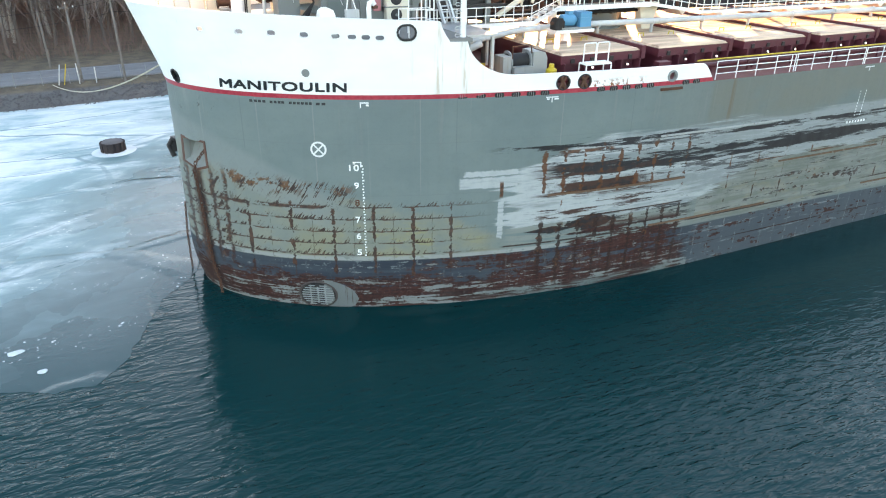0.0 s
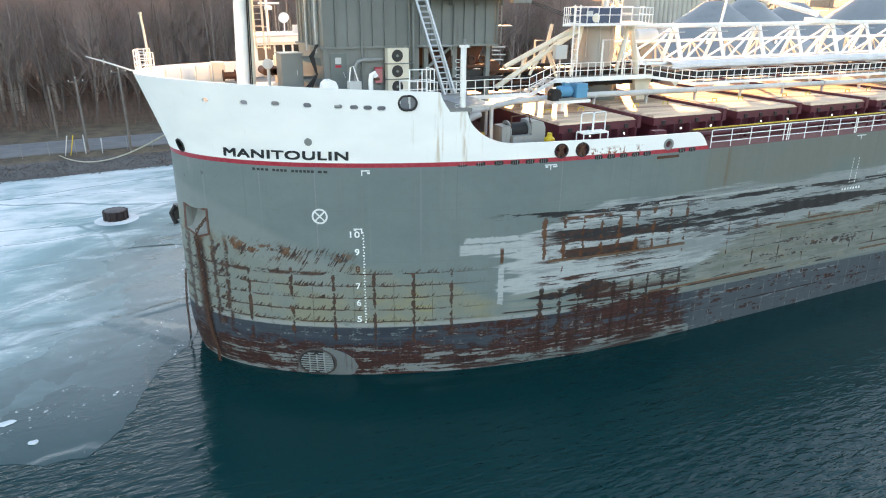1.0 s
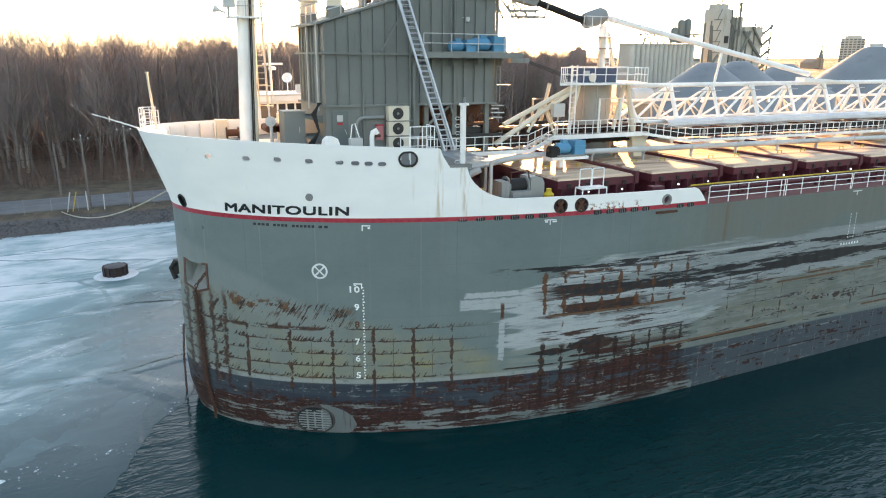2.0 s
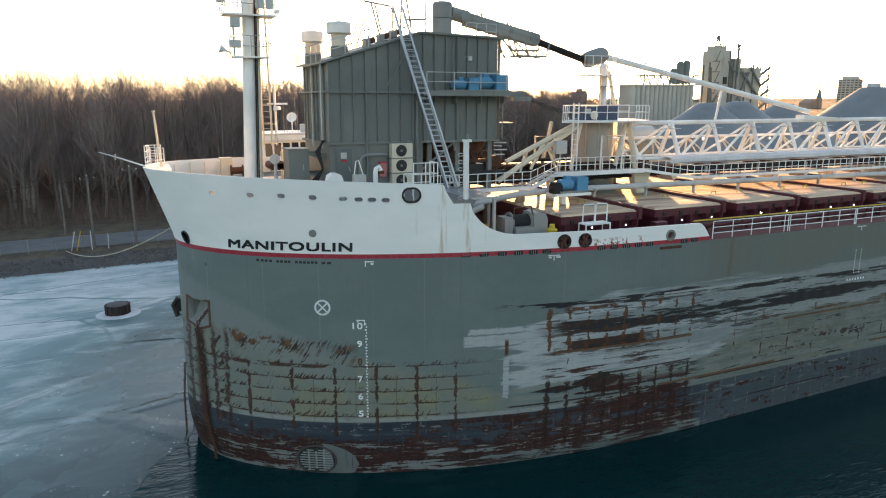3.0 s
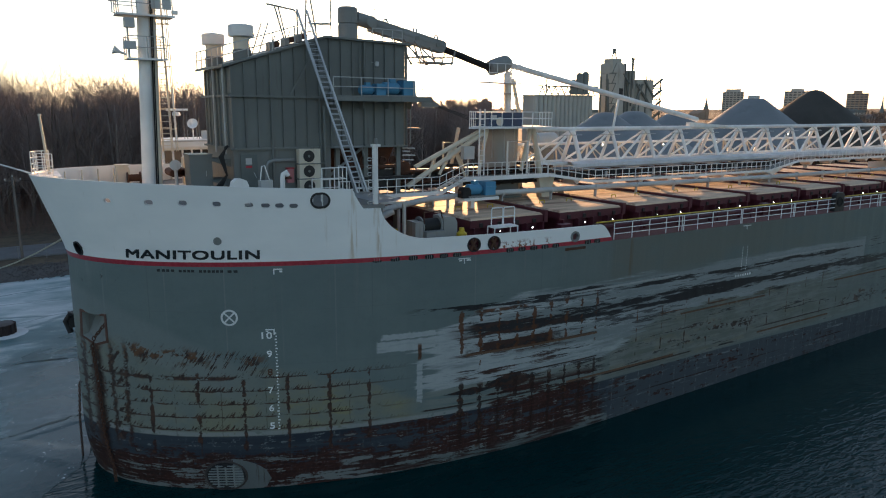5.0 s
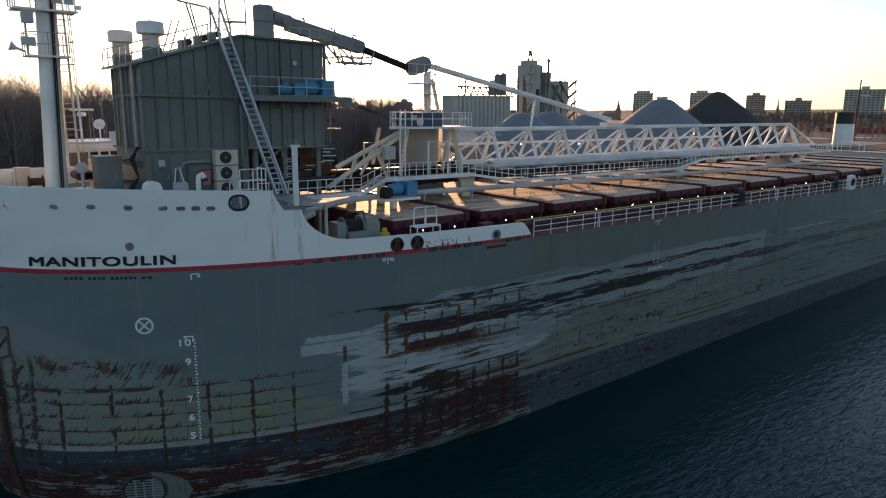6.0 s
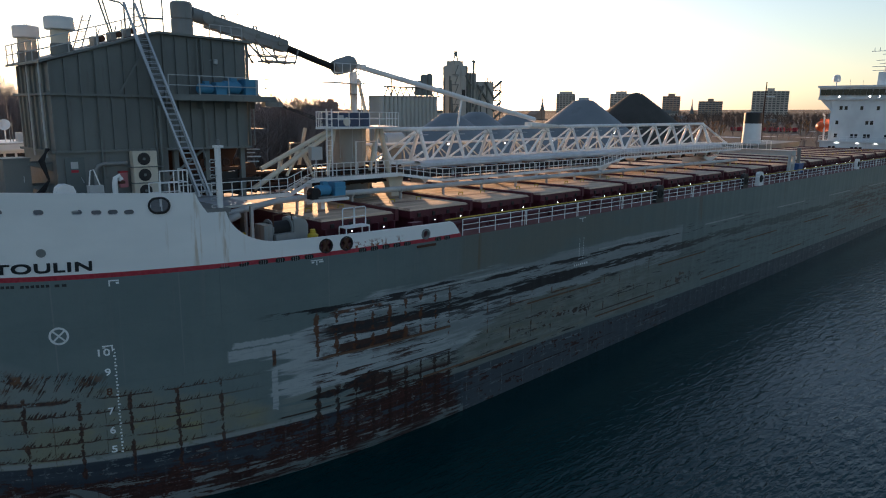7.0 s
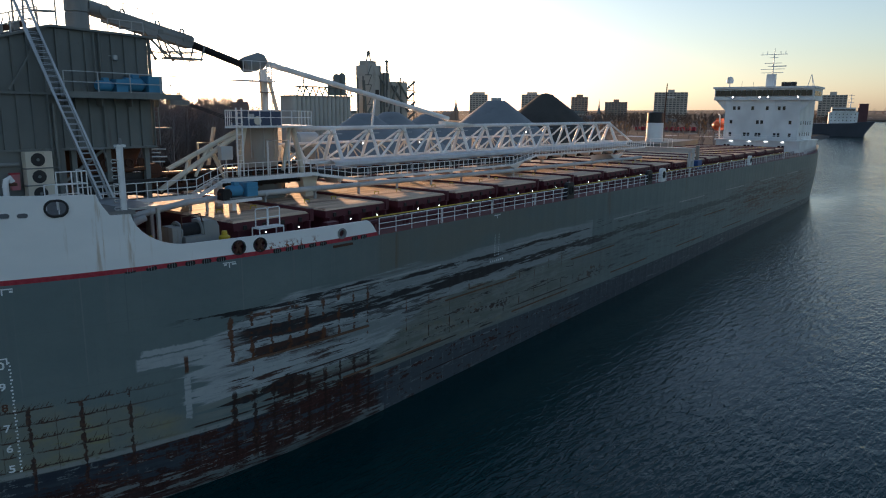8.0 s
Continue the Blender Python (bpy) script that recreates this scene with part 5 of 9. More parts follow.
# roof fittings
for x, y, r, h in ((11.8, -1.3, 0.72, 2.0), (10.88, 1.2, 0.66, 1.95)):
    z = roof_z(x) + 0.05
    vt = thing("roof_ventilator", (x, y, z), "white mushroom ventilator on the house roof", "ventilator", "roof ventilators")
    part("base", Build().lathe([(0.52, 0), (0.52, h * 0.28), (0.46, h * 0.3)], (x, y, z), 24), STEEL_GREY, vt)
    part("vent_pipe", Build().lathe([(0.46, h * 0.28), (0.46, h * 0.66), (0.5, h * 0.68)], (x, y, z), 24), CREAM, vt)
    part("cap", Build().lathe([(r * 0.93, h * 0.64), (r, h * 0.66), (r, h * 0.93), (r * 0.9, h * 0.96), (0.05, h)], (x, y, z), 28), WHITE, vt, "white drum-shaped cap")
    part("lifting_eye", Build().tube([(x - 0.08, y, z + h), (x, y, z + h + 0.12), (x + 0.08, y, z + h)], 0.02, 6), WHITE, vt)
railing("roof_railing", [(HX0 - 0.35, 2.9, 22.43), (HX0 - 0.35, -3.05, 22.43), (13.0, -3.05, roof_z(13.0) + 0.1), (15.6, -3.05, roof_z(15.6) + 0.1)], 1.0, PALE_GREY, "thin grey railing round the lower roof", 1.3, (1.0, 0.5), 0.028)
ladder("roof_ladder", (12.45, -1.4, roof_z(12.4)), (13.15, -1.4, 24.97), 0.6, (0.4, -1, 0), PALE_GREY, "pale ladder standing on the house roof", 0.3)
gear = thing("roof_winch", (14.2, -1.0, roof_z(14.0)), "dark winch machinery on the sloping roof", "winch")
part("bed", Build().prism([(13.2, roof_z(13.2)), (15.6, roof_z(15.6)), (15.6, roof_z(15.6) + 0.16), (13.2, roof_z(13.2) + 0.16)], -1.7, -0.4), BLACK, gear)
for x in (13.5, 14.4, 15.2):
    part("block", Build().box(x - 0.14, x + 0.14, -1.5, -0.8, roof_z(x) + 0.1, roof_z(x) + 0.6), DUCT_GREY, gear)
    part("drum", Build().tube([(x + 0.3, -1.5, roof_z(x) + 0.5), (x + 0.3, -0.7, roof_z(x) + 0.5)], 0.17, 14), RUST, gear)
    part("brake_lever", Build().tube([(x, -1.6, roof_z(x) + 0.5), (x + 0.15, -1.6, roof_z(x) + 0.95)], 0.03, 6), DUCT_GREY, gear)
dv = thing("roof_davit", (15.1, -0.9, roof_z(15)), "grey pipe davit frame on the house roof", "davit")
for pts, r in (([(14.3, -1.4, 24.0), (13.75, -1.4, 25.95), (13.3, -1.4, 26.0), (14.9, -1.4, 25.8), (15.1, -1.4, 25.6), (15.1, -1.4, 23.9)], 0.05), ([(14.6, -1.0, 23.9), (14.05, -1.2, 25.9)], 0.04), ([(15.35, -1.9, 24.0), (15.75, -1.4, 27.6), (16.5, -1.0, 24.2)], 0.05), ([(17.3, -1.2, 24.2), (17.3, -1.2, 27.6)], 0.04), ([(15.9, -1.3, 25.1), (17.3, -1.2, 25.2)], 0.06)):
    part("tube", Build().tube(pts, r, 8), DUCT_GREY, dv)

# the long aluminium ladder that leans on the house
ladder("leaning_ladder", (17.15, -5.3, 15.4), (14.72, -3.15, 25.6), 0.62, (1, 0.15, 0), ALU, "long aluminium ladder leaning on the conveyor house", 0.31, 0.05, 0.022)
ladder("leaning_ladder", (17.25, -5.42, 15.4), (15.05, -3.5, 24.0), 0.70, (1, 0.15, 0), ALU, "lower section of the leaning aluminium ladder", 0.31, 0.05, 0.022)
for k_ in range(3):
    z = 17.05 - k_ * 0.87
    ac = thing("cooling_unit", (14.85, -3.2, z), "cream air conditioning unit with a black fan grille", "air conditioner", "stacked cooling units")
    part("casing", Build().box(14.2, 15.5, -3.45, -2.95, z, z + 0.82), CREAM, ac)
    part("fan_grille", Build().lathe([(0.34, 0), (0.34, 0.03), (0.30, 0.035), (0.0, 0.03)], (14.78, -3.45, z + 0.41), 22, pose(0, 0, 0, 90, 0, 0)), BLACK, ac)
    part("fan_hub", Build().lathe([(0.08, 0), (0.08, 0.045), (0, 0.05)], (14.78, -3.45, z + 0.41), 12, pose(0, 0, 0, 90, 0, 0)), STEEL_GREY, ac)
    part("shelf", Build().box(14.1, 15.8, -3.5, -2.9, z - 0.06, z - 0.01), STEEL_GREY, ac)
rb = thing("hose_box", (13.75, -3.1, 16.0), "faded pink fire hose box on the wall", "box")
part("box_body", Build().box(13.55, 13.95, -3.2, -2.95, 15.95, 16.75), painted("faded_red", (0.45, 0.16, 0.17), (0.3, 0.15, 0.12), 0.4), rb)
part("box_lid", Build().box(13.52, 13.98, -3.23, -2.95, 16.75, 16.82), RED, rb)
eb = thing("electrical_cabinet", (9.2, -1.2, FOC_Z), "dark grey electrical cabinet beside the house", "cabinet")
part("cabinet_body", Build().box(8.45, 9.65, -1.9, -0.5, FOC_Z, 17.55), STEEL_GREY, eb)
part("cabinet_lid", Build().box(8.4, 9.7, -1.95, -0.45, 17.55, 17.62), STEEL_GREY, eb)
part("handle", Build().tube([(9.3, -1.95, 16.4), (9.3, -1.95, 16.7)], 0.02, 6), ALU, eb)
hs = thing("cable_bundle", (10.3, -2.5, FOC_Z), "thick dark cables running down the house front", "cable")
for k_ in range(3):
    part("cable", Build().tube([(10.25 + 0.06 * k_, -2.7, 18.1), (10.05 - 0.1 * k_, -2.75, 17.5), (10.2, -2.8, 16.5), (9.8 - 0.2 * k_, -2.7, 15.6), (9.5, -2.6, FOC_Z + 0.03)], 0.06, 8), RUBBER, hs)
# small things on the foredeck behind the bulwark
dm = thing("deck_locker", (9.6, -7.2, FOC_Z), "white rounded deck locker", "locker")
part("locker_body", Build().prism([(9.25, FOC_Z), (10.05, FOC_Z), (10.05, 16.35), (9.95, 16.6), (9.75, 16.7), (9.5, 16.7), (9.3, 16.55), (9.25, 16.35)], -7.4, -6.8), WHITE, dm)
part("locker_foot", Build().box(9.2, 10.1, -7.45, -6.75, FOC_Z, FOC_Z + 0.1), PALE_GREY, dm)
bx = thing("valve_box", (11.0, -7.0, FOC_Z), "small white valve box with a bent handrail", "box")
part("box_body", Build().box(10.7, 11.35, -7.2, -6.8, FOC_Z + 0.7, 16.55), PALE_GREY, bx)
part("box_leg", Build().box(10.8, 11.25, -7.1, -6.9, FOC_Z, FOC_Z + 0.7), PALE_GREY, bx)
part("hoop", Build().tube([(10.75, -7.0, 16.5), (10.85, -7.0, 17.25), (11.0, -7.0, 17.3), (11.25, -7.0, 16.5)], 0.03, 6), WHITE, bx)
gn = thing("gooseneck_vent", (11.85, -7.2, FOC_Z), "white gooseneck vent with a dark cap", "vent")
part("vent_pipe", Build().tube([(11.85, -7.2, FOC_Z), (11.85, -7.2, 16.6), (11.9, -7.2, 16.85), (12.05, -7.2, 16.95), (12.15, -7.2, 16.75)], 0.13, 10), WHITE, gn)
part("vent_cap", Build().lathe([(0.17, 0), (0.17, 0.12), (0.1, 0.14)], (12.17, -7.2, 16.58), 12), RUST, gn)

# platform and rails where the forecastle ends
pl = thing("ladder_platform", (16.2, -7.4, FOC_Z), "grey landing platform at the end of the forecastle", "platform")
part("grating", Build().box(14.4, 18.1, -9.4, -4.4, 15.22, 15.34), ALU, pl)
part("front_plate", Build().prism([(15.25, 15.2), (16.1, 15.2), (16.4, 14.4), (15.6, 14.4)][::-1], -9.4, -9.3), ALU, pl)
for p in ((17.9, -9.2), (17.9, -4.6)):
    part("support", Build().box(p[0] - 0.08, p[0] + 0.08, p[1] - 0.08, p[1] + 0.08, DECK_Z, 15.22), PALE_GREY, pl)
railing("landing_rail", [(13.2, -9.2, FOC_Z), (14.5, -9.3, FOC_Z), (14.5, -8.3, FOC_Z)], 1.9, WHITE, "white rail round the landing", 0.55, (1.0, 0.7, 0.4), 0.028)
railing("landing_rail", [(13.3, -7.6, FOC_Z), (14.8, -7.6, FOC_Z)], 1.2, WHITE, "white rail beside the ladder foot", 0.5, (1.0, 0.6), 0.028)
po = thing("mooring_light_post", (15.9, -9.75, 14.6), "white post with a row of side hooks", "post")
part("pole", Build().tube([(15.9, -9.75, 14.3), (15.9, -9.75, 18.3)], 0.15, 12), WHITE, po)
part("pole_cap", Build().box(15.72, 16.15, -9.9, -9.6, 18.3, 18.42), WHITE, po)
part("lamp_head", Build().lathe([(0.05, 0), (0.08, 0.06), (0.08, 0.25), (0.03, 0.3)], (15.95, -9.75, 18.42), 10), DUCT_GREY, po)
part("pole_foot", Build().lathe([(0.3, -0.4), (0.3, 0.0), (0.18, 0.1)], (15.9, -9.75, 14.7), 14), DUCT_GREY, po)
for k_ in range(8):
    part("hook", Build().tube([(15.78, -9.8, 17.7 - 0.37 * k_), (15.5, -9.8, 17.74 - 0.37 * k_), (15.42, -9.8, 17.66 - 0.37 * k_), (15.5, -9.8, 17.58 - 0.37 * k_), (15.66, -9.8, 17.6 - 0.37 * k_)], 0.025, 6), PALE_GREY, po)

# ---- the foremast ----
mast = thing("foremast", (6.75, 0, FOC_Z), "white steel foremast with light platforms and a caged ladder", "mast")
part("mast_tube", Build().tube([(6.58, 0, FOC_Z), (6.84, 0, 22.7), (7.1, 0, 31.0)], 0.38, 24, 0.30), WHITE, mast)
part("pipe_casing", Build().tube([(7.10, 0.05, FOC_Z), (7.32, 0.02, 22.7), (7.5, 0, 30.0)], 0.21, 14, 0.18), CREAM, mast, "cream pipe casing beside the mast tube")
part("mast_foot", Build().lathe([(0.8, 0), (0.8, 0.12), (0.5, 0.2)], (6.75, 0, FOC_Z), 20), WHITE, mast)
part("cable_run", Build().tube([(6.94, -0.26, FOC_Z + 0.3), (7.17, -0.24, 22.5), (7.35, -0.22, 28.0)], 0.035, 6), RUBBER, mast)
part("cable_run", Build().tube([(7.04, -0.22, FOC_Z + 0.3), (7.26, -0.2, 22.5), (7.42, -0.2, 28.0)], 0.03, 6), RUBBER, mast)
for z, x0, x1, w in ((22.68, 5.9, 7.9, 0.75), (24.95, 5.5, 8.4, 0.75)):
    part("platform", Build().box(x0, x1, -w, w, z, z + 0.04), CREAM, mast)
    part("platform_rim", Build().box(x0, x1, -w - 0.03, -w, z - 0.03, z + 0.07), WHITE, mast)
for k_ in range(2):
    part("floodlight", Build().box(5.75 + 0.1 * k_, 6.35, -0.75, -0.25, 23.2 + 1.1 * k_, 23.6 + 1.2 * k_), PALE_GREY, mast, "grey floodlight box")
part("floodlight_post", Build().tube([(6.0, -0.5, 22.6), (6.0, -0.5, 24.3)], 0.06, 8), PALE_GREY, mast)
part("horn", Build().lathe([(0.05, 0), (0.08, 0.4), (0.25, 0.7)], (5.9, -0.4, 22.9), 14, pose(0, 0, 0, 0, -70, 0)), WHITE, mast)
for x in (7.2, 7.75):
    part("light_panel", Build().box(x, x + 0.45, -0.95, -0.85, 25.3, 25.85), PALE_GREY, mast)
part("camera_arm", Build().tube([(5.6, -0.3, 24.97), (5.35, -0.3, 25.05), (5.35, -0.3, 25.7)], 0.035, 6), WHITE, mast)
part("camera_head", Build().box(5.2, 5.6, -0.45, -0.15, 25.6, 25.85), PALE_GREY, mast)
part("camera_head", Build().box(8.25, 8.55, -0.85, -0.6, 25.1, 25.3), WHITE, mast)
railing("mast_railing", [(7.85, -0.72, 22.72), (5.95, -0.72, 22.72), (5.95, 0.72, 22.72), (7.85, 0.72, 22.72)], 1.15, PALE_GREY, "pale rail round the lower mast platform", 0.95, (1.0, 0.5), 0.026)
railing("mast_railing", [(8.3, -0.72, 24.99), (5.6, -0.72, 24.99), (5.6, 0.72, 24.99), (8.3, 0.72, 24.99)], 1.15, PALE_GREY, "pale rail round the upper mast platform", 0.9, (1.0, 0.5), 0.026)
ladder("mast_ladder", (7.75, 0.25, 17.7), (7.6, 0.25, 30.0), 0.45, (1, 0, 0), CREAM, "cream caged ladder on the foremast", 0.33)
cg = thing("ladder_cage", (8.0, 0.4, 17.7), "cream hoops of the mast ladder cage", "cage")
for x, y in ((7.65, 0.8), (8.15, 0.75), (8.35, 0.4), (8.2, 0.1)):
    part("cage_bar", Build().tube([(x, y, 17.7), (x - 0.15, y, 26.0)], 0.022, 6), CREAM, cg)
for k_ in range(8):
    z = 17.8 + k_ * 1.15
    part("hoop", Build().tube([(7.55, 0.5, z), (7.65, 0.8, z), (8.1, 0.78, z), (8.33, 0.4, z), (8.18, 0.1, z), (7.95, 0.1, z)], 0.022, 6), CREAM, cg)
sl = thing("search_light", (7.9, -0.6, FOC_Z), "white searchlight on the foredeck", "light")
part("stand", Build().tube([(7.95, -0.6, FOC_Z), (7.95, -0.6, 16.7)], 0.1, 8), PALE_GREY, sl)
part("lamp_drum", Build().lathe([(0.0, -0.18), (0.22, -0.16), (0.3, 0.1), (0.3, 0.2), (0.05, 0.22)], (7.9, -0.6, 16.95), 18, pose(0, 0, 0, 80, 0, 0)), PALE_GREY, sl)
ws = thing("anchor_windlass", (8.4, 1.5, FOC_Z), "cream and rust anchor windlass on the foredeck", "winch")
part("bed", Build().box(7.3, 9.6, 0.6, 2.6, FOC_Z, FOC_Z + 0.25), CREAM, ws)
part("cheek", Build().box(8.9, 9.4, 0.8, 1.3, FOC_Z + 0.2, 17.4), CREAM, ws)
part("cheek", Build().box(8.9, 9.4, 2.0, 2.5, FOC_Z + 0.2, 17.2), CREAM, ws)
for k_ in range(5):
    part("gypsy_tooth", Build().tube([(8.1 + 0.16 * k_, 0.7, 16.4), (8.1 + 0.16 * k_, 2.3, 16.4)], 0.16 if k_ % 2 else 0.24, 12), RUST, ws)
lb = thing("deck_box", (5.75, 4.2, FOC_Z), "cream steel box on the foredeck beside rusty gear", "box")
part("box_body", Build().box(5.45, 6.1, 4.0, 4.7, FOC_Z, 16.68), CREAM, lb)
part("box_lid", Build().box(5.4, 6.15, 3.95, 4.75, 16.68, 16.74), CREAM, lb)
rg = thing("rope_reel", (6.4, 3.6, FOC_Z), "rusty mooring reel on the foredeck", "reel")
part("drum", Build().tube([(6.0, 3.7, 15.95), (6.7, 3.7, 15.95)], 0.22, 14), RUST, rg)
for x in (5.97, 6.68):
    part("flange", Build().tube([(x, 3.7, 15.95), (x + 0.05, 3.7, 15.95)], 0.36, 18), RUST, rg)
part("stand", Build().box(6.1, 6.6, 3.25, 4.2, FOC_Z, 15.6), STEEL_GREY, rg)
# inner stanchions of the bulwark
for k_ in range(9):
    x = 2.6 + k_ * 0.95
    y = half(x, 15.5) - 0.15
    st = Build().prism([(x, FOC_Z), (x + 0.05, FOC_Z), (x + 0.05, bulwark_top(x) - 0.1), (x, bulwark_top(x) - 0.1)][::-1], y - 0.45, y)
    part("bulwark_stay", st, CREAM, ship)
# bow pulpit, jackstaff and spar
railing("bow_pulpit", [(1.85, -1.5, 16.68), (1.2, -1.0, 16.7), (0.95, 0, 16.72), (1.2, 1.0, 16.7), (1.85, 1.5, 16.68)], 1.12, WHITE, "white rounded rail at the stem head", 0.5, (1.0, 0.72, 0.45, 0.2), 0.025)
pp = thing("stem_platform", (1.6, 0, 16.5), "small white platform at the stem head", "platform")
part("plate", Build().slab([(0.85, 0), (1.15, -1.0), (2.0, -1.55), (2.2, -1.5), (2.2, 1.5), (2.0, 1.55), (1.15, 1.0)], 16.6, 16.68), WHITE, pp)
js = thing("jackstaff", (1.75, 0, 16.68), "cream jackstaff leaning forward at the bow", "flagpole")
part("staff", Build().tube([(1.75, 0, 16.6), (1.55, 0, 19.7)], 0.075, 10, 0.06), CREAM, js)
part("truck", Build().lathe([(0.1, 0), (0.1, 0.06), (0.03, 0.08)], (1.55, 0, 19.68), 10), CREAM, js)
sp = thing("bow_spar", (0.9, 0, 16.75), "thin white spar reaching out over the stem", "spar")
part("spar_tube", Build().tube([(0.95, 0, 16.72), (-0.5, 0, 17.28), (-1.36, 0, 17.58)], 0.05, 8, 0.025), WHITE, sp)
part("spar_fitting", Build().tube([(-0.55, 0, 17.15), (-0.55, 0, 17.43)], 0.04, 8), PALE_GREY, sp)
ml = thing("mooring_line", (2.5, 1.0, 13.0), "slack pale mooring rope from the bow to the bank", "rope", at=EARTH)
a_, b_ = Vector((2.45, 1.9, 12.95)), Vector((-7.9, 55.6, 1.6))
pts = []
for i in range(29):
    t = i / 28
    p = a_.lerp(b_, t)
    p.z -= 5.0 * t * (1 - t)
    pts.append(p)
part("rope", Build().tube(pts, 0.05, 6), painted("rope", (0.45, 0.42, 0.33), (0.2, 0.18, 0.12), 0.4, 0.9, 3.0), ml)

# ---- the slewing tower of the unloading boom ----
tw = thing("slewing_tower", (30.5, 0, DECK_Z), "white slewing tower with platform, struts and drum", "tower")
part("lower_base", Build().lathe([(1.9, 0), (1.9, 1.6), (1.6, 1.9), (1.6, 2.6)], (31.0, 0, DECK_Z), 28), STEEL_GREY, tw)
part("drum", Build().lathe([(1.15, 15.0 - DECK_Z), (1.35, 15.9 - DECK_Z), (1.42, 16.8 - DECK_Z), (1.42, 18.9 - DECK_Z)], (31.0, 0, DECK_Z), 28), painted("drum_grey", (0.42, 0.41, 0.38), (0.30, 0.14, 0.05), 0.45), tw, "grey drum with rust stains")
for k_ in range(10):
    a = math.tau * k_ / 10
    part("drum_rib", Build().box(31.0 + 1.44 * math.cos(a) - 0.03, 31.0 + 1.44 * math.cos(a) + 0.03, 1.44 * math.sin(a) - 0.03, 1.44 * math.sin(a) + 0.03, 16.8, 18.9), PALE_GREY, tw)
part("platform", Build().slab([(26.3, -3), (33.7, -3), (35.2, 0.2), (35.6, 1.6), (30.3, 1.6)], 18.94, 19.06), WHITE, tw)
part("winch_house", Build().box(29.0, 32.0, -1.6, 1.0, 19.06, 20.03), DARK_BLUE, tw, "navy winch housing")
part("winch_panel", Build().box(29.1, 29.6, -1.66, -1.6, 19.5, 19.85), PALE_GREY, tw)
part("winch_disc", Build().lathe([(0.3, 0), (0.3, 0.06), (0.1, 0.1)], (29.9, -1.6, 19.4), 16, pose(0, 0, 0, 90, 0, 0)), CREAM, tw)
for y, dx in ((-2.2, 0.0), (-0.9, 1.0)):
    part("strut", Build().tube([(27.8 + dx, y, 18.75), (22.6 + dx, y, 16.45)], 0.15, 10), CREAM, tw)
    part("strut", Build().tube([(28.0 + dx, y, 18.6), (22.0 + dx, y, 15.2)], 0.17, 10), CREAM, tw)
    part("strut", Build().tube([(25.4 + dx, y, 17.6), (24.5 + dx, y, 15.9)], 0.1, 8), CREAM, tw)
    part("strut", Build().tube([(25.6 + dx, y, 17.6), (26.6 + dx, y, 15.7)], 0.09, 8), CREAM, tw)
    part("strut", Build().tube([(24.0 + dx, y, 17.0), (23.7 + dx, y, 15.7)], 0.08, 8), CREAM, tw)
for y in (-2.2, 1.4):
    part("tower_leg", Build().tube([(32.2, y, 18.9), (31.5, y, 15.9)], 0.15, 10), CREAM, tw)
    part("tower_leg", Build().tube([(32.5, y, 18.9), (33.3, y, 15.6)], 0.19, 10), CREAM, tw)
    part("tower_leg", Build().tube([(28.4, y, 18.9), (27.7, y, 15.8)], 0.14, 10), CREAM, tw)
    part("tower_foot", Build().prism([(32.9, 15.6), (34.6, 15.6), (34.0, 13.9), (33.3, 13.9)][::-1], y - 0.3, y + 0.3), CREAM, tw)
    part("deck_leg", Build().box(33.4, 33.9, y - 0.25, y + 0.25, DECK_Z, 13.9), WHITE, tw)
    part("deck_leg", Build().box(25.9, 26.3, y - 0.2, y + 0.2, DECK_Z, 15.7), WHITE, tw)
part("head_post", Build().tube([(31.8, -0.15, 19.5), (31.7, -0.1, 23.0)], 0.2, 12), WHITE, tw)
part("head_strut", Build().tube([(33.1, 0, 19.3), (32.2, 0, 22.5)], 0.15, 10), CREAM, tw)
part("head_strut", Build().tube([(32.4, 1.0, 19.3), (31.8, 0.4, 22.9)], 0.1, 8), CREAM, tw)
part("head_platform", Build().box(29.3, 32.3, -1.0, 0.6, 22.1, 22.16), WHITE, tw)
part("mid_platform", Build().box(30.3, 32.3, -1.1, 0.2, 21.34, 21.38), DUCT_GREY, tw)
d_ = Vector((31.3, 0, 23.45)) - Vector((30.1, 0, 23.1))
q_ = Vector((0, 0, 1)).rotation_difference(d_.normalized()).to_matrix().to_4x4()
part("sheave_housing", Build().lathe([(0.12, -1.0), (0.5, -0.95), (0.58, -0.6), (0.6, 0.5), (0.42, 0.85), (0.24, 1.0)], (31.0, 0, 23.42), 24, q_), DUCT_GREY, tw, "rounded grey sheave housing")
part("control_box", Build().box(25.95, 26.8, -3.0, -2.6, 16.92, 17.78), PALE_GREY, tw, "pale grey control box")
part("control_post", Build().tube([(26.4, -2.8, 15.7), (26.4, -2.8, 16.95)], 0.06, 8), PALE_GREY, tw)
part("gate_frame", Build().tube([(29.6, -3.0, 15.75), (29.6, -3.0, 18.05), (31.4, -3.0, 18.05), (31.4, -3.0, 15.75)], 0.07, 8), WHITE, tw)
part("far_frame", Build().tube([(26.3, 0.2, 15.7), (26.3, 0.2, 17.9), (27.9, 0.2, 17.9), (27.9, 0.2, 15.7)], 0.08, 8), CREAM, tw)
railing("tower_railing", [(35.5, 1.5, 19.06), (30.4, 1.5, 19.06), (26.4, -2.95, 19.06), (33.6, -2.95, 19.06), (35.1, 0.2, 19.06)], 1.02, WHITE, "white railing round the tower platform", 0.95, (1.0, 0.55), 0.03)
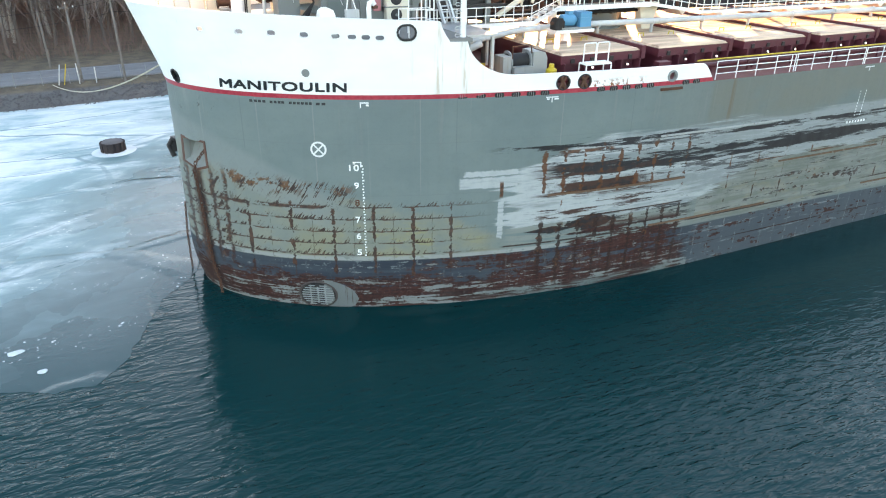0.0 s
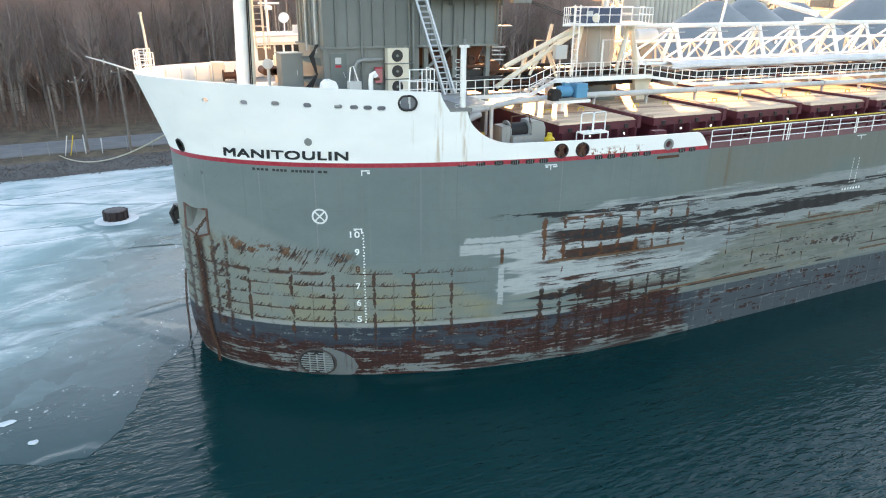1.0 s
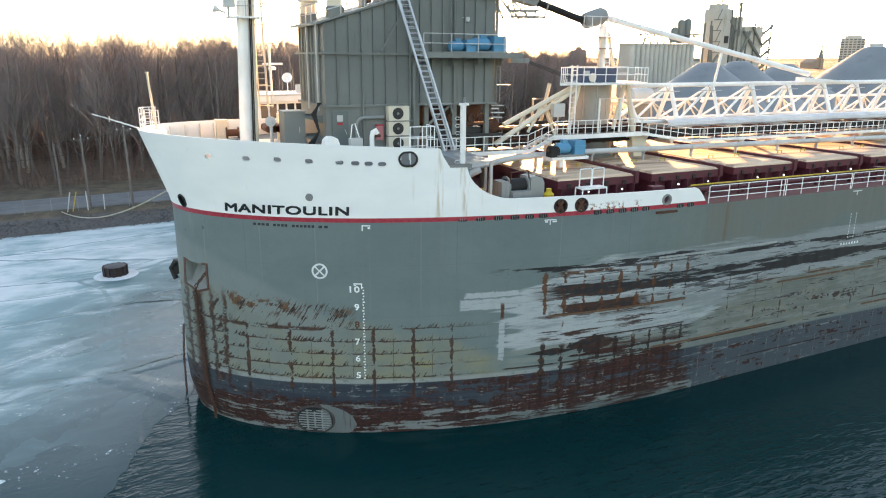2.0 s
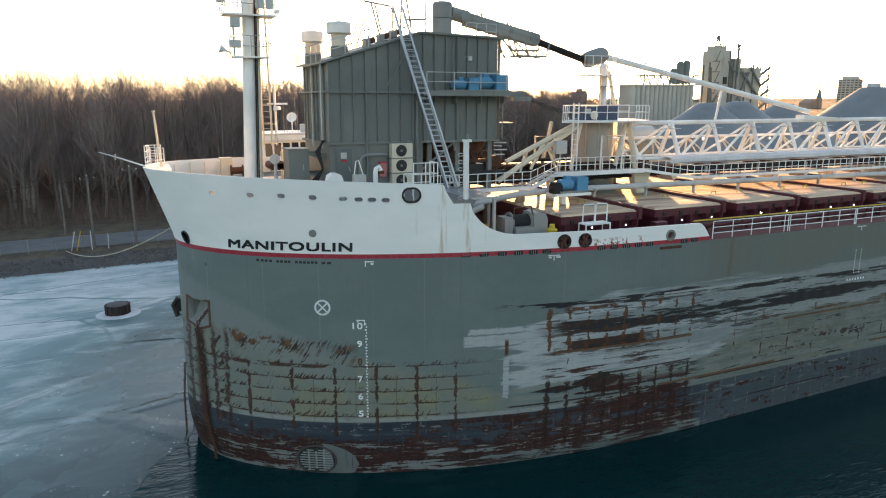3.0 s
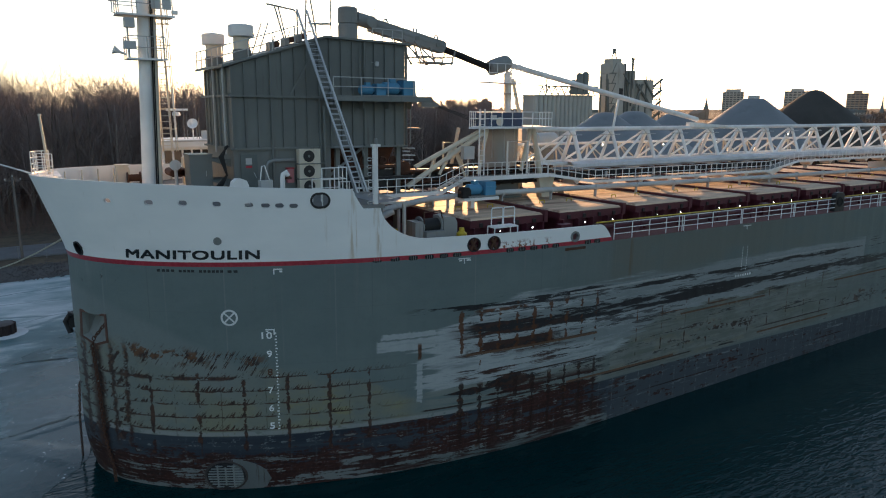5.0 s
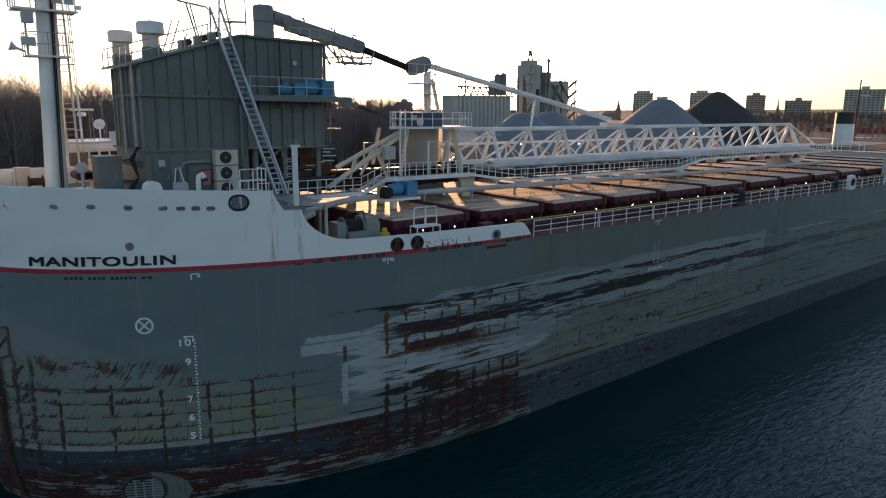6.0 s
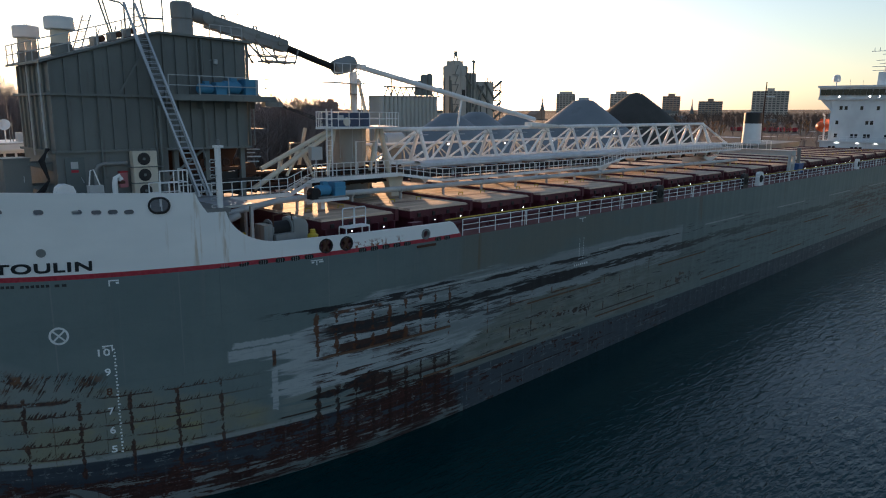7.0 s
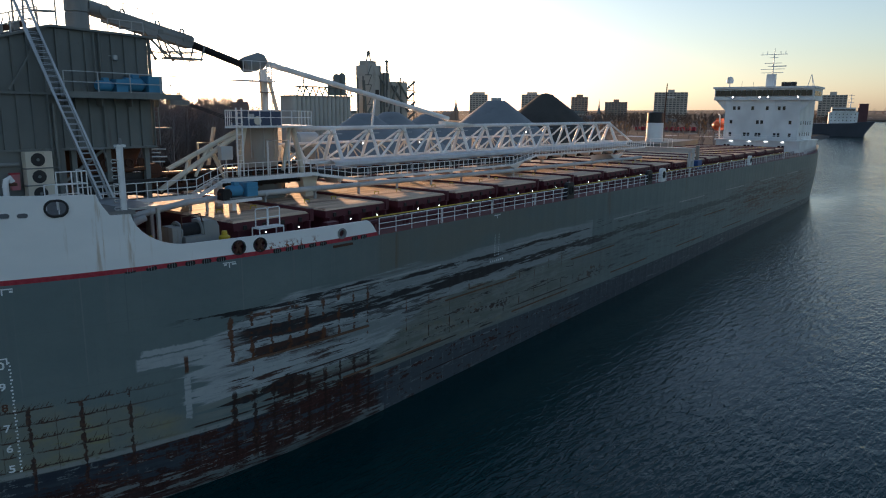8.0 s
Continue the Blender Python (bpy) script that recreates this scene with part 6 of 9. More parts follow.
railing("head_railing", [(29.4, -0.95, 22.15), (32.2, -0.95, 22.15), (32.2, 0.85, 22.15)], 1.3, WHITE, "white rail on the tower head", 0.7, (1.0, 0.5), 0.022)
ladder("tower_ladder", (27.25, -3.2, 15.8), (27.25, -3.2, 20.25), 0.42, (1, 0, 0), WHITE, "white ladder up to the tower platform", 0.32, 0.04)
ladder("tower_ladder", (31.75, -0.7, 19.1), (31.75, -0.7, 23.3), 0.4, (1, 0, 0), WHITE, "white ladder up to the tower head", 0.32, 0.03)

ma = thing("loop_conveyor", (27, 0, DECK_Z), "dark greasy conveyor machinery between house and tower", "conveyor")
part("trough", Build().box(20.5, 35.0, -1.6, 1.6, 15.05, 15.8), BLACK, ma)
part("trough_cover", Build().prism([(20.0, 15.8), (35.0, 15.8), (35.0, 16.0), (24.0, 16.1), (20.0, 16.6)], -1.4, 1.4), RUBBER, ma)
for k_ in range(15):
    x = 20.8 + 0.95 * k_
    part("idler_frame", Build().box(x - 0.06, x + 0.06, -1.9, -1.6, 15.3, 16.2), RUST if k_ % 4 else BLACK, ma)
    part("idler", Build().tube([(x, -1.95, 15.6), (x + 0.4, -1.95, 15.6)], 0.12, 8), RUST, ma)
for x in (21.6, 34.3):
    for y in (-1.4, 1.4):
        part("support", Build().box(x - 0.14, x + 0.14, y - 0.14, y + 0.14, DECK_Z, 15.35), STEEL_GREY, ma)
part("side_chute", Build().prism([(17.2, 15.2), (21.0, 15.3), (21.0, 16.4), (17.2, 16.4)], -2.2, 2.2), BLACK, ma)
for k_ in range(3):
    x = 17.6 + 1.7 * k_
    part("gear_case", Build().prism([(x, 13.2), (x + 1.7, 13.2), (x + 1.7, 14.9 + 0.25 * (k_ % 3)), (x + 1.3, 15.1 + 0.25 * (k_ % 3)), (x + 0.2, 15.0 + 0.25 * (k_ % 2)), (x, 14.7)], 4.0 + 0.3 * (k_ % 2), 6.2), (BLACK, RUST, RUBBER)[k_ % 3], ma)
part("gear_bed", Build().box(17.4, 22.8, 3.9, 6.4, DECK_Z, 13.3), BLACK, ma)
for y, z, r in ((-2.15, 15.15, 0.11), (-2.05, 15.45, 0.08), (-1.85, 16.15, 0.07), (0.4, 16.25, 0.12)):
    part("service_pipe", Build().tube([(17.0, y, z + 0.1), (22.0, y, z), (34.8, y, z - 0.04)], r, 8), RUBBER if r > 0.1 else RUST, ma)
for k_ in range(11):
    x = 21.2 + 1.25 * k_
    part("return_roller", Build().tube([(x, -1.7, 14.98), (x, 1.7, 14.98)], 0.1, 8), RUST, ma)
part("drive_drum", Build().tube([(22.0, -1.9, 16.4), (22.0, 1.9, 16.4)], 0.45, 18), RUST, ma)

# ---- grey duct from the house to the tower ----
du = thing("transfer_duct", (18.9, 0, 24.1), "grey transfer duct rising from the house roof", "duct")
part("riser", Build().lathe([(0.62, 0), (0.62, 1.25), (0.56, 1.3), (0.62, 1.35), (0.62, 2.2), (0.5, 2.3), (0, 2.32)], (18.7, -0.6, 24.05), 26), DUCT_GREY, du)
part("knuckle", Build().tube([(19.2, -0.6, 25.75), (20.4, -0.4, 25.55)], 0.42, 18), DUCT_GREY, du)
part("knuckle_cap", Build().lathe([(0.36, 0), (0.36, 0.12), (0.28, 0.16), (0, 0.16)], (20.2, -0.85, 25.55), 18, pose(0, 0, 0, 90, 0, 0)), DUCT_GREY, du)
part("duct_box", Build().bar((20.5, -0.1, 25.45), (26.0, 0, 24.35), 0.75, 0.75), DUCT_GREY, du)
part("duct_top", Build().tube([(20.5, -0.1, 25.55), (26.1, 0, 24.42)], 0.40, 16), DUCT_GREY, du)
for t in (0.2, 0.6, 0.9):
    p = Vector((20.5, -0.4, 25.5)).lerp(Vector((26.0, -0.4, 24.4)), t)
    part("lifting_lug", Build().tube([p + Vector((-0.15, 0.3, 0.35)), p + Vector((-0.1, 0.3, 0.62)), p + Vector((0.1, 0.3, 0.62)), p + Vector((0.15, 0.3, 0.35))], 0.05, 6), DUCT_GREY, du)
    part("duct_hatch", Build().box(p.x - 0.15, p.x + 0.15, p.y - 0.06, p.y + 0.02, p.z - 0.15, p.z + 0.12), STEEL_GREY, du)
railing("duct_handrail", [(20.6, -0.3, 25.92), (23.4, -0.3, 25.36), (26.0, -0.3, 24.84)], 0.5, DUCT_GREY, "thin wire handrail along the top of the duct", 1.1, (1.0,), 0.02)
hose = Build()
a_, b_ = Vector((26.0, 0, 24.32)), Vector((30.2, 0, 23.15))
for i in range(46):
    p, q = a_.lerp(b_, i / 46), a_.lerp(b_, (i + 0.62) / 46)
    hose.tube([p, q], 0.24, 10)
hose.tube([a_, b_], 0.20, 10)
part("ribbed_hose", hose, RUBBER, du, "black ribbed rubber hose")
ba = thing("duct_basket", (25.0, -0.2, 23.0), "grey work basket hung under the duct", "basket")
part("basket_floor", Build().box(24.3, 26.5, -0.7, 0.6, 23.25, 23.36), DUCT_GREY, ba)
for x in (23.9, 25.1, 26.3):
    for y in (-0.7, 0.6):
        part("basket_bar", Build().tube([(x, y, 23.15), (x + (0.35 if x > 26 else -0.5), y, 24.15 if x > 26 else 24.3)], 0.055, 6), DUCT_GREY, ba)
for y in (-0.7, 0.6):
    part("basket_bar", Build().tube([(23.7, y, 23.65), (26.5, y, 23.7)], 0.05, 6), DUCT_GREY, ba)
    part("basket_bar", Build().tube([(22.6, y, 24.7), (24.0, y, 23.2)], 0.055, 6), DUCT_GREY, ba)
    part("basket_bar", Build().tube([(23.4, y, 24.6), (25.2, y, 23.2)], 0.055, 6), DUCT_GREY, ba)
railing("duct_railing", [(19.9, -1.6, 24.15), (22.0, -1.6, 24.12)], 0.95, PALE_GREY, "thin rail on the roof edge beside the duct", 0.7, (1.0, 0.5), 0.028)
cb = thing("boom_wires", (22.5, -2.5, 20.9), "dark hoist wires from the house to the tower", "cable")
part("sheave_block", Build().box(22.6, 23.9, -3.0, -2.6, 20.35, 20.65), DUCT_GREY, cb)
part("wire_rod", Build().tube([(21.5, -2.9, 21.5), (22.8, -2.85, 20.7)], 0.07, 8), DUCT_GREY, cb)
for k_ in range(3):
    part("wire", Build().tube([(23.7, -2.85, 20.55 - 0.06 * k_), (28.3, -1.2, 19.5 - 0.12 * k_)], 0.03, 6), BLACK, cb)

# ---- the lattice unloading boom ----
bm_ = thing("unloading_boom", (60, 0, 15), "white lattice unloading boom lying along the hatches", "boom")
TX = [38.4 + 4.29 * i for i in range(13)]
TZ, BZ, BY = 18.75, 16.15, 1.1
part("top_chord", Build().tube([(33.8, 0, TZ), (89.9, 0, TZ + 0.25)], 0.17, 12), WHITE, bm_)
for y in (-BY, BY):
    part("bottom_chord", Build().tube([(34.0, y, BZ), (95.2, y, BZ + 0.25)], 0.14, 10), WHITE, bm_)
    part("end_brace", Build().tube([(89.8, 0, TZ + 0.25), (95.0, y, BZ + 0.25)], 0.14, 10), WHITE, bm_)
    part("head_brace", Build().tube([(34.0, 0, TZ), (34.6, y, BZ)], 0.15, 10), WHITE, bm_)
for i, x in enumerate(TX):
    zt = TZ + 0.2 * (x - 33.8) / 49
    for y in (-BY, BY):
        part("leg", Build().tube([(x, 0, zt), (x, y, BZ)], 0.14 if i % 2 else 0.17, 10), WHITE, bm_)
        part("diagonal", Build().tube([(x, 0, zt), (x - 4.29, y, BZ)], 0.10, 8), WHITE, bm_)
    part("cross_tie", Build().tube([(x, -BY, BZ), (x, BY, BZ)], 0.09, 8), WHITE, bm_)
    part("lamp_bracket", Build().tube([(x - 1.6, -0.45, zt - 0.45), (x + 0.6, -0.45, zt - 0.45)], 0.035, 6), PALE_GREY, bm_)
    part("lamp_bracket", Build().tube([(x - 0.5, -0.45, zt - 0.45), (x - 0.5, 0, zt)], 0.03, 6), PALE_GREY, bm_)
cover = Build()
ys = [(-1.72, 15.78), (-1.92, 15.92), (-1.90, 16.16), (-1.68, 16.34), (-1.35, 16.36), (-1.15, 16.2)]
rr_ = random.Random(8)
xs = [36.8 + 0.8 * i for i in range(70)]
for x in xs:
    j = rr_.uniform(-0.03, 0.03)
    cover.v += [(x, y + j, z + rr_.uniform(-0.035, 0.035)) for y, z in ys]
for i in range(len(xs) - 1):
    for k_ in range(len(ys) - 1):
        a = i * len(ys) + k_
        cover.f.append((a, a + len(ys), a + len(ys) + 1, a + 1))
part("belt_wrap", cover, painted("wrap_white", (0.62, 0.62, 0.63), (0.25, 0.2, 0.18), 0.35, 0.5, 1.5), bm_, "crumpled white sheeting over the belt")
for k_ in range(30):
    x = 35 + k_ * 1.85
    part("roller_frame", Build().box(x - 0.04, x + 0.04, -1.9, 1.3, 15.05, 15.5), RUST if k_ % 3 else PALE_GREY, bm_)
part("belt", Build().box(34.5, 90, -1.6, 1.3, 15.22, 15.3), RUBBER, bm_, "black conveyor belt")
part("belt_skirt", Build().box(34.5, 90, -1.68, -1.62, 15.0, 15.62), RUBBER, bm_, "black rubber skirt along the belt")


def walk_z(x):
    if x < 38:
        return 14.95 + 0.75 * min(1.0, (38 - x) / 5.0)
    return 14.95 + 0.75 * min(1.0, max(0.0, (x - 60.5) / 4.5))


for a, b in ((33.2, 38), (38, 49), (49, 60.5), (60.5, 65), (65, 80), (80, 95.0)):
    part("walkway", Build().bar((a, -2.7, walk_z(a) - 0.06), (b, -2.7, walk_z(b) - 0.06), 1.0, 0.06), STEEL_GREY, bm_, "dark steel grating")
    part("walkway_edge", Build().bar((a, -3.22, walk_z(a) - 0.06), (b, -3.22, walk_z(b) - 0.06), 0.05, 0.2), WHITE, bm_)
for k_ in range(16):
    x = 36 + 3.5 * k_
    part("walkway_bracket", Build().prism([(x, walk_z(x) - 0.1), (x + 1.0, walk_z(x) - 0.1), (x + 0.5, walk_z(x) - 0.55)][::-1], -2.8, -1.2), WHITE, bm_)
railing("boom_railing", [(x, -3.18, walk_z(x)) for x in (33.2, 38, 49, 60.5, 65, 80, 95.0)], 0.82, WHITE, "white railing along the boom walkway", 0.72, (1.0, 0.5), 0.028)
st = thing("boom_stay", (43, 0, 18.8), "white stay tube from the tower head down to the boom", "stay")
part("stay_tube", Build().tube([(31.6, 0, 23.5), (53.5, 0, 19.55)], 0.21, 14), WHITE, st)
part("stay_shoe", Build().prism([(52.6, 19.3), (57.8, 18.98), (57.4, 18.86), (52.6, 18.9)][::-1], -0.45, 0.45), WHITE, st)
part("stay_strut", Build().tube([(43.35, 0, 21.3), (42.9, 0, 18.9)], 0.1, 10), WHITE, st)
gl = thing("far_gallery", (60, 4, 14.6), "cream lattice gallery beyond the boom", "gallery")
part("gallery_top", Build().tube([(34, 3.6, 17.42), (80, 3.6, 17.5)], 0.12, 8), WHITE, gl)
for y in (2.9, 4.3):
    part("gallery_rail", Build().tube([(34, y, 15.6), (80, y, 15.6)], 0.1, 8), CREAM, gl)
for k_ in range(12):
    x = 36 + 3.8 * k_
    for y in (2.9, 4.3):
        part("gallery_leg", Build().tube([(x, 3.6, 17.42), (x + (0.9 if k_ % 2 else -0.9), y, 15.6)], 0.08, 8), CREAM, gl)
        part("gallery_leg", Build().tube([(x, 3.6, 17.42), (x + 2.2, y, 15.6)], 0.06, 6), CREAM, gl)
for x in (36, 50, 64, 78):
    part("gallery_support", Build().box(x - 0.12, x + 0.12, 3.4, 3.8, 13.95, 15.6), CREAM, gl)
for x in (62.0, 88.0):
    br = thing("boom_rest", (x, -1.5, 13.92), "white bracket that carries the boom on a hatch", "support")
    part("rest_plate", Build().prism([(x - 2.2, 14.85), (x + 2.2, 14.85), (x + 0.5, 14.3), (x + 0.35, 13.95), (x - 0.35, 13.95), (x - 0.5, 14.3)][::-1], -2.2, -1.6), WHITE, br)
    part("rest_post", Build().box(x - 0.3, x + 0.3, -1.5, 1.5, 13.95, 15.1), WHITE, br)
# tank glimpsed through the lattice
tk = thing("pale_tank", (40.2, 5.5, 14.6), "pale blue-grey tank beyond the tower", "tank")
part("tank_shell", Build().tube([(39.2, 5.6, 17.6), (41.3, 5.6, 17.6)], 0.72, 18), painted("tank_blue", (0.42, 0.50, 0.54), (0.2, 0.18, 0.16), 0.3), tk)
part("tank_saddle", Build().box(39.6, 40.9, 5.0, 6.2, 13.9, 17.0), STEEL_GREY, tk)
# catwalks by the tower
ct = thing("tower_catwalk", (30, -3, 15.6), "white catwalk with stairs below the slewing tower", "catwalk")
part("upper_floor", Build().box(25.7, 33.2, -3.3, -1.9, 15.6, 15.68), STEEL_GREY, ct, "dark steel grating")
part("upper_girder", Build().box(25.7, 33.2, -3.34, -3.3, 15.45, 15.75), WHITE, ct)
part("lower_floor", Build().box(16.6, 23.9, -3.4, -2.4, 14.82, 14.9), STEEL_GREY, ct, "dark steel grating")
part("lower_girder", Build().box(16.6, 23.9, -3.44, -3.4, 14.7, 14.95), WHITE, ct)
part("stair_string", Build().bar((23.8, -3.4, 14.75), (25.9, -3.3, 15.65), 0.05, 0.25), WHITE, ct)
part("stair_string", Build().bar((23.8, -2.5, 14.75), (25.9, -2.4, 15.65), 0.05, 0.25), WHITE, ct)
for k_ in range(6):
    t = (k_ + 0.5) / 6
    part("tread", Build().box(23.8 + 2.1 * t - 0.13, 23.8 + 2.1 * t + 0.13, -3.38, -2.45, 14.75 + 0.9 * t, 14.79 + 0.9 * t), PALE_GREY, ct)
for x in (18.0, 21.0, 23.6):
    part("support", Build().tube([(x, -2.9, DECK_Z), (x, -2.9, 14.85)], 0.09, 8), PALE_GREY, ct)
railing("catwalk_railing", [(16.7, -3.38, 14.92), (23.8, -3.38, 14.92), (25.9, -3.32, 15.7), (33.2, -3.25, 15.7)], 0.95, WHITE, "white railing along the tower catwalk", 0.62, (1.0, 0.5), 0.028)
pe = thing("cargo_pipe", (20, -4, 13.5), "pale pipe running aft beside the hatches", "pipe")
part("pipe_run", Build().tube([(16.9, -4.6, 13.75), (19.2, -4.2, 14.12), (22.5, -4.0, 14.55), (26.3, -4.0, 14.68), (41.5, -4.0, 14.56), (60, -4.0, 14.42), (92, -4.0, 14.38)], 0.19, 10), PALE_GREY, pe)
part("branch_pipe", Build().tube([(16.6, -4.8, 13.0), (19.5, -4.9, 14.1)], 0.22, 10), PALE_GREY, pe)
for k_ in range(16):
    x = 24.0 + 4.4 * k_
    part("collar", Build().tube([(x, -4.0, 14.6 - 0.003 * (x - 24)), (x + 0.12, -4.0, 14.6 - 0.003 * (x - 24))], 0.23, 12), PALE_GREY, pe)
    part("pipe_stand", Build().box(x, x + 0.1, -4.1, -3.9, 13.9, 14.5), PALE_GREY, pe)
motor("boom_motor", 25.9, -4.9, 14.62, 1.2, BLUE, "bright blue boom drive motor on a white bracket")
gx_ = thing("reduction_gear", (25.6, -5.2, 14.6), "dark greasy reduction gear between the blue motors", "gearbox")
part("gear_case", Build().prism([(24.35, 14.62), (25.0, 14.62), (25.0, 15.1), (24.85, 15.3), (24.5, 15.3), (24.35, 15.1)], -5.3, -4.7), RUBBER, gx_)
part("shaft", Build().tube([(24.2, -5.0, 15.0), (25.2, -5.0, 15.0)], 0.1, 10), RUST, gx_)
mb = thing("motor_bracket", (25.7, -4.9, 14.3), "white bracket under the boom motor", "bracket")
part("bracket_plate", Build().box(24.4, 27.2, -5.35, -4.3, 14.42, 14.6), WHITE, mb)
part("bracket_leg", Build().box(25.2, 25.5, -5.0, -4.6, 13.9, 14.42), WHITE, mb)

# ---- hatches and deck gear ----


def hatch_top():
    k = Mat("hatch_top", 0.45)
    streak_ = k.noise((0.09, 0.7, 1), 5, 0.65, 2.0)
    band = k.noise((0.16, 2.6, 1), 5, 0.62, 6.0)
    fine = k.noise(5.0, 5, 0.65, 4.0)
    # dusty tan, lightened and warmed to carry the low sun's gold in the colour
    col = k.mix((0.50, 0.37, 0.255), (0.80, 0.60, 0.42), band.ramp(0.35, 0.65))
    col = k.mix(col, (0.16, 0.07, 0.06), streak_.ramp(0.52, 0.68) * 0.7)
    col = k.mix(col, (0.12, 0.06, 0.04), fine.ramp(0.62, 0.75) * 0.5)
    k.b.inputs["Specular IOR Level"].default_value = 0.3
    k.base(col).rough(band * 0.25 + 0.62).bump(fine * 0.2 + band * 0.5, 0.012)
    return k.m


HATCHTOP = hatch_top()
BULB = Mat("lamp_glow")
BULB.base((0.9, 0.9, 0.85))
BULB.b.inputs["Emission Color"].default_value, BULB.b.inputs["Emission Strength"].default_value = (1.0, 0.9, 0.75, 1), 6.0
HX, HL, PITCH, HW, HT = 22.6, 5.55, 6.94, 8.75, 13.9
first = thing("hatch_cover", (HX, 0, DECK_Z), "maroon steel hatch cover with a dusty worn top tinted sunlit gold", "hatch cover", "cargo hatch covers")
part("coaming", Build().box(HX + 0.25, HX + HL - 0.25, -HW + 0.3, HW - 0.3, DECK_Z, 13.35), MAROON, first)
cp = Build().box(HX, HX + HL, -HW, HW, 13.3, 13.78)
part("cover_skirt", cp, MAROON, first)
tp = Build()
o = [(HX + 0.02, -HW + 0.02), (HX + HL - 0.02, -HW + 0.02), (HX + HL - 0.02, HW - 0.02), (HX + 0.02, HW - 0.02)]
tp.add([(x, y, 13.78) for x, y in o] + [(HX + HL * 0.5 + (x - HX - HL * 0.5) * 0.96, y * 0.985, HT) for x, y in o], [(0, 1, 5, 4), (1, 2, 6, 5), (2, 3, 7, 6), (3, 0, 4, 7), (4, 5, 6, 7)])
part("cover_top", tp, HATCHTOP, first, "dusty worn top plate, its tan warmed with painted low sunlight", smooth=False)
for k_ in range(5):
    x = HX + 0.15 + k_ * (HL - 0.3) / 4
    part("skirt_stay", Build().prism([(x - 0.05, DECK_Z), (x + 0.05, DECK_Z), (x + 0.05, 13.35), (x - 0.05, 13.35)][::-1], -HW - 0.25, -HW + 0.3), MAROON, first)
part("edge_beam", Build().box(HX + HL + 0.02, HX + HL + 0.3, -HW - 0.1, HW, 13.3, 14.06), MAROON, first)
for k_ in range(4):
    x = HX + 0.75 + k_ * (HL - 1.5) / 3
    part("cleat", Build().box(x - 0.12, x + 0.12, -HW - 0.08, -HW, 13.35, 13.6), BLACK, first)
for x in (HX + 1.5, HX + 4.0):
    part("lifting_ring", Build().tube([(x - 0.22, -5.2, HT), (x - 0.2, -5.2, HT + 0.2), (x + 0.2, -5.2, HT + 0.2), (x + 0.22, -5.2, HT)], 0.035, 6), YELLOW, first)
    dl = part("deck_light", Build().lathe([(0.09, 0), (0.12, 0.04), (0.10, 0.10)], (x + 0.6, -HW - 0.02, 13.05), 10, pose(0, 0, 0, 90, 0, 0)), BLACK, first)
    part("bulb", Build().lathe([(0.0, 0.11), (0.035, 0.12), (0.04, 0.14), (0.015, 0.16), (0, 0.16)], (x + 0.6, -HW - 0.02, 13.05), 10, pose(0, 0, 0, 90, 0, 0)), BULB.m, dl, "lit white bulb")
for i in range(1, 19):
    copy_thing(first, SHIP @ Matrix.Translation((HX + PITCH * i, 0, DECK_Z)))

rp = thing("deck_pipe", (80, -9.8, DECK_Z), "maroon pipe along the side deck", "pipe")
part("pipe_run", Build().tube([(21.5, -9.75, 12.75), (158, -9.75, 12.95)], 0.17, 10), MAROON, rp)
for k_ in range(40):
    x = 22.5 + 3.47 * k_
    part("pipe_stand", Build().box(x - 0.06, x + 0.06, -9.85, -9.65, DECK_Z, 12.7), MAROON, rp)
for k_ in range(6):
    x = 28.6 + PITCH * 3 * k_
    part("valve_chest", Build().box(x, x + 0.9, -10.0, -9.5, DECK_Z, 13.25), MAROON, rp)
yp = thing("yellow_pipe", (90, -10.6, DECK_Z), "thin yellow pipe along the side deck", "pipe")
part("pipe_run", Build().tube([(31.0, -10.55, 13.28), (150, -10.55, 13.28)], 0.045, 8), YELLOW, yp)
part("cable_tray", Build().box(31.0, 150, -10.5, -10.3, 13.12, 13.2), RUST, yp)
for k_ in range(30):
    x = 31.2 + 4 * k_
    part("tray_post", Build().box(x - 0.04, x + 0.04, -10.5, -10.42, DECK_Z, 13.14), MAROON, yp)
for k_ in range(10):
    a = 31.4 + 12.9 * k_
    rl = railing("side_railing", [(a, -11.72, DECK_Z), (a + 12.75, -11.72, DECK_Z)], 1.05, WHITE, "white railing along the ship's side", 1.6, (1.0, 0.66, 0.33), 0.026, "side railings")
    for f in (6.3,):
        me = [c for c in rl.children if c.name.startswith("post")][0].data
        again("post", me, rl, (a + f + 0.25, -11.72, DECK_Z))
        again("post", me, rl, (a + f - 0.25, -11.72, DECK_Z))
for k_, x in ((0, 57.1), (0, 76.1), (1, 80.3), (1, 118.0)):
    fd = thing("side_fairlead", (x, -11.6, DECK_Z), "white framed roller fairlead at the deck edge", "fairlead", "side fairleads")
    part("frame", Build().prism([(x - 0.7, DECK_Z), (x + 0.7, DECK_Z), (x + 0.6, 13.7), (x + 0.4, 13.9), (x - 0.4, 13.9), (x - 0.6, 13.7)], -11.75, -11.35), WHITE if k_ % 2 else BLACK, fd)
    part("eye", Build().lathe([(0.42, 0), (0.42, 0.05), (0.3, 0.07), (0.28, 0.01), (0, 0.01)], (x, -11.75, 13.15), 18, pose(0, 0, 0, 90, 0, 0)), RUBBER, fd)
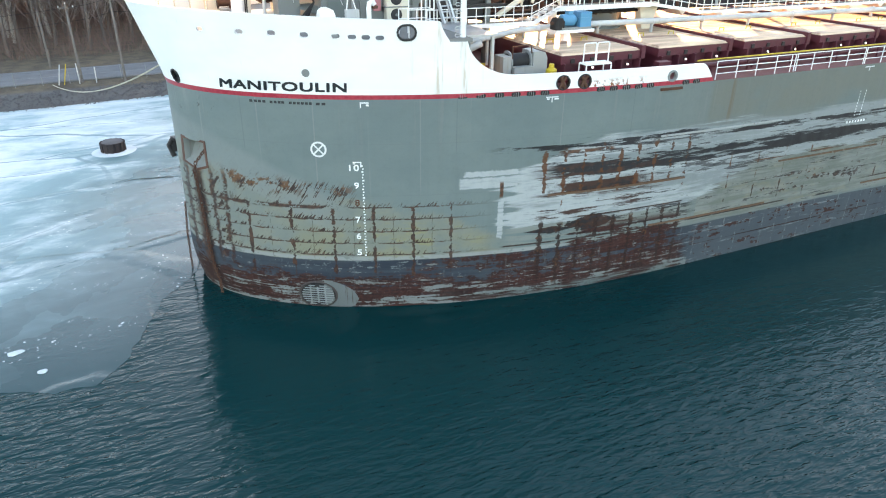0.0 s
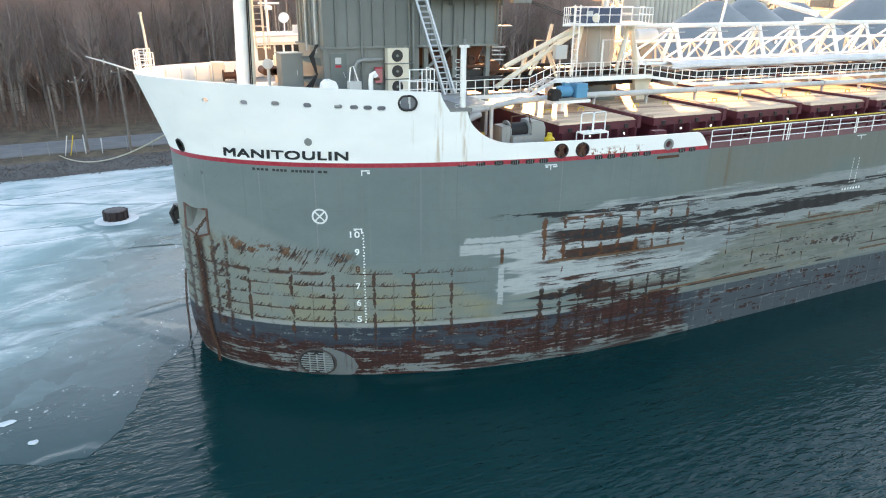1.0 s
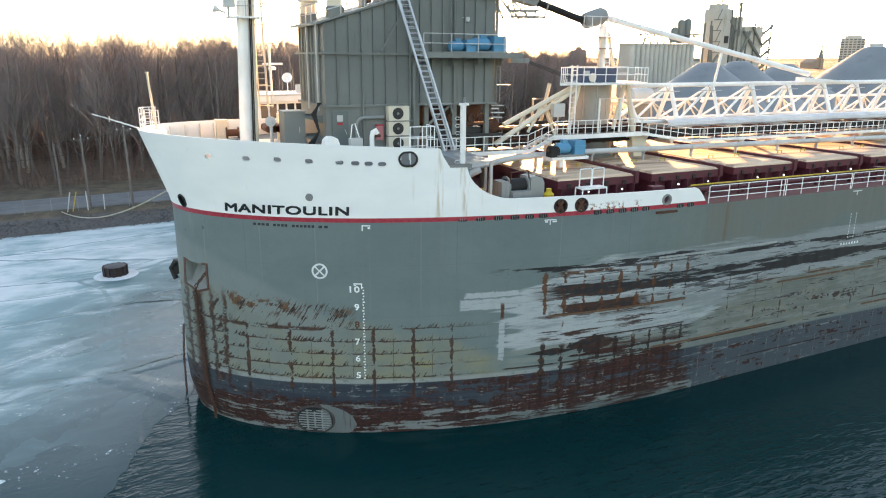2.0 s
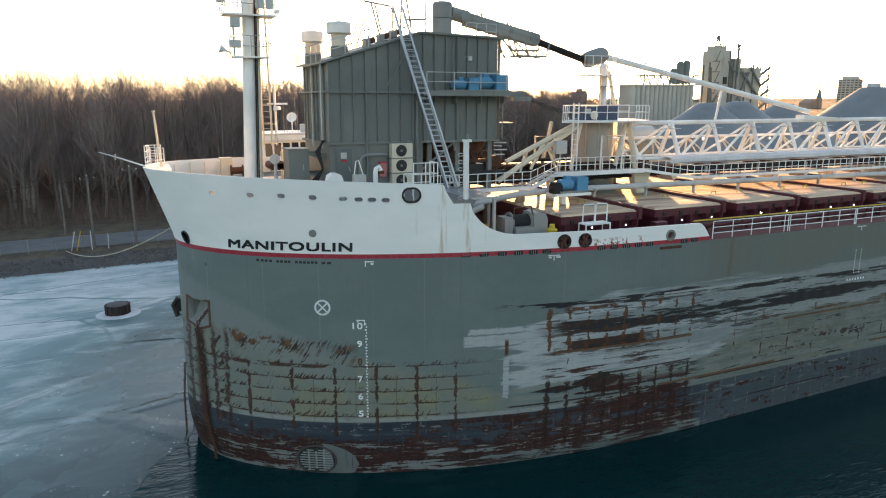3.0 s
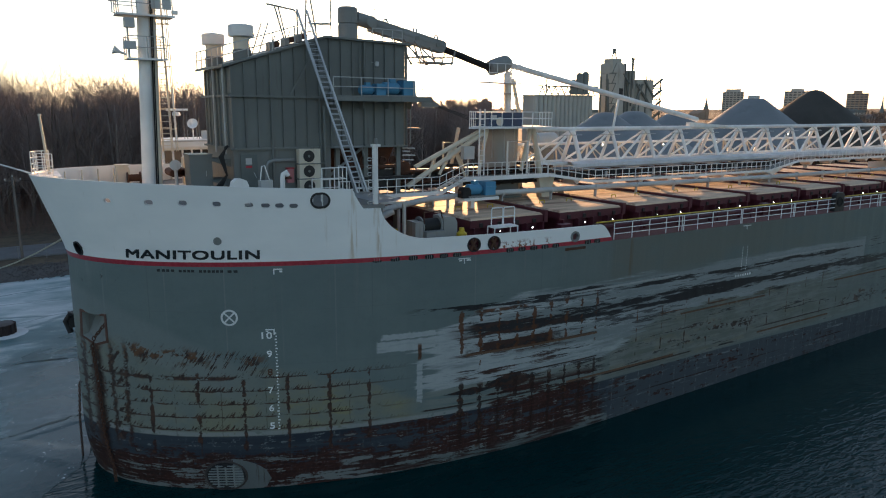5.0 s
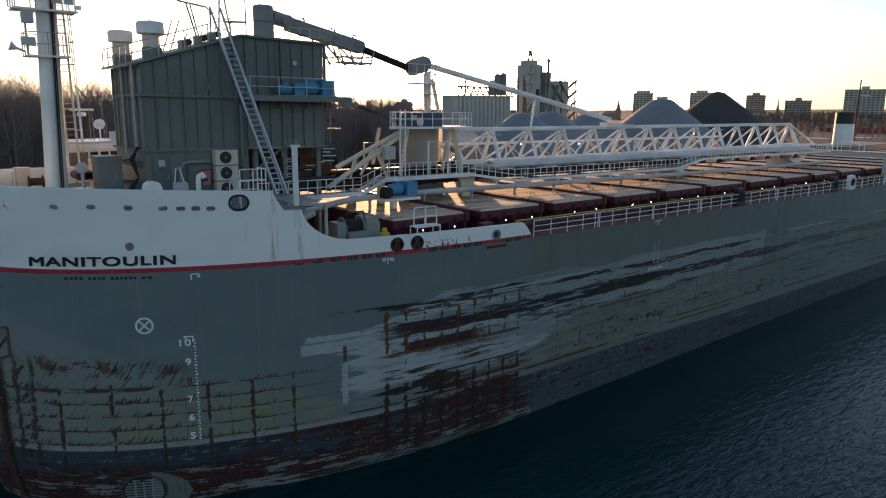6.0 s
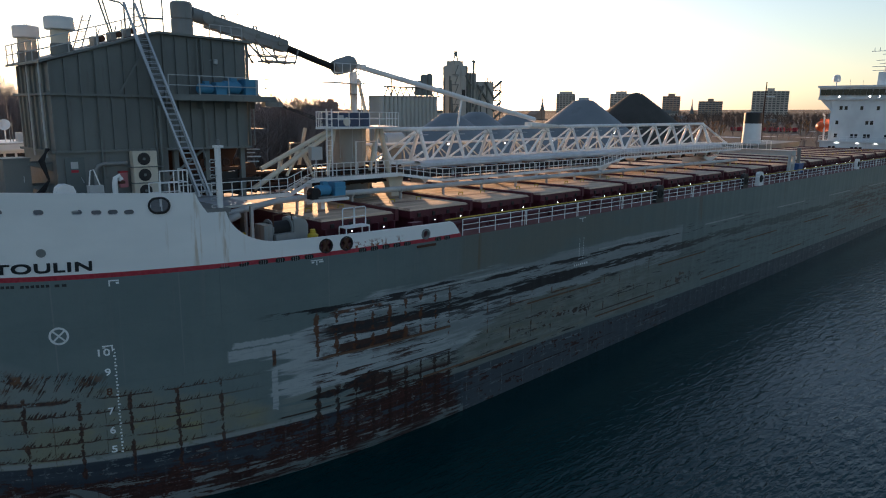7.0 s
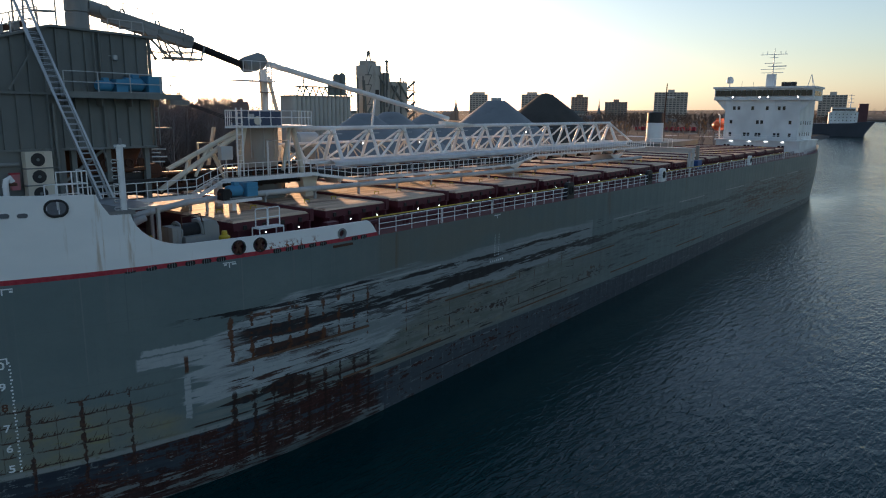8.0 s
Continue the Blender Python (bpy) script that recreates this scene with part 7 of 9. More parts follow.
wi = thing("mooring_winch", (20, -8.8, DECK_Z), "grey mooring winch with a dark wire drum", "winch")
WG = painted("winch_grey", (0.30, 0.31, 0.30), (0.16, 0.09, 0.06), 0.4)
part("bed", Build().box(18.5, 21.3, -9.5, -8.0, DECK_Z, 12.75), WG, wi)
part("gear_case", Build().prism([(20.35, 12.7), (21.25, 12.7), (21.25, 13.9), (21.1, 14.2), (20.8, 14.3), (20.35, 14.25)], -9.4, -8.2), WG, wi)
part("cheek", Build().box(18.5, 19.0, -9.4, -8.4, 12.7, 14.1), WG, wi)
part("front_box", Build().box(19.1, 20.3, -9.6, -9.1, 12.7, 13.55), WG, wi)
part("drum", Build().tube([(19.05, -8.8, 13.75), (20.3, -8.8, 13.75)], 0.42, 18), RUBBER, wi)
for x in (19.05, 20.25):
    part("drum_flange", Build().tube([(x, -8.8, 13.75), (x + 0.07, -8.8, 13.75)], 0.58, 20), WG, wi)
part("guard", Build().tube([(19.1, -9.3, 13.6), (19.1, -9.3, 14.6), (20.2, -9.3, 14.65), (20.3, -9.3, 14.2)], 0.04, 6), RUST, wi)
railing("yellow_rail", [(17.15, -9.35, DECK_Z), (17.15, -8.7, DECK_Z), (17.75, -8.7, DECK_Z)], 1.35, YELLOW, "yellow hand rail beside the winch", 0.6, (1.0,), 0.035)
sb = thing("signal_box", (16.7, -8.0, DECK_Z), "maroon box on the main deck", "box")
part("box_body", Build().box(16.7, 17.2, -8.2, -7.8, DECK_Z, 14.1), MAROON, sb)
part("box_lid", Build().box(16.65, 17.25, -8.25, -7.75, 14.1, 14.18), MAROON, sb)
yb = thing("yellow_bollard", (20.85, -10.3, DECK_Z), "yellow roller guide by the bulwark", "bollard")
part("post", Build().lathe([(0.3, 0), (0.26, 0.5), (0.3, 1.1), (0.16, 1.2), (0.14, 1.4)], (20.95, -10.3, DECK_Z), 12), YELLOW, yb)
part("foot", Build().box(20.6, 21.3, -10.6, -10.0, DECK_Z, DECK_Z + 0.2), YELLOW, yb)
an_ = thing("access_stand", (23.3, -10.9, DECK_Z), "white access stand with hand rails at the bulwark", "stand")
part("step", Build().box(22.5, 24.15, -11.3, -10.6, 13.72, 13.8), WHITE, an_)
for x in (22.5, 24.12):
    for y in (-11.28, -10.62):
        part("leg", Build().tube([(x, y, DECK_Z), (x, y, 13.75)], 0.035, 8), WHITE, an_)
for x0_, x1_ in ((22.5, 23.28), (23.34, 24.12)):
    part("hand_rail", Build().tube([(x0_, -10.95, 13.8), (x0_, -10.95, 14.75), (x0_ + 0.06, -10.95, 14.82), (x1_ - 0.06, -10.95, 14.82), (x1_, -10.95, 14.75), (x1_, -10.95, 13.8)], 0.035, 8), WHITE, an_)
    part("mid_rail", Build().tube([(x0_, -10.95, 14.3), (x1_, -10.95, 14.3)], 0.025, 6), WHITE, an_)
# hatch gantry
ga = thing("hatch_gantry", (97, 0, DECK_Z), "pale grey gantry crane straddling the hatches", "gantry crane")
part("beam", Build().box(96.0, 97.5, -9.5, 9.6, 15.05, 15.6), PALE_GREY, ga)
part("beam_flange", Build().box(95.85, 97.65, -9.55, 9.65, 15.6, 15.68), PALE_GREY, ga)
for y in (-9.3, 9.4):
    for x in (95.9, 97.3):
        part("leg", Build().prism([(x - 0.25, DECK_Z + 0.4), (x + 0.25, DECK_Z + 0.4), (x + 0.2, 15.05), (x - 0.1, 15.05)], y - 0.16, y + 0.16), PALE_GREY, ga)
    part("leg_brace", Build().tube([(96.0, y, 13.0), (97.3, y, 14.9)], 0.09, 6), PALE_GREY, ga)
    part("leg_tie", Build().box(95.8, 97.5, y - 0.1, y + 0.1, 13.9, 14.1), PALE_GREY, ga)
    part("bogie", Build().box(95.2, 98.4, y - 0.25, y + 0.25, DECK_Z, DECK_Z + 0.4), RUST, ga)
part("power_pack", Build().box(97.7, 99.5, -9.95, -9.0, 12.75, 13.95), painted("deep_blue_paint", (0.02, 0.075, 0.24), (0.06, 0.05, 0.05), 0.4, 0.5), ga, "deep blue power pack")
part("hoist_motor", Build().tube([(97.75, -9.0, 14.6), (98.6, -9.0, 14.6)], 0.32, 12), CREAM, ga)
part("control_post", Build().box(99.9, 100.3, -9.2, -8.8, 12.6, 15.9), STEEL_GREY, ga)
for y0, y1, h in ((-6.2, -3.0, 1.15), (-2.4, 4.6, 0.6)):
    part("walk_rail", Build().tube([(95.9, y0, 15.68), (95.9, y0, 15.68 + h), (95.9, y1, 15.68 + h), (95.9, y1, 15.68)], 0.05, 6), WHITE, ga)
    part("walk_rail", Build().tube([(97.5, y0, 15.68), (97.5, y0, 15.68 + h), (97.5, y1, 15.68 + h), (97.5, y1, 15.68)], 0.05, 6), WHITE, ga)
    for f in (0.33, 0.66):
        part("rail_post", Build().tube([(95.9, y0 + (y1 - y0) * f, 15.68), (95.9, y0 + (y1 - y0) * f, 15.68 + h)], 0.04, 6), WHITE, ga)

# ---- the bridge house aft ----
BW = painted("house_white", (0.82, 0.84, 0.83), (0.3, 0.22, 0.15), 0.2, 0.45, 0.5)
GLASS = Mat("dark_glass", 0.06)
GLASS.base(GLASS.mix((0.012, 0.016, 0.02), (0.03, 0.035, 0.04), GLASS.noise(0.8, 2)))
wh = thing("bridge_house", (175, 0, DECK_Z), "white bridge house with dark windows at the stern", "superstructure")
part("lower_block", Build().box(167.2, 186, -8.9, 8.9, DECK_Z, 14.7), BW, wh)
part("boat_deck", Build().box(166.8, 186, -9.2, 9.2, 14.7, 15.0), BW, wh)
for z in (15.5, 16.0):
    part("deck_rail", Build().tube([(169.0, -9.1, z), (166.9, -9.1, z), (166.9, 9.1, z), (169.0, 9.1, z)], 0.035, 6), WHITE, wh)
for k_ in range(14):
    part("rail_post", Build().tube([(166.9, -9.1 + 1.4 * k_, 15.0), (166.9, -9.1 + 1.4 * k_, 16.0)], 0.035, 6), WHITE, wh)
part("main_block", Build().box(169, 184, -8.0, 7.9, 15.0, 24.0), BW, wh)
part("wheelhouse", Build().prism([(168.6, 24.0), (178, 24.0), (178, 26.5), (168.2, 26.5)], -10.4, 10.4), BW, wh)
part("wheelhouse_roof", Build().box(167.9, 178.4, -10.7, 10.7, 26.3, 26.75), BW, wh)
part("bridge_apron", Build().box(168.4, 178, -10.5, 10.5, 23.75, 24.45), BW, wh)
for s in (-1, 1):
    part("wing_bracket", Build().add([(169.2, s * 8, 21.4), (169.2, s * 10.3, 23.8), (169.2, s * 8, 23.8), (170.0, s * 8, 21.4), (170.0, s * 10.3, 23.8), (170.0, s * 8, 23.8)], [(0, 1, 2), (5, 4, 3), (0, 3, 4, 1), (1, 4, 5, 2), (2, 5, 3, 0)]), BW, wh)
for k_ in range(18):
    y = -10.1 + k_ * 1.13
    part("bridge_window", Build().box(168.2, 168.5, y, y + 1.03, 24.72, 25.95), GLASS.m, wh)
for y in (-10.43,):
    for k_ in range(3):
        part("bridge_window", Build().box(169.3 + 2.6 * k_, 171.5 + 2.6 * k_, y - 0.02, y + 0.1, 24.75, 25.75), GLASS.m, wh)
wins = [(z, y) for z, row in ((22.0, (5.9, 4.9, 1.9, -1.2, -3.7, -4.7)), (18.9, (6.4, 0.6, -0.3, -6.2)), (16.1, (6.4, 3.2, 2.4, 0.7, 0.0, -3.2, -4.0, -6.3)), (13.4, (6.8, 6.0, 2.4, 1.6, 0.8, -4.8, -5.6))) for y in row]
wm = Build().box(-0.03, 0.03, -0.28, 0.28, -0.4, 0.4).mesh("window", GLASS.m)
for z, y in wins:
    again("window", wm, wh, (168.98 if z > 15 else 167.18, y, z))
for k_ in range(5):
    for z in (16.3, 18.8):
        again("window", wm, wh, (171 + 2.4 * k_, -8.0, z)).rotation_euler = (0, 0, radians(90))
for y in (6.2, 0.4, -1.4, -7.5):
    fl_ = part("flood_light", Build().lathe([(0.2, 0), (0.32, 0.2), (0.3, 0.26)], (168.2, y, 24.4), 12, pose(0, 0, 0, 0, -90, 0)), PALE_GREY, wh)
    part("bulb", Build().lathe([(0.0, 0.27), (0.17, 0.28), (0.15, 0.32), (0, 0.34)], (168.2, y, 24.4), 12, pose(0, 0, 0, 0, -90, 0)), BULB.m, fl_, "lit floodlight glass")
for y in (5.5, 1.5, -2.0, -5.5):
    part("deck_lamp", Build().box(167.1, 167.2, y - 0.3, y + 0.3, 14.58, 14.66), BULB.m, wh, "lit strip lamp")
part("radar_mast", Build().prism([(171.2, 26.7), (173.0, 26.7), (172.7, 29.6), (171.5, 29.6)], -1.6, 0.2), BW, wh)
part("mast_pole", Build().tube([(172, -0.9, 29.5), (172, -0.9, 35.2)], 0.14, 10, 0.06), BW, wh)
for z, w in ((33.9, 3.0), (33.2, 0.9), (32.0, 1.9), (31.3, 1.2), (30.7, 2.6), (29.9, 2.4)):
    part("yard", Build().tube([(172, -0.9 - w * 0.9, z), (172, -0.9 + w, z)], 0.07, 6), BW, wh)
for y_ in (-3.2, -2.2, 0.6, 1.6):
    part("mast_fitting", Build().tube([(172, y_, 33.9), (172, y_, 34.6)], 0.06, 6), BW, wh)
part("radar_scanner", Build().box(171.8, 172.2, -3.6, -0.6, 31.2, 31.4), BW, wh)
part("radome", Build().lathe([(0.1, 0), (0.12, 0.9), (0.75, 1.0), (0.8, 1.7), (0.6, 2.3), (0.1, 2.5)], (171, 8.0, 26.7), 16), BW, wh)
for p, q in (((170, -9.8, 26.7), (170.6, -9.2, 29.3)), ((171.4, -9.8, 26.7), (170.7, -9.2, 29.3)), ((170.6, -8.6, 26.7), (170.6, -9.2, 29.3))):
    part("aerial_leg", Build().tube([p, q], 0.06, 6), BW, wh)
for y, h in ((5, 1.5), (2.5, 1.1), (-5.5, 1.3), (-4.0, 1.0)):
    part("whip_aerial", Build().tube([(170, y, 26.7), (170, y, 26.7 + h)], 0.03, 5), DUCT_GREY, wh)
part("black_vents", Build().box(174, 175, -5.5, -2.5, 26.7, 27.9), BLACK, wh)
railing("bridge_railing", [(167.4, -9.0, 15.0), (167.4, 9.0, 15.0)], 1.0, WHITE, "white railing in front of the bridge house", 1.8, (1.0, 0.5), 0.03)
railing("stern_railing", [(160.3, -11.3, DECK_Z), (172, -10.4, DECK_Z), (184, -9.4, DECK_Z), (190, -8.2, DECK_Z)], 1.1, WHITE, "white railing round the stern", 1.6, (1.0, 0.66, 0.33), 0.03)
sbw = Build()
n_ = 14
for k_ in range(n_ + 1):
    x = 176 + 14.9 * k_ / n_
    b = half(x, DECK_Z)
    h = 1.15 * min(1, k_ / 3)
    sbw.v += [(x, -b, DECK_Z - 0.02), (x, -b, DECK_Z + h), (x, -b + 0.12, DECK_Z + h), (x, -b + 0.12, DECK_Z - 0.02)]
for k_ in range(n_):
    for j in range(4):
        a, b = k_ * 4 + j, k_ * 4 + (j + 1) % 4
        sbw.f.append((a, a + 4, b + 4, b))
part("stern_bulwark", sbw, painted("stern_grey", (0.32, 0.37, 0.38), (0.15, 0.1, 0.08), 0.3), ship)
lf = thing("lifeboat", (171, 9.6, 17), "orange enclosed lifeboat beside the bridge house", "lifeboat")
part("boat_hull", Build().lathe([(0.2, -3.4), (0.9, -2.8), (1.25, -1.2), (1.25, 1.2), (0.9, 2.8), (0.2, 3.4)], (172, 9.8, 18.0), 18, pose(0, 0, 0, 0, 90, 0)), ORANGE, lf)
part("boat_cabin", Build().box(170.8, 173.2, 9.2, 10.4, 18.9, 19.6), ORANGE, lf)
part("davit", Build().tube([(169.2, 8.8, 15.0), (169.6, 9.2, 20.3), (171, 9.9, 20.6)], 0.18, 8), BW, lf)
# lit lamps along the boom
for x, y, z in ((45.0, 3.3, 17.1), (53.0, 3.3, 17.0), (61.0, 3.3, 17.1), (67.0, -0.5, 17.9)):
    bl = thing("work_lamp", (x, y, z), "small lit work lamp on the boom gallery", "lamp", "work lamps")
    part("holder", Build().box(x - 0.1, x + 0.1, y - 0.08, y + 0.1, z, z + 0.35), DUCT_GREY, bl)
    part("bulb", Build().lathe([(0.0, 0.0), (0.055, 0.02), (0.06, 0.08), (0.03, 0.12)], (x, y - 0.12, z + 0.12), 10), BULB.m, bl, "lit bulb")

# ---- the bank: road, poles, dolphin ----
ASPHALT = painted("asphalt", (0.15, 0.155, 0.16), (0.08, 0.08, 0.08), 0.5, 0.85, 1.0, streak=False)
road = Build()
xs = [-160 + 8 * i for i in range(29)]
for x in xs:
    y = 57.0 + 0.012 * (x + 20) - 0.0004 * x * x * 0.2
    road.v += [(x, y, 1.5), (x, y, 1.68), (x, y + 8.2, 1.72), (x, y + 8.2, 1.5)]
for i in range(len(xs) - 1):
    for j in range(3):
        a = i * 4 + j
        road.f.append((a, a + 4, a + 5, a + 1))
solo("road", road, ASPHALT, (0, 61, 1.5), "grey asphalt road along the river bank", "road", kind="structure", at=EARTH)
WOOD = painted("weathered_wood", (0.155, 0.138, 0.125), (0.05, 0.045, 0.04), 0.5, 0.9, 1.5)


def pole(x, y, h, arm=True):
    ob = thing("utility_pole", (x, y, 1.4), "grey weathered wooden utility pole on the bank", "pole", "utility poles", at=EARTH)
    part("pole_shaft", Build().tube([(x, y, 1.2), (x, y, 1.4 + h)], 0.17, 8, 0.12), WOOD, ob)
    if arm:
        part("cross_arm", Build().box(x - 0.9, x + 0.9, y - 0.06, y + 0.06, 1.4 + h - 0.5, 1.4 + h - 0.36), WOOD, ob)
        for k_ in (-0.8, 0.0, 0.8):
            part("insulator", Build().lathe([(0.05, 0), (0.08, 0.08), (0.05, 0.2)], (x + k_, y, 1.4 + h - 0.36 + (0.36 if k_ == 0 else 0)), 8), PALE_GREY, ob)
    return ob


poles = [(-4.6, 56.5, 9.4), (0.4, 55.8, 10.4), (-8.6, 67.5, 7.5), (-32, 56.8, 9.5), (30, 68, 10)]
for i, (x, y, h) in enumerate(poles):
    pole(x, y, h, i != 2)
wires = thing("power_lines", (0, 56, 9), "thin power lines strung along the bank", "cable", at=EARTH)
for (x0_, y0_, h0), (x1_, y1_, h1) in (((-60, 57, 9), (-32, 56.8, 9.5)), ((-32, 56.8, 9.5), (-4.6, 56.5, 9.4)), ((-4.6, 56.5, 9.4), (0.4, 55.8, 10.4)), ((0.4, 55.8, 10.4), (30, 68, 10))):
    for dz in (-0.4, -2.0):
        pts = [(x0_ + (x1_ - x0_) * t, y0_ + (y1_ - y0_) * t, 1.4 + h0 + (h1 - h0) * t + dz - 0.9 * 4 * t * (1 - t) * min(1, abs(x1_ - x0_) / 25)) for t in (i / 8 for i in range(9))]
        part("wire", Build().tube(pts, 0.02, 4), BLACK, wires)
fn = thing("wire_fence", (-60, 56.2, 1.5), "grey chain-link fence between road and bank", "fence", at=EARTH)
fp_ = Build().tube([(0, 0, 1.5), (0, 0, 3.3)], 0.04, 5).mesh("post", DUCT_GREY, (0, 0, 1.5))
for k_ in range(36):
    again("post", fp_, fn, (-60 + 3 * k_, 56.2, 1.5))
for z in (1.8, 2.5, 3.25):
    part("rail", Build().tube([(-60, 56.2, z), (46, 56.2, z)], 0.012, 4), DUCT_GREY, fn)
for k_, (x, l) in enumerate(((-7.3, 1.2), (-6.7, 1.4), (-4.9, 0.0), (-3.0, 0.2))):
    mk = thing("marker_post", (x, 56.0, 1.3), "pale slanting marker post by the road", "post", "marker posts", at=EARTH)
    part("post_shaft", Build().tube([(x, 56.0, 1.2), (x + l * 0.5, 56.0, 3.9 - 0.6 * (k_ > 2))], 0.07, 6), YELLOW if k_ == 1 else PALE_GREY, mk)
dk = thing("mooring_dolphin", (-1.95, 29.4, 0), "round dark sheet-pile mooring dolphin frozen in the ice", "dolphin", at=EARTH)
PILE = painted("dark_piling", (0.028, 0.020, 0.021), (0.10, 0.09, 0.09), 0.4, 0.85, 2.0)
for k_ in range(26):
    a = math.tau * k_ / 26
    r = 1.08 if k_ % 2 else 1.0
    part("steel_stave", Build().box(-0.15, 0.15, -0.06, 0.06, -0.2, 1.02, Matrix.Translation((-1.95 + r * math.cos(a), 29.4 + r * math.sin(a), 0)) @ pose(0, 0, 0, 0, 0, math.degrees(a) + 90)), PILE, dk)
part("concrete_cap", Build().lathe([(0.98, 0.7), (0.98, 1.0), (0.9, 1.06)], (-1.95, 29.4, 0), 26), painted("old_concrete", (0.11, 0.105, 0.11), (0.05, 0.05, 0.05), 0.5, 0.9, 2.0), dk, "grey concrete top")
part("ice_collar", Build().lathe([(2.2, 0.03), (1.6, 0.10), (1.2, 0.14), (1.0, 0.15)], (-1.95, 29.4, 0), 22), painted("snow", (0.60, 0.66, 0.69), (0.5, 0.55, 0.6), 0.3, 0.8), dk, "snowy ice round its foot")
rk = random.Random(3)
stones = Build()
for _ in range(3200):
    x = rk.uniform(-42, 12)
    y = shore_y(x) + rk.uniform(0.2, 4.5)
    z = 0.05 + (y - shore_y(x)) * 0.26
    s = rk.uniform(0.05, 0.15)
    o = len(stones.v)
    for dx, dy, dz in ((1, 0, 0), (0, 1, 0), (-1, 0, 0), (0, -1, 0), (0, 0, 0.8), (0, 0, -0.6)):
        j = rk.uniform(0.6, 1.2) * s
        stones.v.append((x + dx * j, y + dy * j, z + dz * j))
    stones.f += [(o, o + 1, o + 4), (o + 1, o + 2, o + 4), (o + 2, o + 3, o + 4), (o + 3, o, o + 4), (o + 1, o, o + 5), (o + 2, o + 1, o + 5), (o + 3, o + 2, o + 5), (o, o + 3, o + 5)]
solo("bank_stones", stones, painted("grey_stone", (0.10, 0.095, 0.095), (0.2, 0.2, 0.2), 0.4, 0.9, 2.0), (0, 50, 0), "grey stones along the water's edge", "stones", kind="stuff", at=EARTH, smooth=False)
# loose floes off the ice edge
for k_, (x, y, s) in enumerate(((-7.6, -5.2, 0.42), (-8.9, -4.2, 0.3), (-6.2, -7.6, 0.25))):
    fr = Build()
    n = 11
    rim = [(x + s * math.cos(math.tau * i / n) * rk.uniform(0.7, 1.2), y + s * 0.7 * math.sin(math.tau * i / n) * rk.uniform(0.7, 1.2)) for i in range(n)]
    fr.slab(rim, 0.0, 0.09)
    solo("ice_floe", fr, bpy.data.materials["snow"], (x, y, 0), "white snow-covered slab of ice", "ice floe", "ice floes", at=EARTH)


# ---- bare winter trees ----
def bark(name, a, b, rare=1.0):
    k = Mat(name, 0.9)
    n1 = k.noise((3, 3, 0.8), 4)
    col = k.mix(a, b, (n1 * 0.5 + k.random().op("POWER", rare) * 0.6 - 0.1).ramp(0.2, 0.8))
    k.base(col).bump(n1, 0.02)
    return k.m


BARK = bark("bark", (0.11, 0.09, 0.08), (0.38, 0.345, 0.32), 3.0)
TWIG = bark("twigs", (0.165, 0.132, 0.121), (0.265, 0.215, 0.198))


def grow(seed, h, dense, fat=1.0):
    """A bare tree: trunk tube, and a crown of limbs, branches and twigs that taper to points."""
    r = random.Random(seed)
    tr, cr = Build(), Build()
    lean = Vector((r.uniform(-0.06, 0.06), r.uniform(-0.06, 0.06), 1))
    spine = [Vector((0, 0, 0))]
    for i in range(6):
        spine.append(spine[-1] + (lean + Vector((r.uniform(-0.08, 0.08), r.uniform(-0.08, 0.08), 0))) * h * 0.13)
    tr.tube(spine, h * 0.011 + 0.04, 6, 0.05)

    def stick(p, d, length, rad, level):
        a = r.uniform(0, 6.3)
        bend = Vector((math.cos(a), math.sin(a), r.uniform(0.2, 0.9))) * 0.22
        q = p + d * length * 0.5
        e = q + (d + bend).normalized() * length * 0.5
        s = d.cross(Vector((0.3, 0.9, 0.2))).normalized()
        u = d.cross(s)
        o = len(cr.v)
        if level == 0:
            cr.v += [tuple(p + (s * math.cos(t) + u * math.sin(t)) * rad) for t in (0, 2.09, 4.19)] + [tuple(e)]
            cr.f += [(o, o + 1, o + 3), (o + 1, o + 2, o + 3), (o + 2, o, o + 3)]
            return
        for c, k_ in ((p, 1.0), (q, 0.62)):
            cr.v += [tuple(c + (s * math.cos(t) + u * math.sin(t)) * rad * k_) for t in (0, 2.09, 4.19)]
        cr.v.append(tuple(e))
        for j in range(3):
            n = (j + 1) % 3
            cr.f.append((o + j, o + n, o + 3 + n, o + 3 + j))
            cr.f.append((o + 3 + j, o + 3 + n, o + 6))
        for _ in range(dense[3 - level]):
            t = r.uniform(0.25, 1.0)
            c = p.lerp(q, t * 2) if t < 0.5 else q.lerp(e, t * 2 - 1)
            a = r.uniform(0, 6.3)
            nd = (d * 0.75 + Vector((math.cos(a), math.sin(a), r.uniform(0.0, 0.8))) * 0.6).normalized()
            stick(c, nd, length * r.uniform(0.38, 0.62), rad * 0.5, level - 1)

    for _ in range(dense[0]):
        t = r.uniform(0.16, 1.0)
        i = min(5, int(t * 6))
        c = spine[i].lerp(spine[i + 1], t * 6 - i)
        a = r.uniform(0, 6.3)
        d = Vector((math.cos(a) * 0.6, math.sin(a) * 0.6, r.uniform(0.55, 1.2))).normalized()
        stick(c, d, h * r.uniform(0.18, 0.30) * (1.25 - 0.5 * t), (0.028 + 0.05 * (1 - t)) * fat, 2)
    return tr, cr


def front_y(x):
    return 79.0 if x < 14 else 79.0 + (x - 14) * 0.45


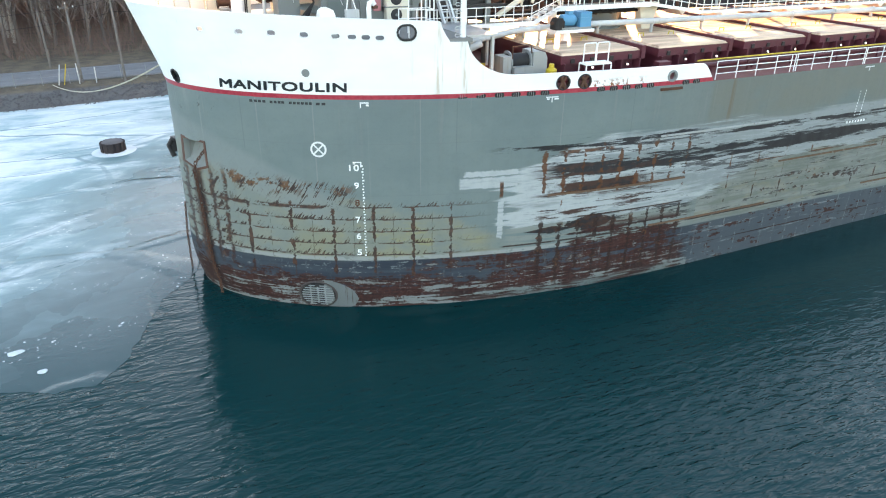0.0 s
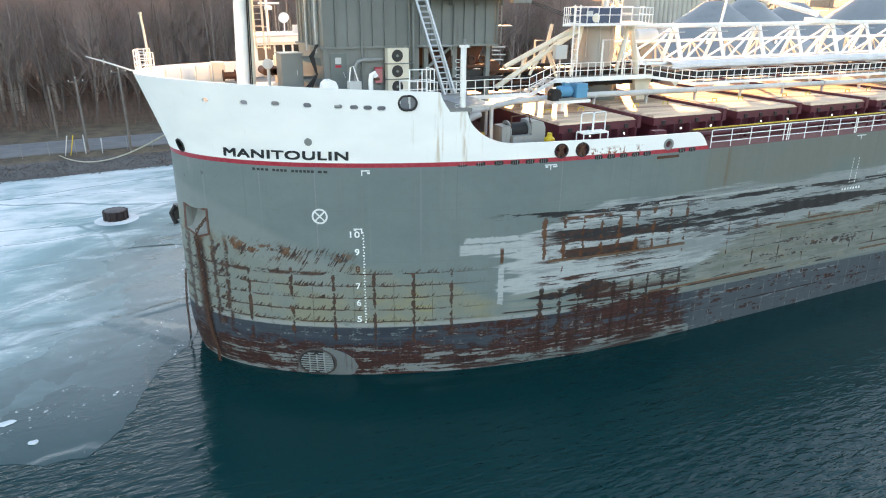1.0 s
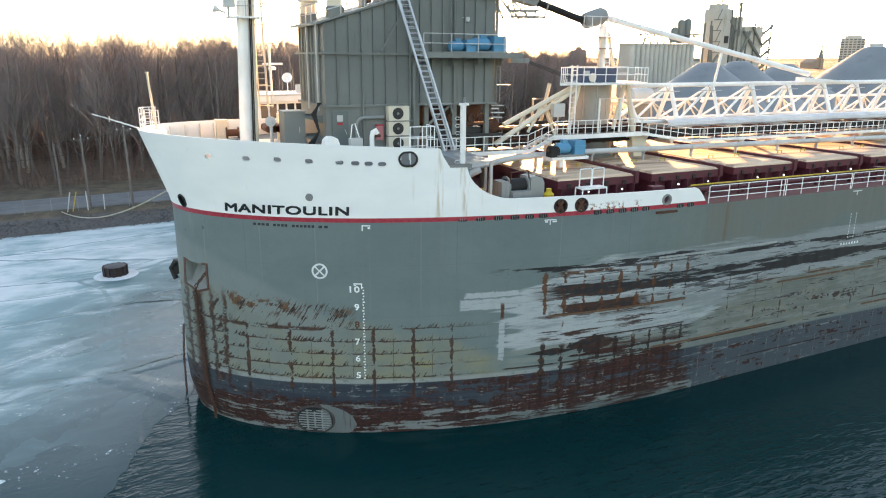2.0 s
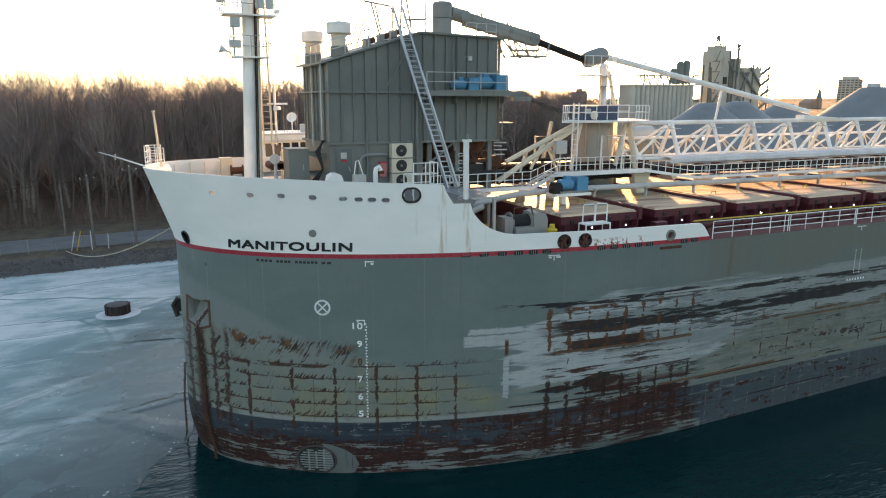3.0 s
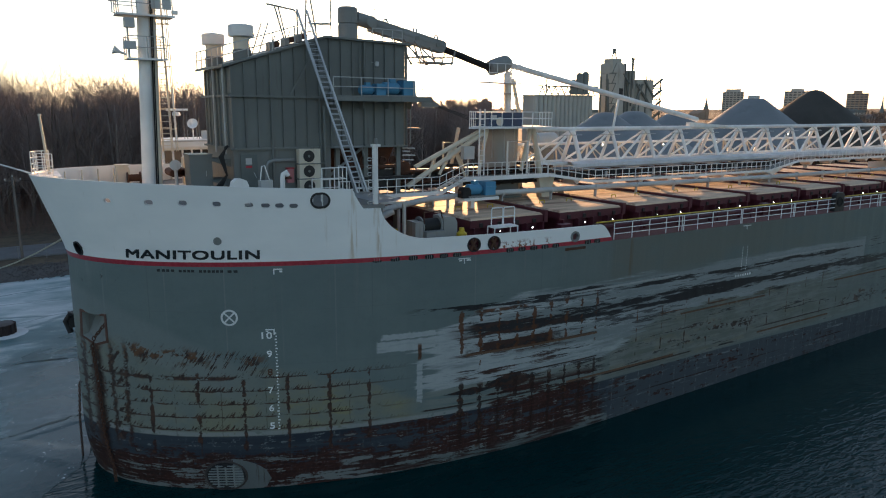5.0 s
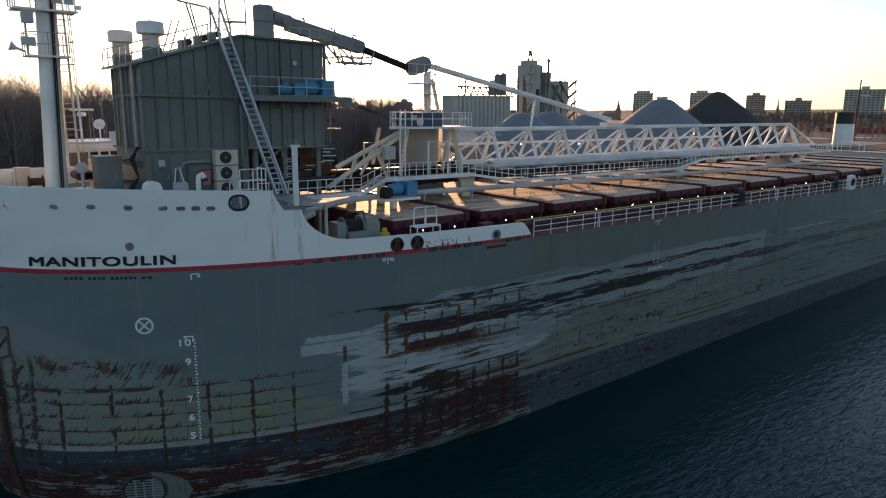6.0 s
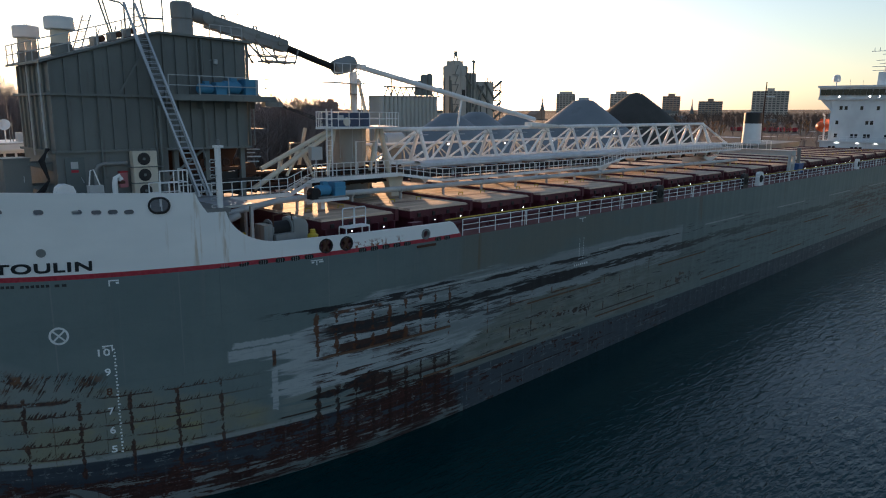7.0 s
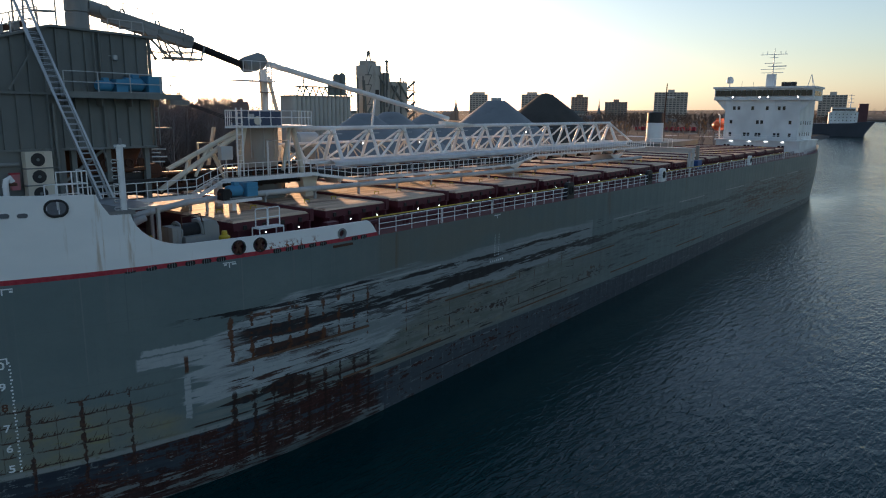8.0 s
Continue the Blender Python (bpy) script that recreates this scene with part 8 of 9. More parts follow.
kinds = []
for s in range(6):
    tr, cr = grow(20 + s, 20, (30, 8, 5), 0.85)
    kinds.append((tr.mesh("trunk", BARK), cr.mesh("crown", TWIG, smooth=False)))
rt = random.Random(12)
for i in range(215):
    x = rt.uniform(-40, 140)
    y = front_y(x) + abs(rt.gauss(0, 1)) * 26 + rt.uniform(0, 4)
    if i < 60:
        x = -30 + i * 2.2 + rt.uniform(-0.8, 0.8)
        y = front_y(x) + rt.uniform(0, 6)
    h = (1.0 - 0.02 * min(1, max(0, (x - 24) / 26))) * rt.uniform(1.09, 1.24) * (0.94 if i < 60 and rt.random() < 0.4 else 1.0)
    a, b = kinds[i % 6]
    ob = new("bare_tree")
    ob.matrix_world = Matrix.Translation((x, y, 1.55)) @ pose(0, 0, 0, 0, 0, rt.uniform(0, 360)) @ Matrix.Diagonal((h, h, h, 1))
    BASE[ob] = Vector((0, 0, 0))
    tagged(ob, "tall bare deciduous tree with fine brown twigs", "tree", "woods on the bank")
    again("trunk", a, ob, (0, 0, 0))
    again("crown", b, ob, (0, 0, 0))
# the rest of the wood and the far trees, with fewer twigs
far_v, far_f, o = [], [], 0
lows = []
for s in range(5):
    tr, cr = grow(70 + s, 20, (22, 5, 4), 1.35)
    tr.add(cr.v, cr.f)
    lows.append((np.array(tr.v), tr.f))
for s in range(4):
    tr, cr = grow(90 + s, 20, (9, 4, 3), 5.0)
    tr.add(cr.v, cr.f)
    lows.append((np.array(tr.v), tr.f))


def plant(x, y, h, far=True):
    global o
    v, f = lows[5 + rt.randrange(4) if far else rt.randrange(5)]
    a = rt.uniform(0, 6.3)
    c, s = math.cos(a), math.sin(a)
    w = np.stack([(v[:, 0] * c - v[:, 1] * s) * h + x, (v[:, 0] * s + v[:, 1] * c) * h + y, v[:, 2] * h + 1.8], 1)
    far_v.append(w)
    far_f.extend([tuple(i + o for i in q) for q in f])
    o += len(v)


for i in range(380):
    x = rt.uniform(-60, 165)
    plant(x, front_y(x) + 14 + rt.uniform(0, 70), rt.uniform(1.14, 1.30) * (1.0 - 0.02 * min(1, max(0, (x - 24) / 26))), False)
for i in range(60):
    x = rt.uniform(70, 132)
    plant(x, front_y(x) + rt.uniform(-4, 26), rt.uniform(0.85, 1.08), False)
for i in range(170):
    a, d = radians(rt.uniform(42, 88)), rt.uniform(420, 1000)
    plant(math.sin(a) * d, -41 + math.cos(a) * d if math.cos(a) * d - 41 > shore_y(math.sin(a) * d) + 15 else shore_y(math.sin(a) * d) + rt.uniform(15, 90), rt.uniform(0.35, 0.65))
for i in range(170):
    a, d = radians(rt.uniform(61, 84)), rt.uniform(300, 640)
    x, y = math.sin(a) * d, -41 + math.cos(a) * d
    if y > shore_y(x) + 12:
        plant(x, y, rt.uniform(0.28, 0.5))
spare = random.Random(19)
belt = [(grow(120 + q, 20, (8, 3, 2), 9.0)) for q in range(4)]
belt = [(np.array(a.v + b.v), list(a.f) + [tuple(i + len(a.v) for i in q) for q in b.f]) for a, b in belt]


def tree_belt(name, spots, material, label):
    """Far bare trees, many small crowns in one sheet of stuff."""
    vs, fs_, n = [], [], 0
    for x, y, h in spots:
        v, f = belt[spare.randrange(4)]
        a = spare.uniform(0, 6.3)
        c, q = math.cos(a), math.sin(a)
        vs.append(np.stack([(v[:, 0] * c - v[:, 1] * q) * h + x, (v[:, 0] * q + v[:, 1] * c) * h + y, v[:, 2] * h + 1.8], 1))
        fs_.extend([tuple(i + n for i in g) for g in f])
        n += len(v)
    bd = Build()
    bd.v, bd.f = [tuple(p) for p in np.concatenate(vs)], fs_
    solo(name, bd, material, (600, 200, 1.5), label, "trees", kind="stuff", at=EARTH, smooth=False)


far_spots, amber_spots = [], []
for i in range(900):
    a, d = radians(spare.uniform(56, 82)), spare.uniform(540, 980)
    x, y = math.sin(a) * d, -41 + math.cos(a) * d
    if y > shore_y(x) + 18:
        far_spots.append((x, y, spare.uniform(0.45, 0.60) + 0.22 * (d - 560) / 420))
for a, d, h in ((65.3, 470, 0.62), (66.1, 480, 0.66), (66.7, 475, 0.5), (64.5, 500, 0.5), (72.2, 520, 0.62), (72.9, 530, 0.58), (71.2, 560, 0.5), (69.6, 540, 0.6)):
    for q in range(3):
        e, g = radians(a + spare.uniform(-0.25, 0.25)), d + spare.uniform(-10, 10)
        amber_spots.append((math.sin(e) * g, -41 + math.cos(e) * g, h * spare.uniform(0.85, 1.0)))
tree_belt("town_trees", far_spots, bark("far_twigs", (0.12, 0.088, 0.07), (0.20, 0.15, 0.12)), "belt of bare brown trees round the town, far off")
tree_belt("willows", amber_spots, bark("amber_twigs", (0.24, 0.13, 0.06), (0.36, 0.21, 0.10)), "amber-twigged bare willows on the far shore")
for i in range(70):
    plant(rt.uniform(1440, 1600), rt.uniform(-260, 220), rt.uniform(0.6, 1.1))
fb = Build()
fb.v, fb.f = [tuple(p) for p in np.concatenate(far_v)], far_f
solo("woods", fb, TWIG, (0, 100, 1.5), "dense leafless brown woods behind the first trees", "woods", kind="stuff", at=EARTH, smooth=False)
br = Build()
for i in range(42000):
    x = rt.uniform(-50, 150)
    y = front_y(x) - 5 + abs(rt.gauss(0, 1)) * 30
    h = rt.uniform(0.5, 7.5) * rt.uniform(0.3, 1.0)
    d = (rt.uniform(-0.6, 0.6) * h, rt.uniform(-0.5, 0.5) * h)
    w = rt.uniform(0.010, 0.026)
    br.add([(x - w, y, 1.5), (x + w, y, 1.5), (x, y + w, 1.5), (x + d[0], y + d[1], 1.5 + h)], [(0, 1, 3), (1, 2, 3), (2, 0, 3)])
for i in range(14000):
    x = rt.uniform(-70, 150)
    y = front_y(x) + rt.uniform(18, 60)
    h = rt.uniform(3.0, 9.0)
    d = (rt.uniform(-0.3, 0.3) * h, rt.uniform(-0.3, 0.3) * h)
    w = rt.uniform(0.03, 0.08)
    br.add([(x - w, y, 1.5), (x + w, y, 1.5), (x, y + w, 1.5), (x + d[0], y + d[1], 1.5 + h)], [(0, 1, 3), (1, 2, 3), (2, 0, 3)])
solo("undergrowth", br, bark("brush_stems", (0.085, 0.055, 0.045), (0.20, 0.135, 0.115)), (0, 90, 1.5), "tangle of bare brush and saplings under the trees", "brush", kind="stuff", at=EARTH, smooth=False)

# ---- the harbour behind the ship ----
# concrete made paler than its own tone, to stand for the haze before it
HAZY_CONC = painted("hazy_silo_concrete", (0.50, 0.485, 0.43), (0.14, 0.12, 0.10), 0.4, 0.85, 0.15)
GREENISH = painted("elevator_steel", (0.17, 0.182, 0.165), (0.12, 0.08, 0.05), 0.5, 0.7, 0.3)
si = thing("grain_elevator", (220, 195, 3), "grey concrete grain elevator with silos and headhouse", "elevator", at=EARTH)
for k_ in range(14):
    x = 192.6 + 2.42 * k_
    part("silo_bin", Build().lathe([(1.13, 0), (1.13, 21.2), (1.05, 21.4)], (x, 190, 3), 16), HAZY_CONC, si)
part("bin_core", Build().box(192.0, 226.0, 190.6, 198, 3, 24.3), HAZY_CONC, si)
part("bin_roof", Build().box(191.3, 226.8, 188.6, 198, 24.3, 24.8), HAZY_CONC, si)
part("gallery_beam", Build().box(196, 230, 191, 193, 28.2, 28.8), GREENISH, si)
for k_ in range(9):
    x = 196 + 3.6 * k_
    part("gallery_post", Build().tube([(x, 192, 24.7), (x + 1.8, 192, 28.4)], 0.3, 5), GREENISH, si)
    part("gallery_post", Build().tube([(x + 3.6, 192, 24.7), (x + 1.8, 192, 28.4)], 0.3, 5), GREENISH, si)
part("mast_pole", Build().tube([(200, 192, 25), (200, 192, 34)], 0.3, 6), GREENISH, si)
for x, z in ((216.5, 30.5), (220, 33.5), (223.5, 34)):
    part("steel_bin", Build().lathe([(1.6, 0), (1.6, z - 25), (0.8, z - 24)], (x, 193, 25), 14), GREENISH, si)
part("headhouse", Build().lathe([(5.9, 0), (5.9, 31.0), (5.75, 31.1), (5.75, 31.7), (5.9, 31.8), (5.9, 35.6), (5.6, 36.2)], (242.6, 195, 3), 24), HAZY_CONC, si)
part("headhouse_top", Build().box(237.6, 243.2, 190.5, 196, 35, 41.2), HAZY_CONC, si)
part("headhouse_side", Build().box(247.0, 251.5, 189.5, 199, 3, 36.0), HAZY_CONC, si)
# solid black block on the wall, for the shade in a window opening
part("window_hole", Build().box(241.2, 243.2, 188.85, 189.4, 25, 28), BLACK, si)
part("lower_house", Build().box(251.5, 262.5, 188, 198, 3, 32.0), HAZY_CONC, si)
for p, q, r in (((238.2, 192, 41), (239.6, 192, 45), 0.3), ((241.4, 192, 41), (239.9, 192, 45), 0.3), ((239.7, 192, 43.4), (239.7, 192, 45.6), 0.8), ((239.7, 192, 41), (246.5, 188, 30), 0.4), ((248.2, 188.5, 20), (248.2, 188.5, 42), 0.35), ((248.9, 188.5, 28), (248.9, 188.5, 41), 0.2), ((247.5, 188.5, 41.2), (249.3, 188.5, 41.2), 0.5), ((246, 187, 14), (254, 187, 30), 0.6), ((250, 187, 30), (262, 187, 18), 0.6), ((233, 187, 10), (231, 187, 32), 0.7), ((227, 187, 8), (236, 187, 20), 0.6), ((255, 187, 32), (262, 187, 24), 0.5)):
    part("grain_spout", Build().tube([p, q], r, 6), GREENISH, si)
for k_ in range(6):
    z = 12 + 4.5 * k_
    part("tower_landing", Build().box(235.2, 238.0, 188.2, 190.0, z, z + 0.3), GREENISH, si)
    part("tower_stair", Build().bar((235.4, 188.4, z), (237.8, 188.4, z + 4.5), 0.25, 0.25), GREENISH, si)
for x, y, z0, z1 in ((244.5, 189.0, 12, 39), (246.4, 188.6, 8, 36), (229.0, 188.6, 14, 33), (232.2, 188.4, 6, 34), (252.5, 187.4, 10, 30), (257.0, 187.4, 16, 34)):
    part("leg_casing", Build().box(x, x + 0.45, y, y + 0.45, z0, z1), GREENISH, si)
for k_ in range(5):
    z = 8 + 5 * k_
    part("stair_landing", Build().box(262, 270, 190, 194, z, z + 0.4), GREENISH, si)
    part("stair_flight", Build().bar((262.5, 189.5, z), (270, 189.5, z + 4.6), 1.0, 0.7), GREENISH, si)
    for x in (262.2, 269.8):
        part("stair_post", Build().tube([(x, 190, z), (x, 190, z + 5)], 0.32, 5), GREENISH, si)
# sheet colour lifted by the haze of the distance
HAZY_TARP = painted("hazy_grey_dome_sheet", (0.215, 0.235, 0.25), (0.14, 0.15, 0.16), 0.4, 0.6, 0.12, streak=False)


def dome(x, y, top, r0, slope, material, label, ring=True):
    ob = thing("storage_dome", (x, y, 2.5), label, "storage dome", "storage domes", at=EARTH)
    prof = [(r0 + (top - z) * slope, z) for z in (2.5, top * 0.4, top * 0.7, top - 1.2)] + [(r0 * 0.9 + 0.5, top - 0.2), (r0 * 0.5, top)]
    part("dome_shell", Build().lathe(prof, (x, y, 0), 40), material, ob)
    if ring:
        part("crown_ring", Build().lathe([(r0 * 0.6, top - 0.1), (r0 * 0.6, top + 0.9), (r0 * 0.5, top + 1.0)], (x, y, 0), 18), PALE_GREY, ob)
    return ob


dome(155.2, 112, 18.2, 2.5, 1.42, HAZY_TARP, "blue-grey conical storage dome", False)
dome(167.5, 112, 18.5, 2.5, 1.42, HAZY_TARP, "blue-grey conical storage dome", False)
dome(191.5, 116, 17.6, 2.5, 1.45, HAZY_TARP, "blue-grey conical storage dome", False)
dome(243, 122, 22.9, 3.6, 1.30, HAZY_TARP, "large blue-grey conical storage dome with a pale crown")
heap = Build()
prof = [(37, 2.0), (28, 8.0), (20, 14.0), (12, 19.8), (6.5, 23.4), (3, 25.7), (0.4, 26.3)]
heap.lathe([(r_ * 0.88, z_) for r_, z_ in prof], (272, 115, 0), 48)
for i, v in enumerate(heap.v):
    k_ = noise.noise((v[0] * 0.08, v[1] * 0.08, v[2] * 0.1)) * 0.9
    heap.v[i] = (v[0] + k_, v[1] + k_, v[2] + k_ * 0.4)
# the heap's black is raised a little, as haze painted in
solo("bulk_mound", heap, painted("hazy_coal", (0.060, 0.057, 0.050), (0.09, 0.08, 0.065), 0.4, 0.9, 0.5, streak=False), (272, 115, 2), "large black heap of bulk cargo on the quay", "heap", at=EARTH)
yard = painted("yard_clutter", (0.22, 0.20, 0.18), (0.1, 0.08, 0.06), 0.5, 0.8, 0.4)
ry = random.Random(31)
for k_ in range(46):
    x, y = ry.uniform(70, 330), ry.uniform(34, 92)
    w, d, h = ry.uniform(2, 9), ry.uniform(2, 4), ry.uniform(1.5, 4.5)
    col = ry.choice((yard, yard, RUST, PALE_GREY, STEEL_GREY, BLUE))
    sh = thing("yard_container", (x, y, 2), "weathered steel container in the harbour yard", "container", "yard containers", at=EARTH)
    part("container_body", Build().box(x, x + w, y, y + d, 1.4, 1.7 + h), col, sh)
    part("container_door", Build().box(x - 0.06, x, y + 0.3, y + d - 0.3, 1.9, 1.4 + h), PALE_GREY, sh)
    part("container_rail", Build().box(x - 0.05, x + w + 0.05, y - 0.05, y + 0.05, 1.65 + h, 1.8 + h), RUST, sh)

# ---- the town on the horizon ----
EYE = Vector((0.0, -41.8, 20.0))


def out_at(yaw, d):
    """A place d metres out in the direction yaw degrees to the right of +y."""
    return EYE.x + math.sin(radians(yaw)) * d, EYE.y + math.cos(radians(yaw)) * d


# town walls: aerial haze is mixed into these lightened base colours
HAZY_BRICK = painted("hazy_far_brick", (0.42, 0.29, 0.21), (0.1, 0.09, 0.08), 0.3, 0.85, 0.1)
HAZY_PALECON = painted("hazy_far_concrete", (0.58, 0.53, 0.47), (0.15, 0.13, 0.12), 0.3, 0.85, 0.1)
WINDARK = Mat("far_window", 0.2)
WINDARK.base(WINDARK.mix((0.10, 0.10, 0.11), (0.22, 0.21, 0.20), WINDARK.random()))


def tower_block(yaw, d, width, top, floors, cols, material, label, cap=0.4):
    x, y = out_at(yaw, d)
    m = Matrix.Translation((x, y, 0)) @ pose(0, 0, 0, 0, 0, -yaw)
    ob = thing("apartment_block", (x, y, 3), label, "building", "town buildings", at=EARTH)
    part("wall", Build().box(-width / 2, width / 2, 0, width * 0.5, 2, top, m), material, ob)
    part("roof_house", Build().box(-width * cap / 2, width * cap / 2, 2, width * 0.4, top, top + 3.5, m), material, ob)
    fh = (top - 6) / floors
    wm_ = Build().box(-width / cols * 0.36, width / cols * 0.36, -0.25, 0.1, -fh * 0.28, fh * 0.28, pose(0, 0, 0, 0, 0, -yaw)).mesh("window", WINDARK.m)
    for j in range(floors):
        part("balcony_slab", Build().box(-width / 2 - 0.3, width / 2 + 0.3, -0.7, 0, 6 + fh * j - 0.2, 6 + fh * j + 0.2, m), HAZY_PALECON, ob)
        for i in range(cols):
            again("window", wm_, ob, m @ Vector((-width / 2 + width * (i + 0.5) / cols, 0, 6 + fh * (j + 0.5))))
    return ob


tower_block(54.6, 1050, 27, 39, 11, 6, HAZY_PALECON, "tan apartment tower with rounded crown, far off", 0.7)
tower_block(58.9, 1100, 32, 40, 10, 6, HAZY_PALECON, "stepped pale apartment tower, far off", 0.5)
tower_block(62.7, 1050, 24, 35.5, 10, 5, HAZY_BRICK, "brown brick apartment tower, far off")
tower_block(65.55, 1000, 30, 28, 8, 7, HAZY_BRICK, "low brown brick apartment block, far off", 0.25)
tower_block(69.65, 1000, 43, 41, 12, 9, HAZY_PALECON, "wide grey apartment slab, far off", 0.2)
tower_block(80.7, 900, 28, 35, 11, 7, HAZY_PALECON, "grey apartment slab behind the other ship", 0.25)
tower_block(35.6, 900, 20, 26, 6, 5, HAZY_BRICK, "brick block beyond the woods", 0.4)
for yaw, d, h in ((52.76, 900, 30), (64.24, 950, 26)):
    x, y = out_at(yaw, d)
    ch = thing("church_spire", (x, y, 3), "dark church with a slender spire, far off", "church", at=EARTH)
    part("tower", Build().box(x - 2.5, x + 2.5, y - 2.5, y + 2.5, 2, h - 14), HAZY_BRICK, ch)
    part("spire", Build().lathe([(3.0, h - 14), (0.9, h - 5), (0.1, h + 5)], (x, y, 0), 8), STEEL_GREY, ch)
    part("nave", Build().prism([(x - 14, 2), (x + 3, 2), (x + 3, h - 19), (x - 5, h - 15), (x - 14, h - 19)], y - 1, y + 14), HAZY_BRICK, ch)
rh = random.Random(77)
for k_ in range(34):
    yaw, d = rh.uniform(33, 86), rh.uniform(620, 1200)
    x, y = out_at(yaw, d)
    if y < shore_y(x) + 30:
        continue
    w, dd, h = rh.uniform(9, 26), rh.uniform(8, 14), rh.uniform(4, 11)
    hs_ = thing("town_house", (x, y, 3), "low pitched-roof town building, far off", "house", "town buildings", at=EARTH)
    part("wall", Build().box(x - w / 2, x + w / 2, y - dd / 2, y + dd / 2, 2, 3 + h), rh.choice((HAZY_BRICK, HAZY_BRICK, HAZY_PALECON)), hs_)
    part("roof", Build().prism([(x - w / 2 - 0.6, 3 + h), (x + w / 2 + 0.6, 3 + h), (x + w / 2 - 2, 6.0 + h), (x - w / 2 + 2, 6.0 + h)], y - dd / 2 - 0.5, y + dd / 2 + 0.5), rh.choice((STEEL_GREY, RUST, STEEL_GREY)), hs_)
    wm_ = Build().box(-0.7, 0.7, -0.15, 0.1, -0.9, 0.9).mesh("window", WINDARK.m)
    for i in range(int(w / 4)):
        again("window", wm_, hs_, (x - w / 2 + 2 + 4 * i, y - dd / 2 - 0.02, 3 + h * 0.6))
for k_ in range(11):
    x, y = out_at(67.3 + 0.42 * k_, 560)
    tr_ = thing("parked_trailer", (x, y, 4), "red trailer parked in the far yard", "trailer", "parked trailers", at=EARTH)
    part("trailer_box", Build().box(x - 1.6, x + 1.6, y - 1.3, y + 1.3, 3.4, 6.0), RED, tr_)
    part("trailer_wheel", Build().tube([(x - 1, y - 1.3, 3.2), (x - 1, y + 1.3, 3.2)], 0.5, 10), RUBBER, tr_)

# ---- other ships ----
ox, oy = out_at(80.35, 595)
om = Matrix.Translation((ox, oy, 0)) @ pose(0, 0, 0, 0, 0, -80.8 + 4)
os_ = thing("moored_freighter", (ox, oy, 0), "dark-hulled freighter with white house, further upriver", "ship", at=EARTH)
NAVYHULL = painted("dark_hull", (0.045, 0.055, 0.075), (0.1, 0.06, 0.05), 0.3, 0.55, 0.3)
oh = Build()
prof = [(-18, 0.0, 6.4), (-14, 4.5, 7.0), (0, 6.5, 7.2), (16, 6.5, 7.6), (26, 5.6, 8.8), (32, 4.6, 9.0)]
for x, b, t in prof:
    oh.v += [tuple(om @ Vector((x - (7.5 if x > 30 else 0), -b * 0.9, -0.5))), tuple(om @ Vector((x, -b, t + 2.0))), tuple(om @ Vector((x, b, t + 2.0))), tuple(om @ Vector((x - (7.5 if x > 30 else 0), b * 0.9, -0.5)))]
for i in range(len(prof) - 1):
    for j in range(4):
        a, b = i * 4 + j, i * 4 + (j + 1) % 4
        oh.f.append((a, a + 4, b + 4, b))
oh.f += [(3, 2, 1, 0), (20, 21, 22, 23)]
part("hull", oh, NAVYHULL, os_)
part("house", Build().box(2, 20.5, -5.5, 5.5, 9.0, 17.6, om), BW, os_)
part("wheelhouse", Build().box(3.5, 18.5, -6.5, 6.5, 17.6, 20.8, om), BW, os_)
part("wheelhouse_window", Build().box(3.7, 18.3, -6.56, -6.5, 18.6, 19.7, om), GLASS.m, os_)
part("funnel", Build().box(20.8, 26.8, -2.5, 2.5, 10.0, 23.6, om), painted("maroon_funnel", (0.10, 0.035, 0.04), (0.05, 0.04, 0.04), 0.3), os_)
part("mast", Build().tube([om @ Vector((15.5, 0, 20)), om @ Vector((15.5, 0, 31))], 0.4, 8, 0.15), BW, os_)
for z in (24.5, 27, 29.5):
    part("yard", Build().tube([om @ Vector((13.6, 0, z)), om @ Vector((17.4, 0, z))], 0.15, 5), BW, os_)
wm_ = Build().box(-0.28, 0.28, -0.08, 0.08, -0.3, 0.3, pose(0, 0, 0, 0, 0, -76.8)).mesh("window", GLASS.m)
for z in (11.5, 13.8, 16.0):
    for i in range(7):
        again("window", wm_, os_, om @ Vector((3.6 + 2.5 * i, -5.52, z)))
fs = thing("berthed_ship", (160, 21, 0), "ship berthed beyond with a black and white funnel", "ship", at=EARTH)
part("hull", Build().slab([(112, 21), (118, 16), (175, 15.5), (186, 17), (186, 26), (118, 26)], -0.5, 10.5), NAVYHULL, fs)
part("deck_house", Build().box(150, 178, 16.5, 25, 10.5, 12.2), STEEL_GREY, fs)
part("funnel", Build().lathe([(2.0, 12.2), (1.9, 16.7), (1.85, 16.7)], (160.3, 21.0, 0), 22), BW, fs, "white funnel")
part("funnel_top", Build().lathe([(1.93, 16.6), (1.88, 18.9), (1.5, 19.1)], (160.3, 21.0, 0), 22), BLACK, fs, "black funnel top")
part("pole_mast", Build().tube([(165.5, 21, 12), (166.3, 21, 25.8)], 0.28, 8, 0.12), RUST, fs)
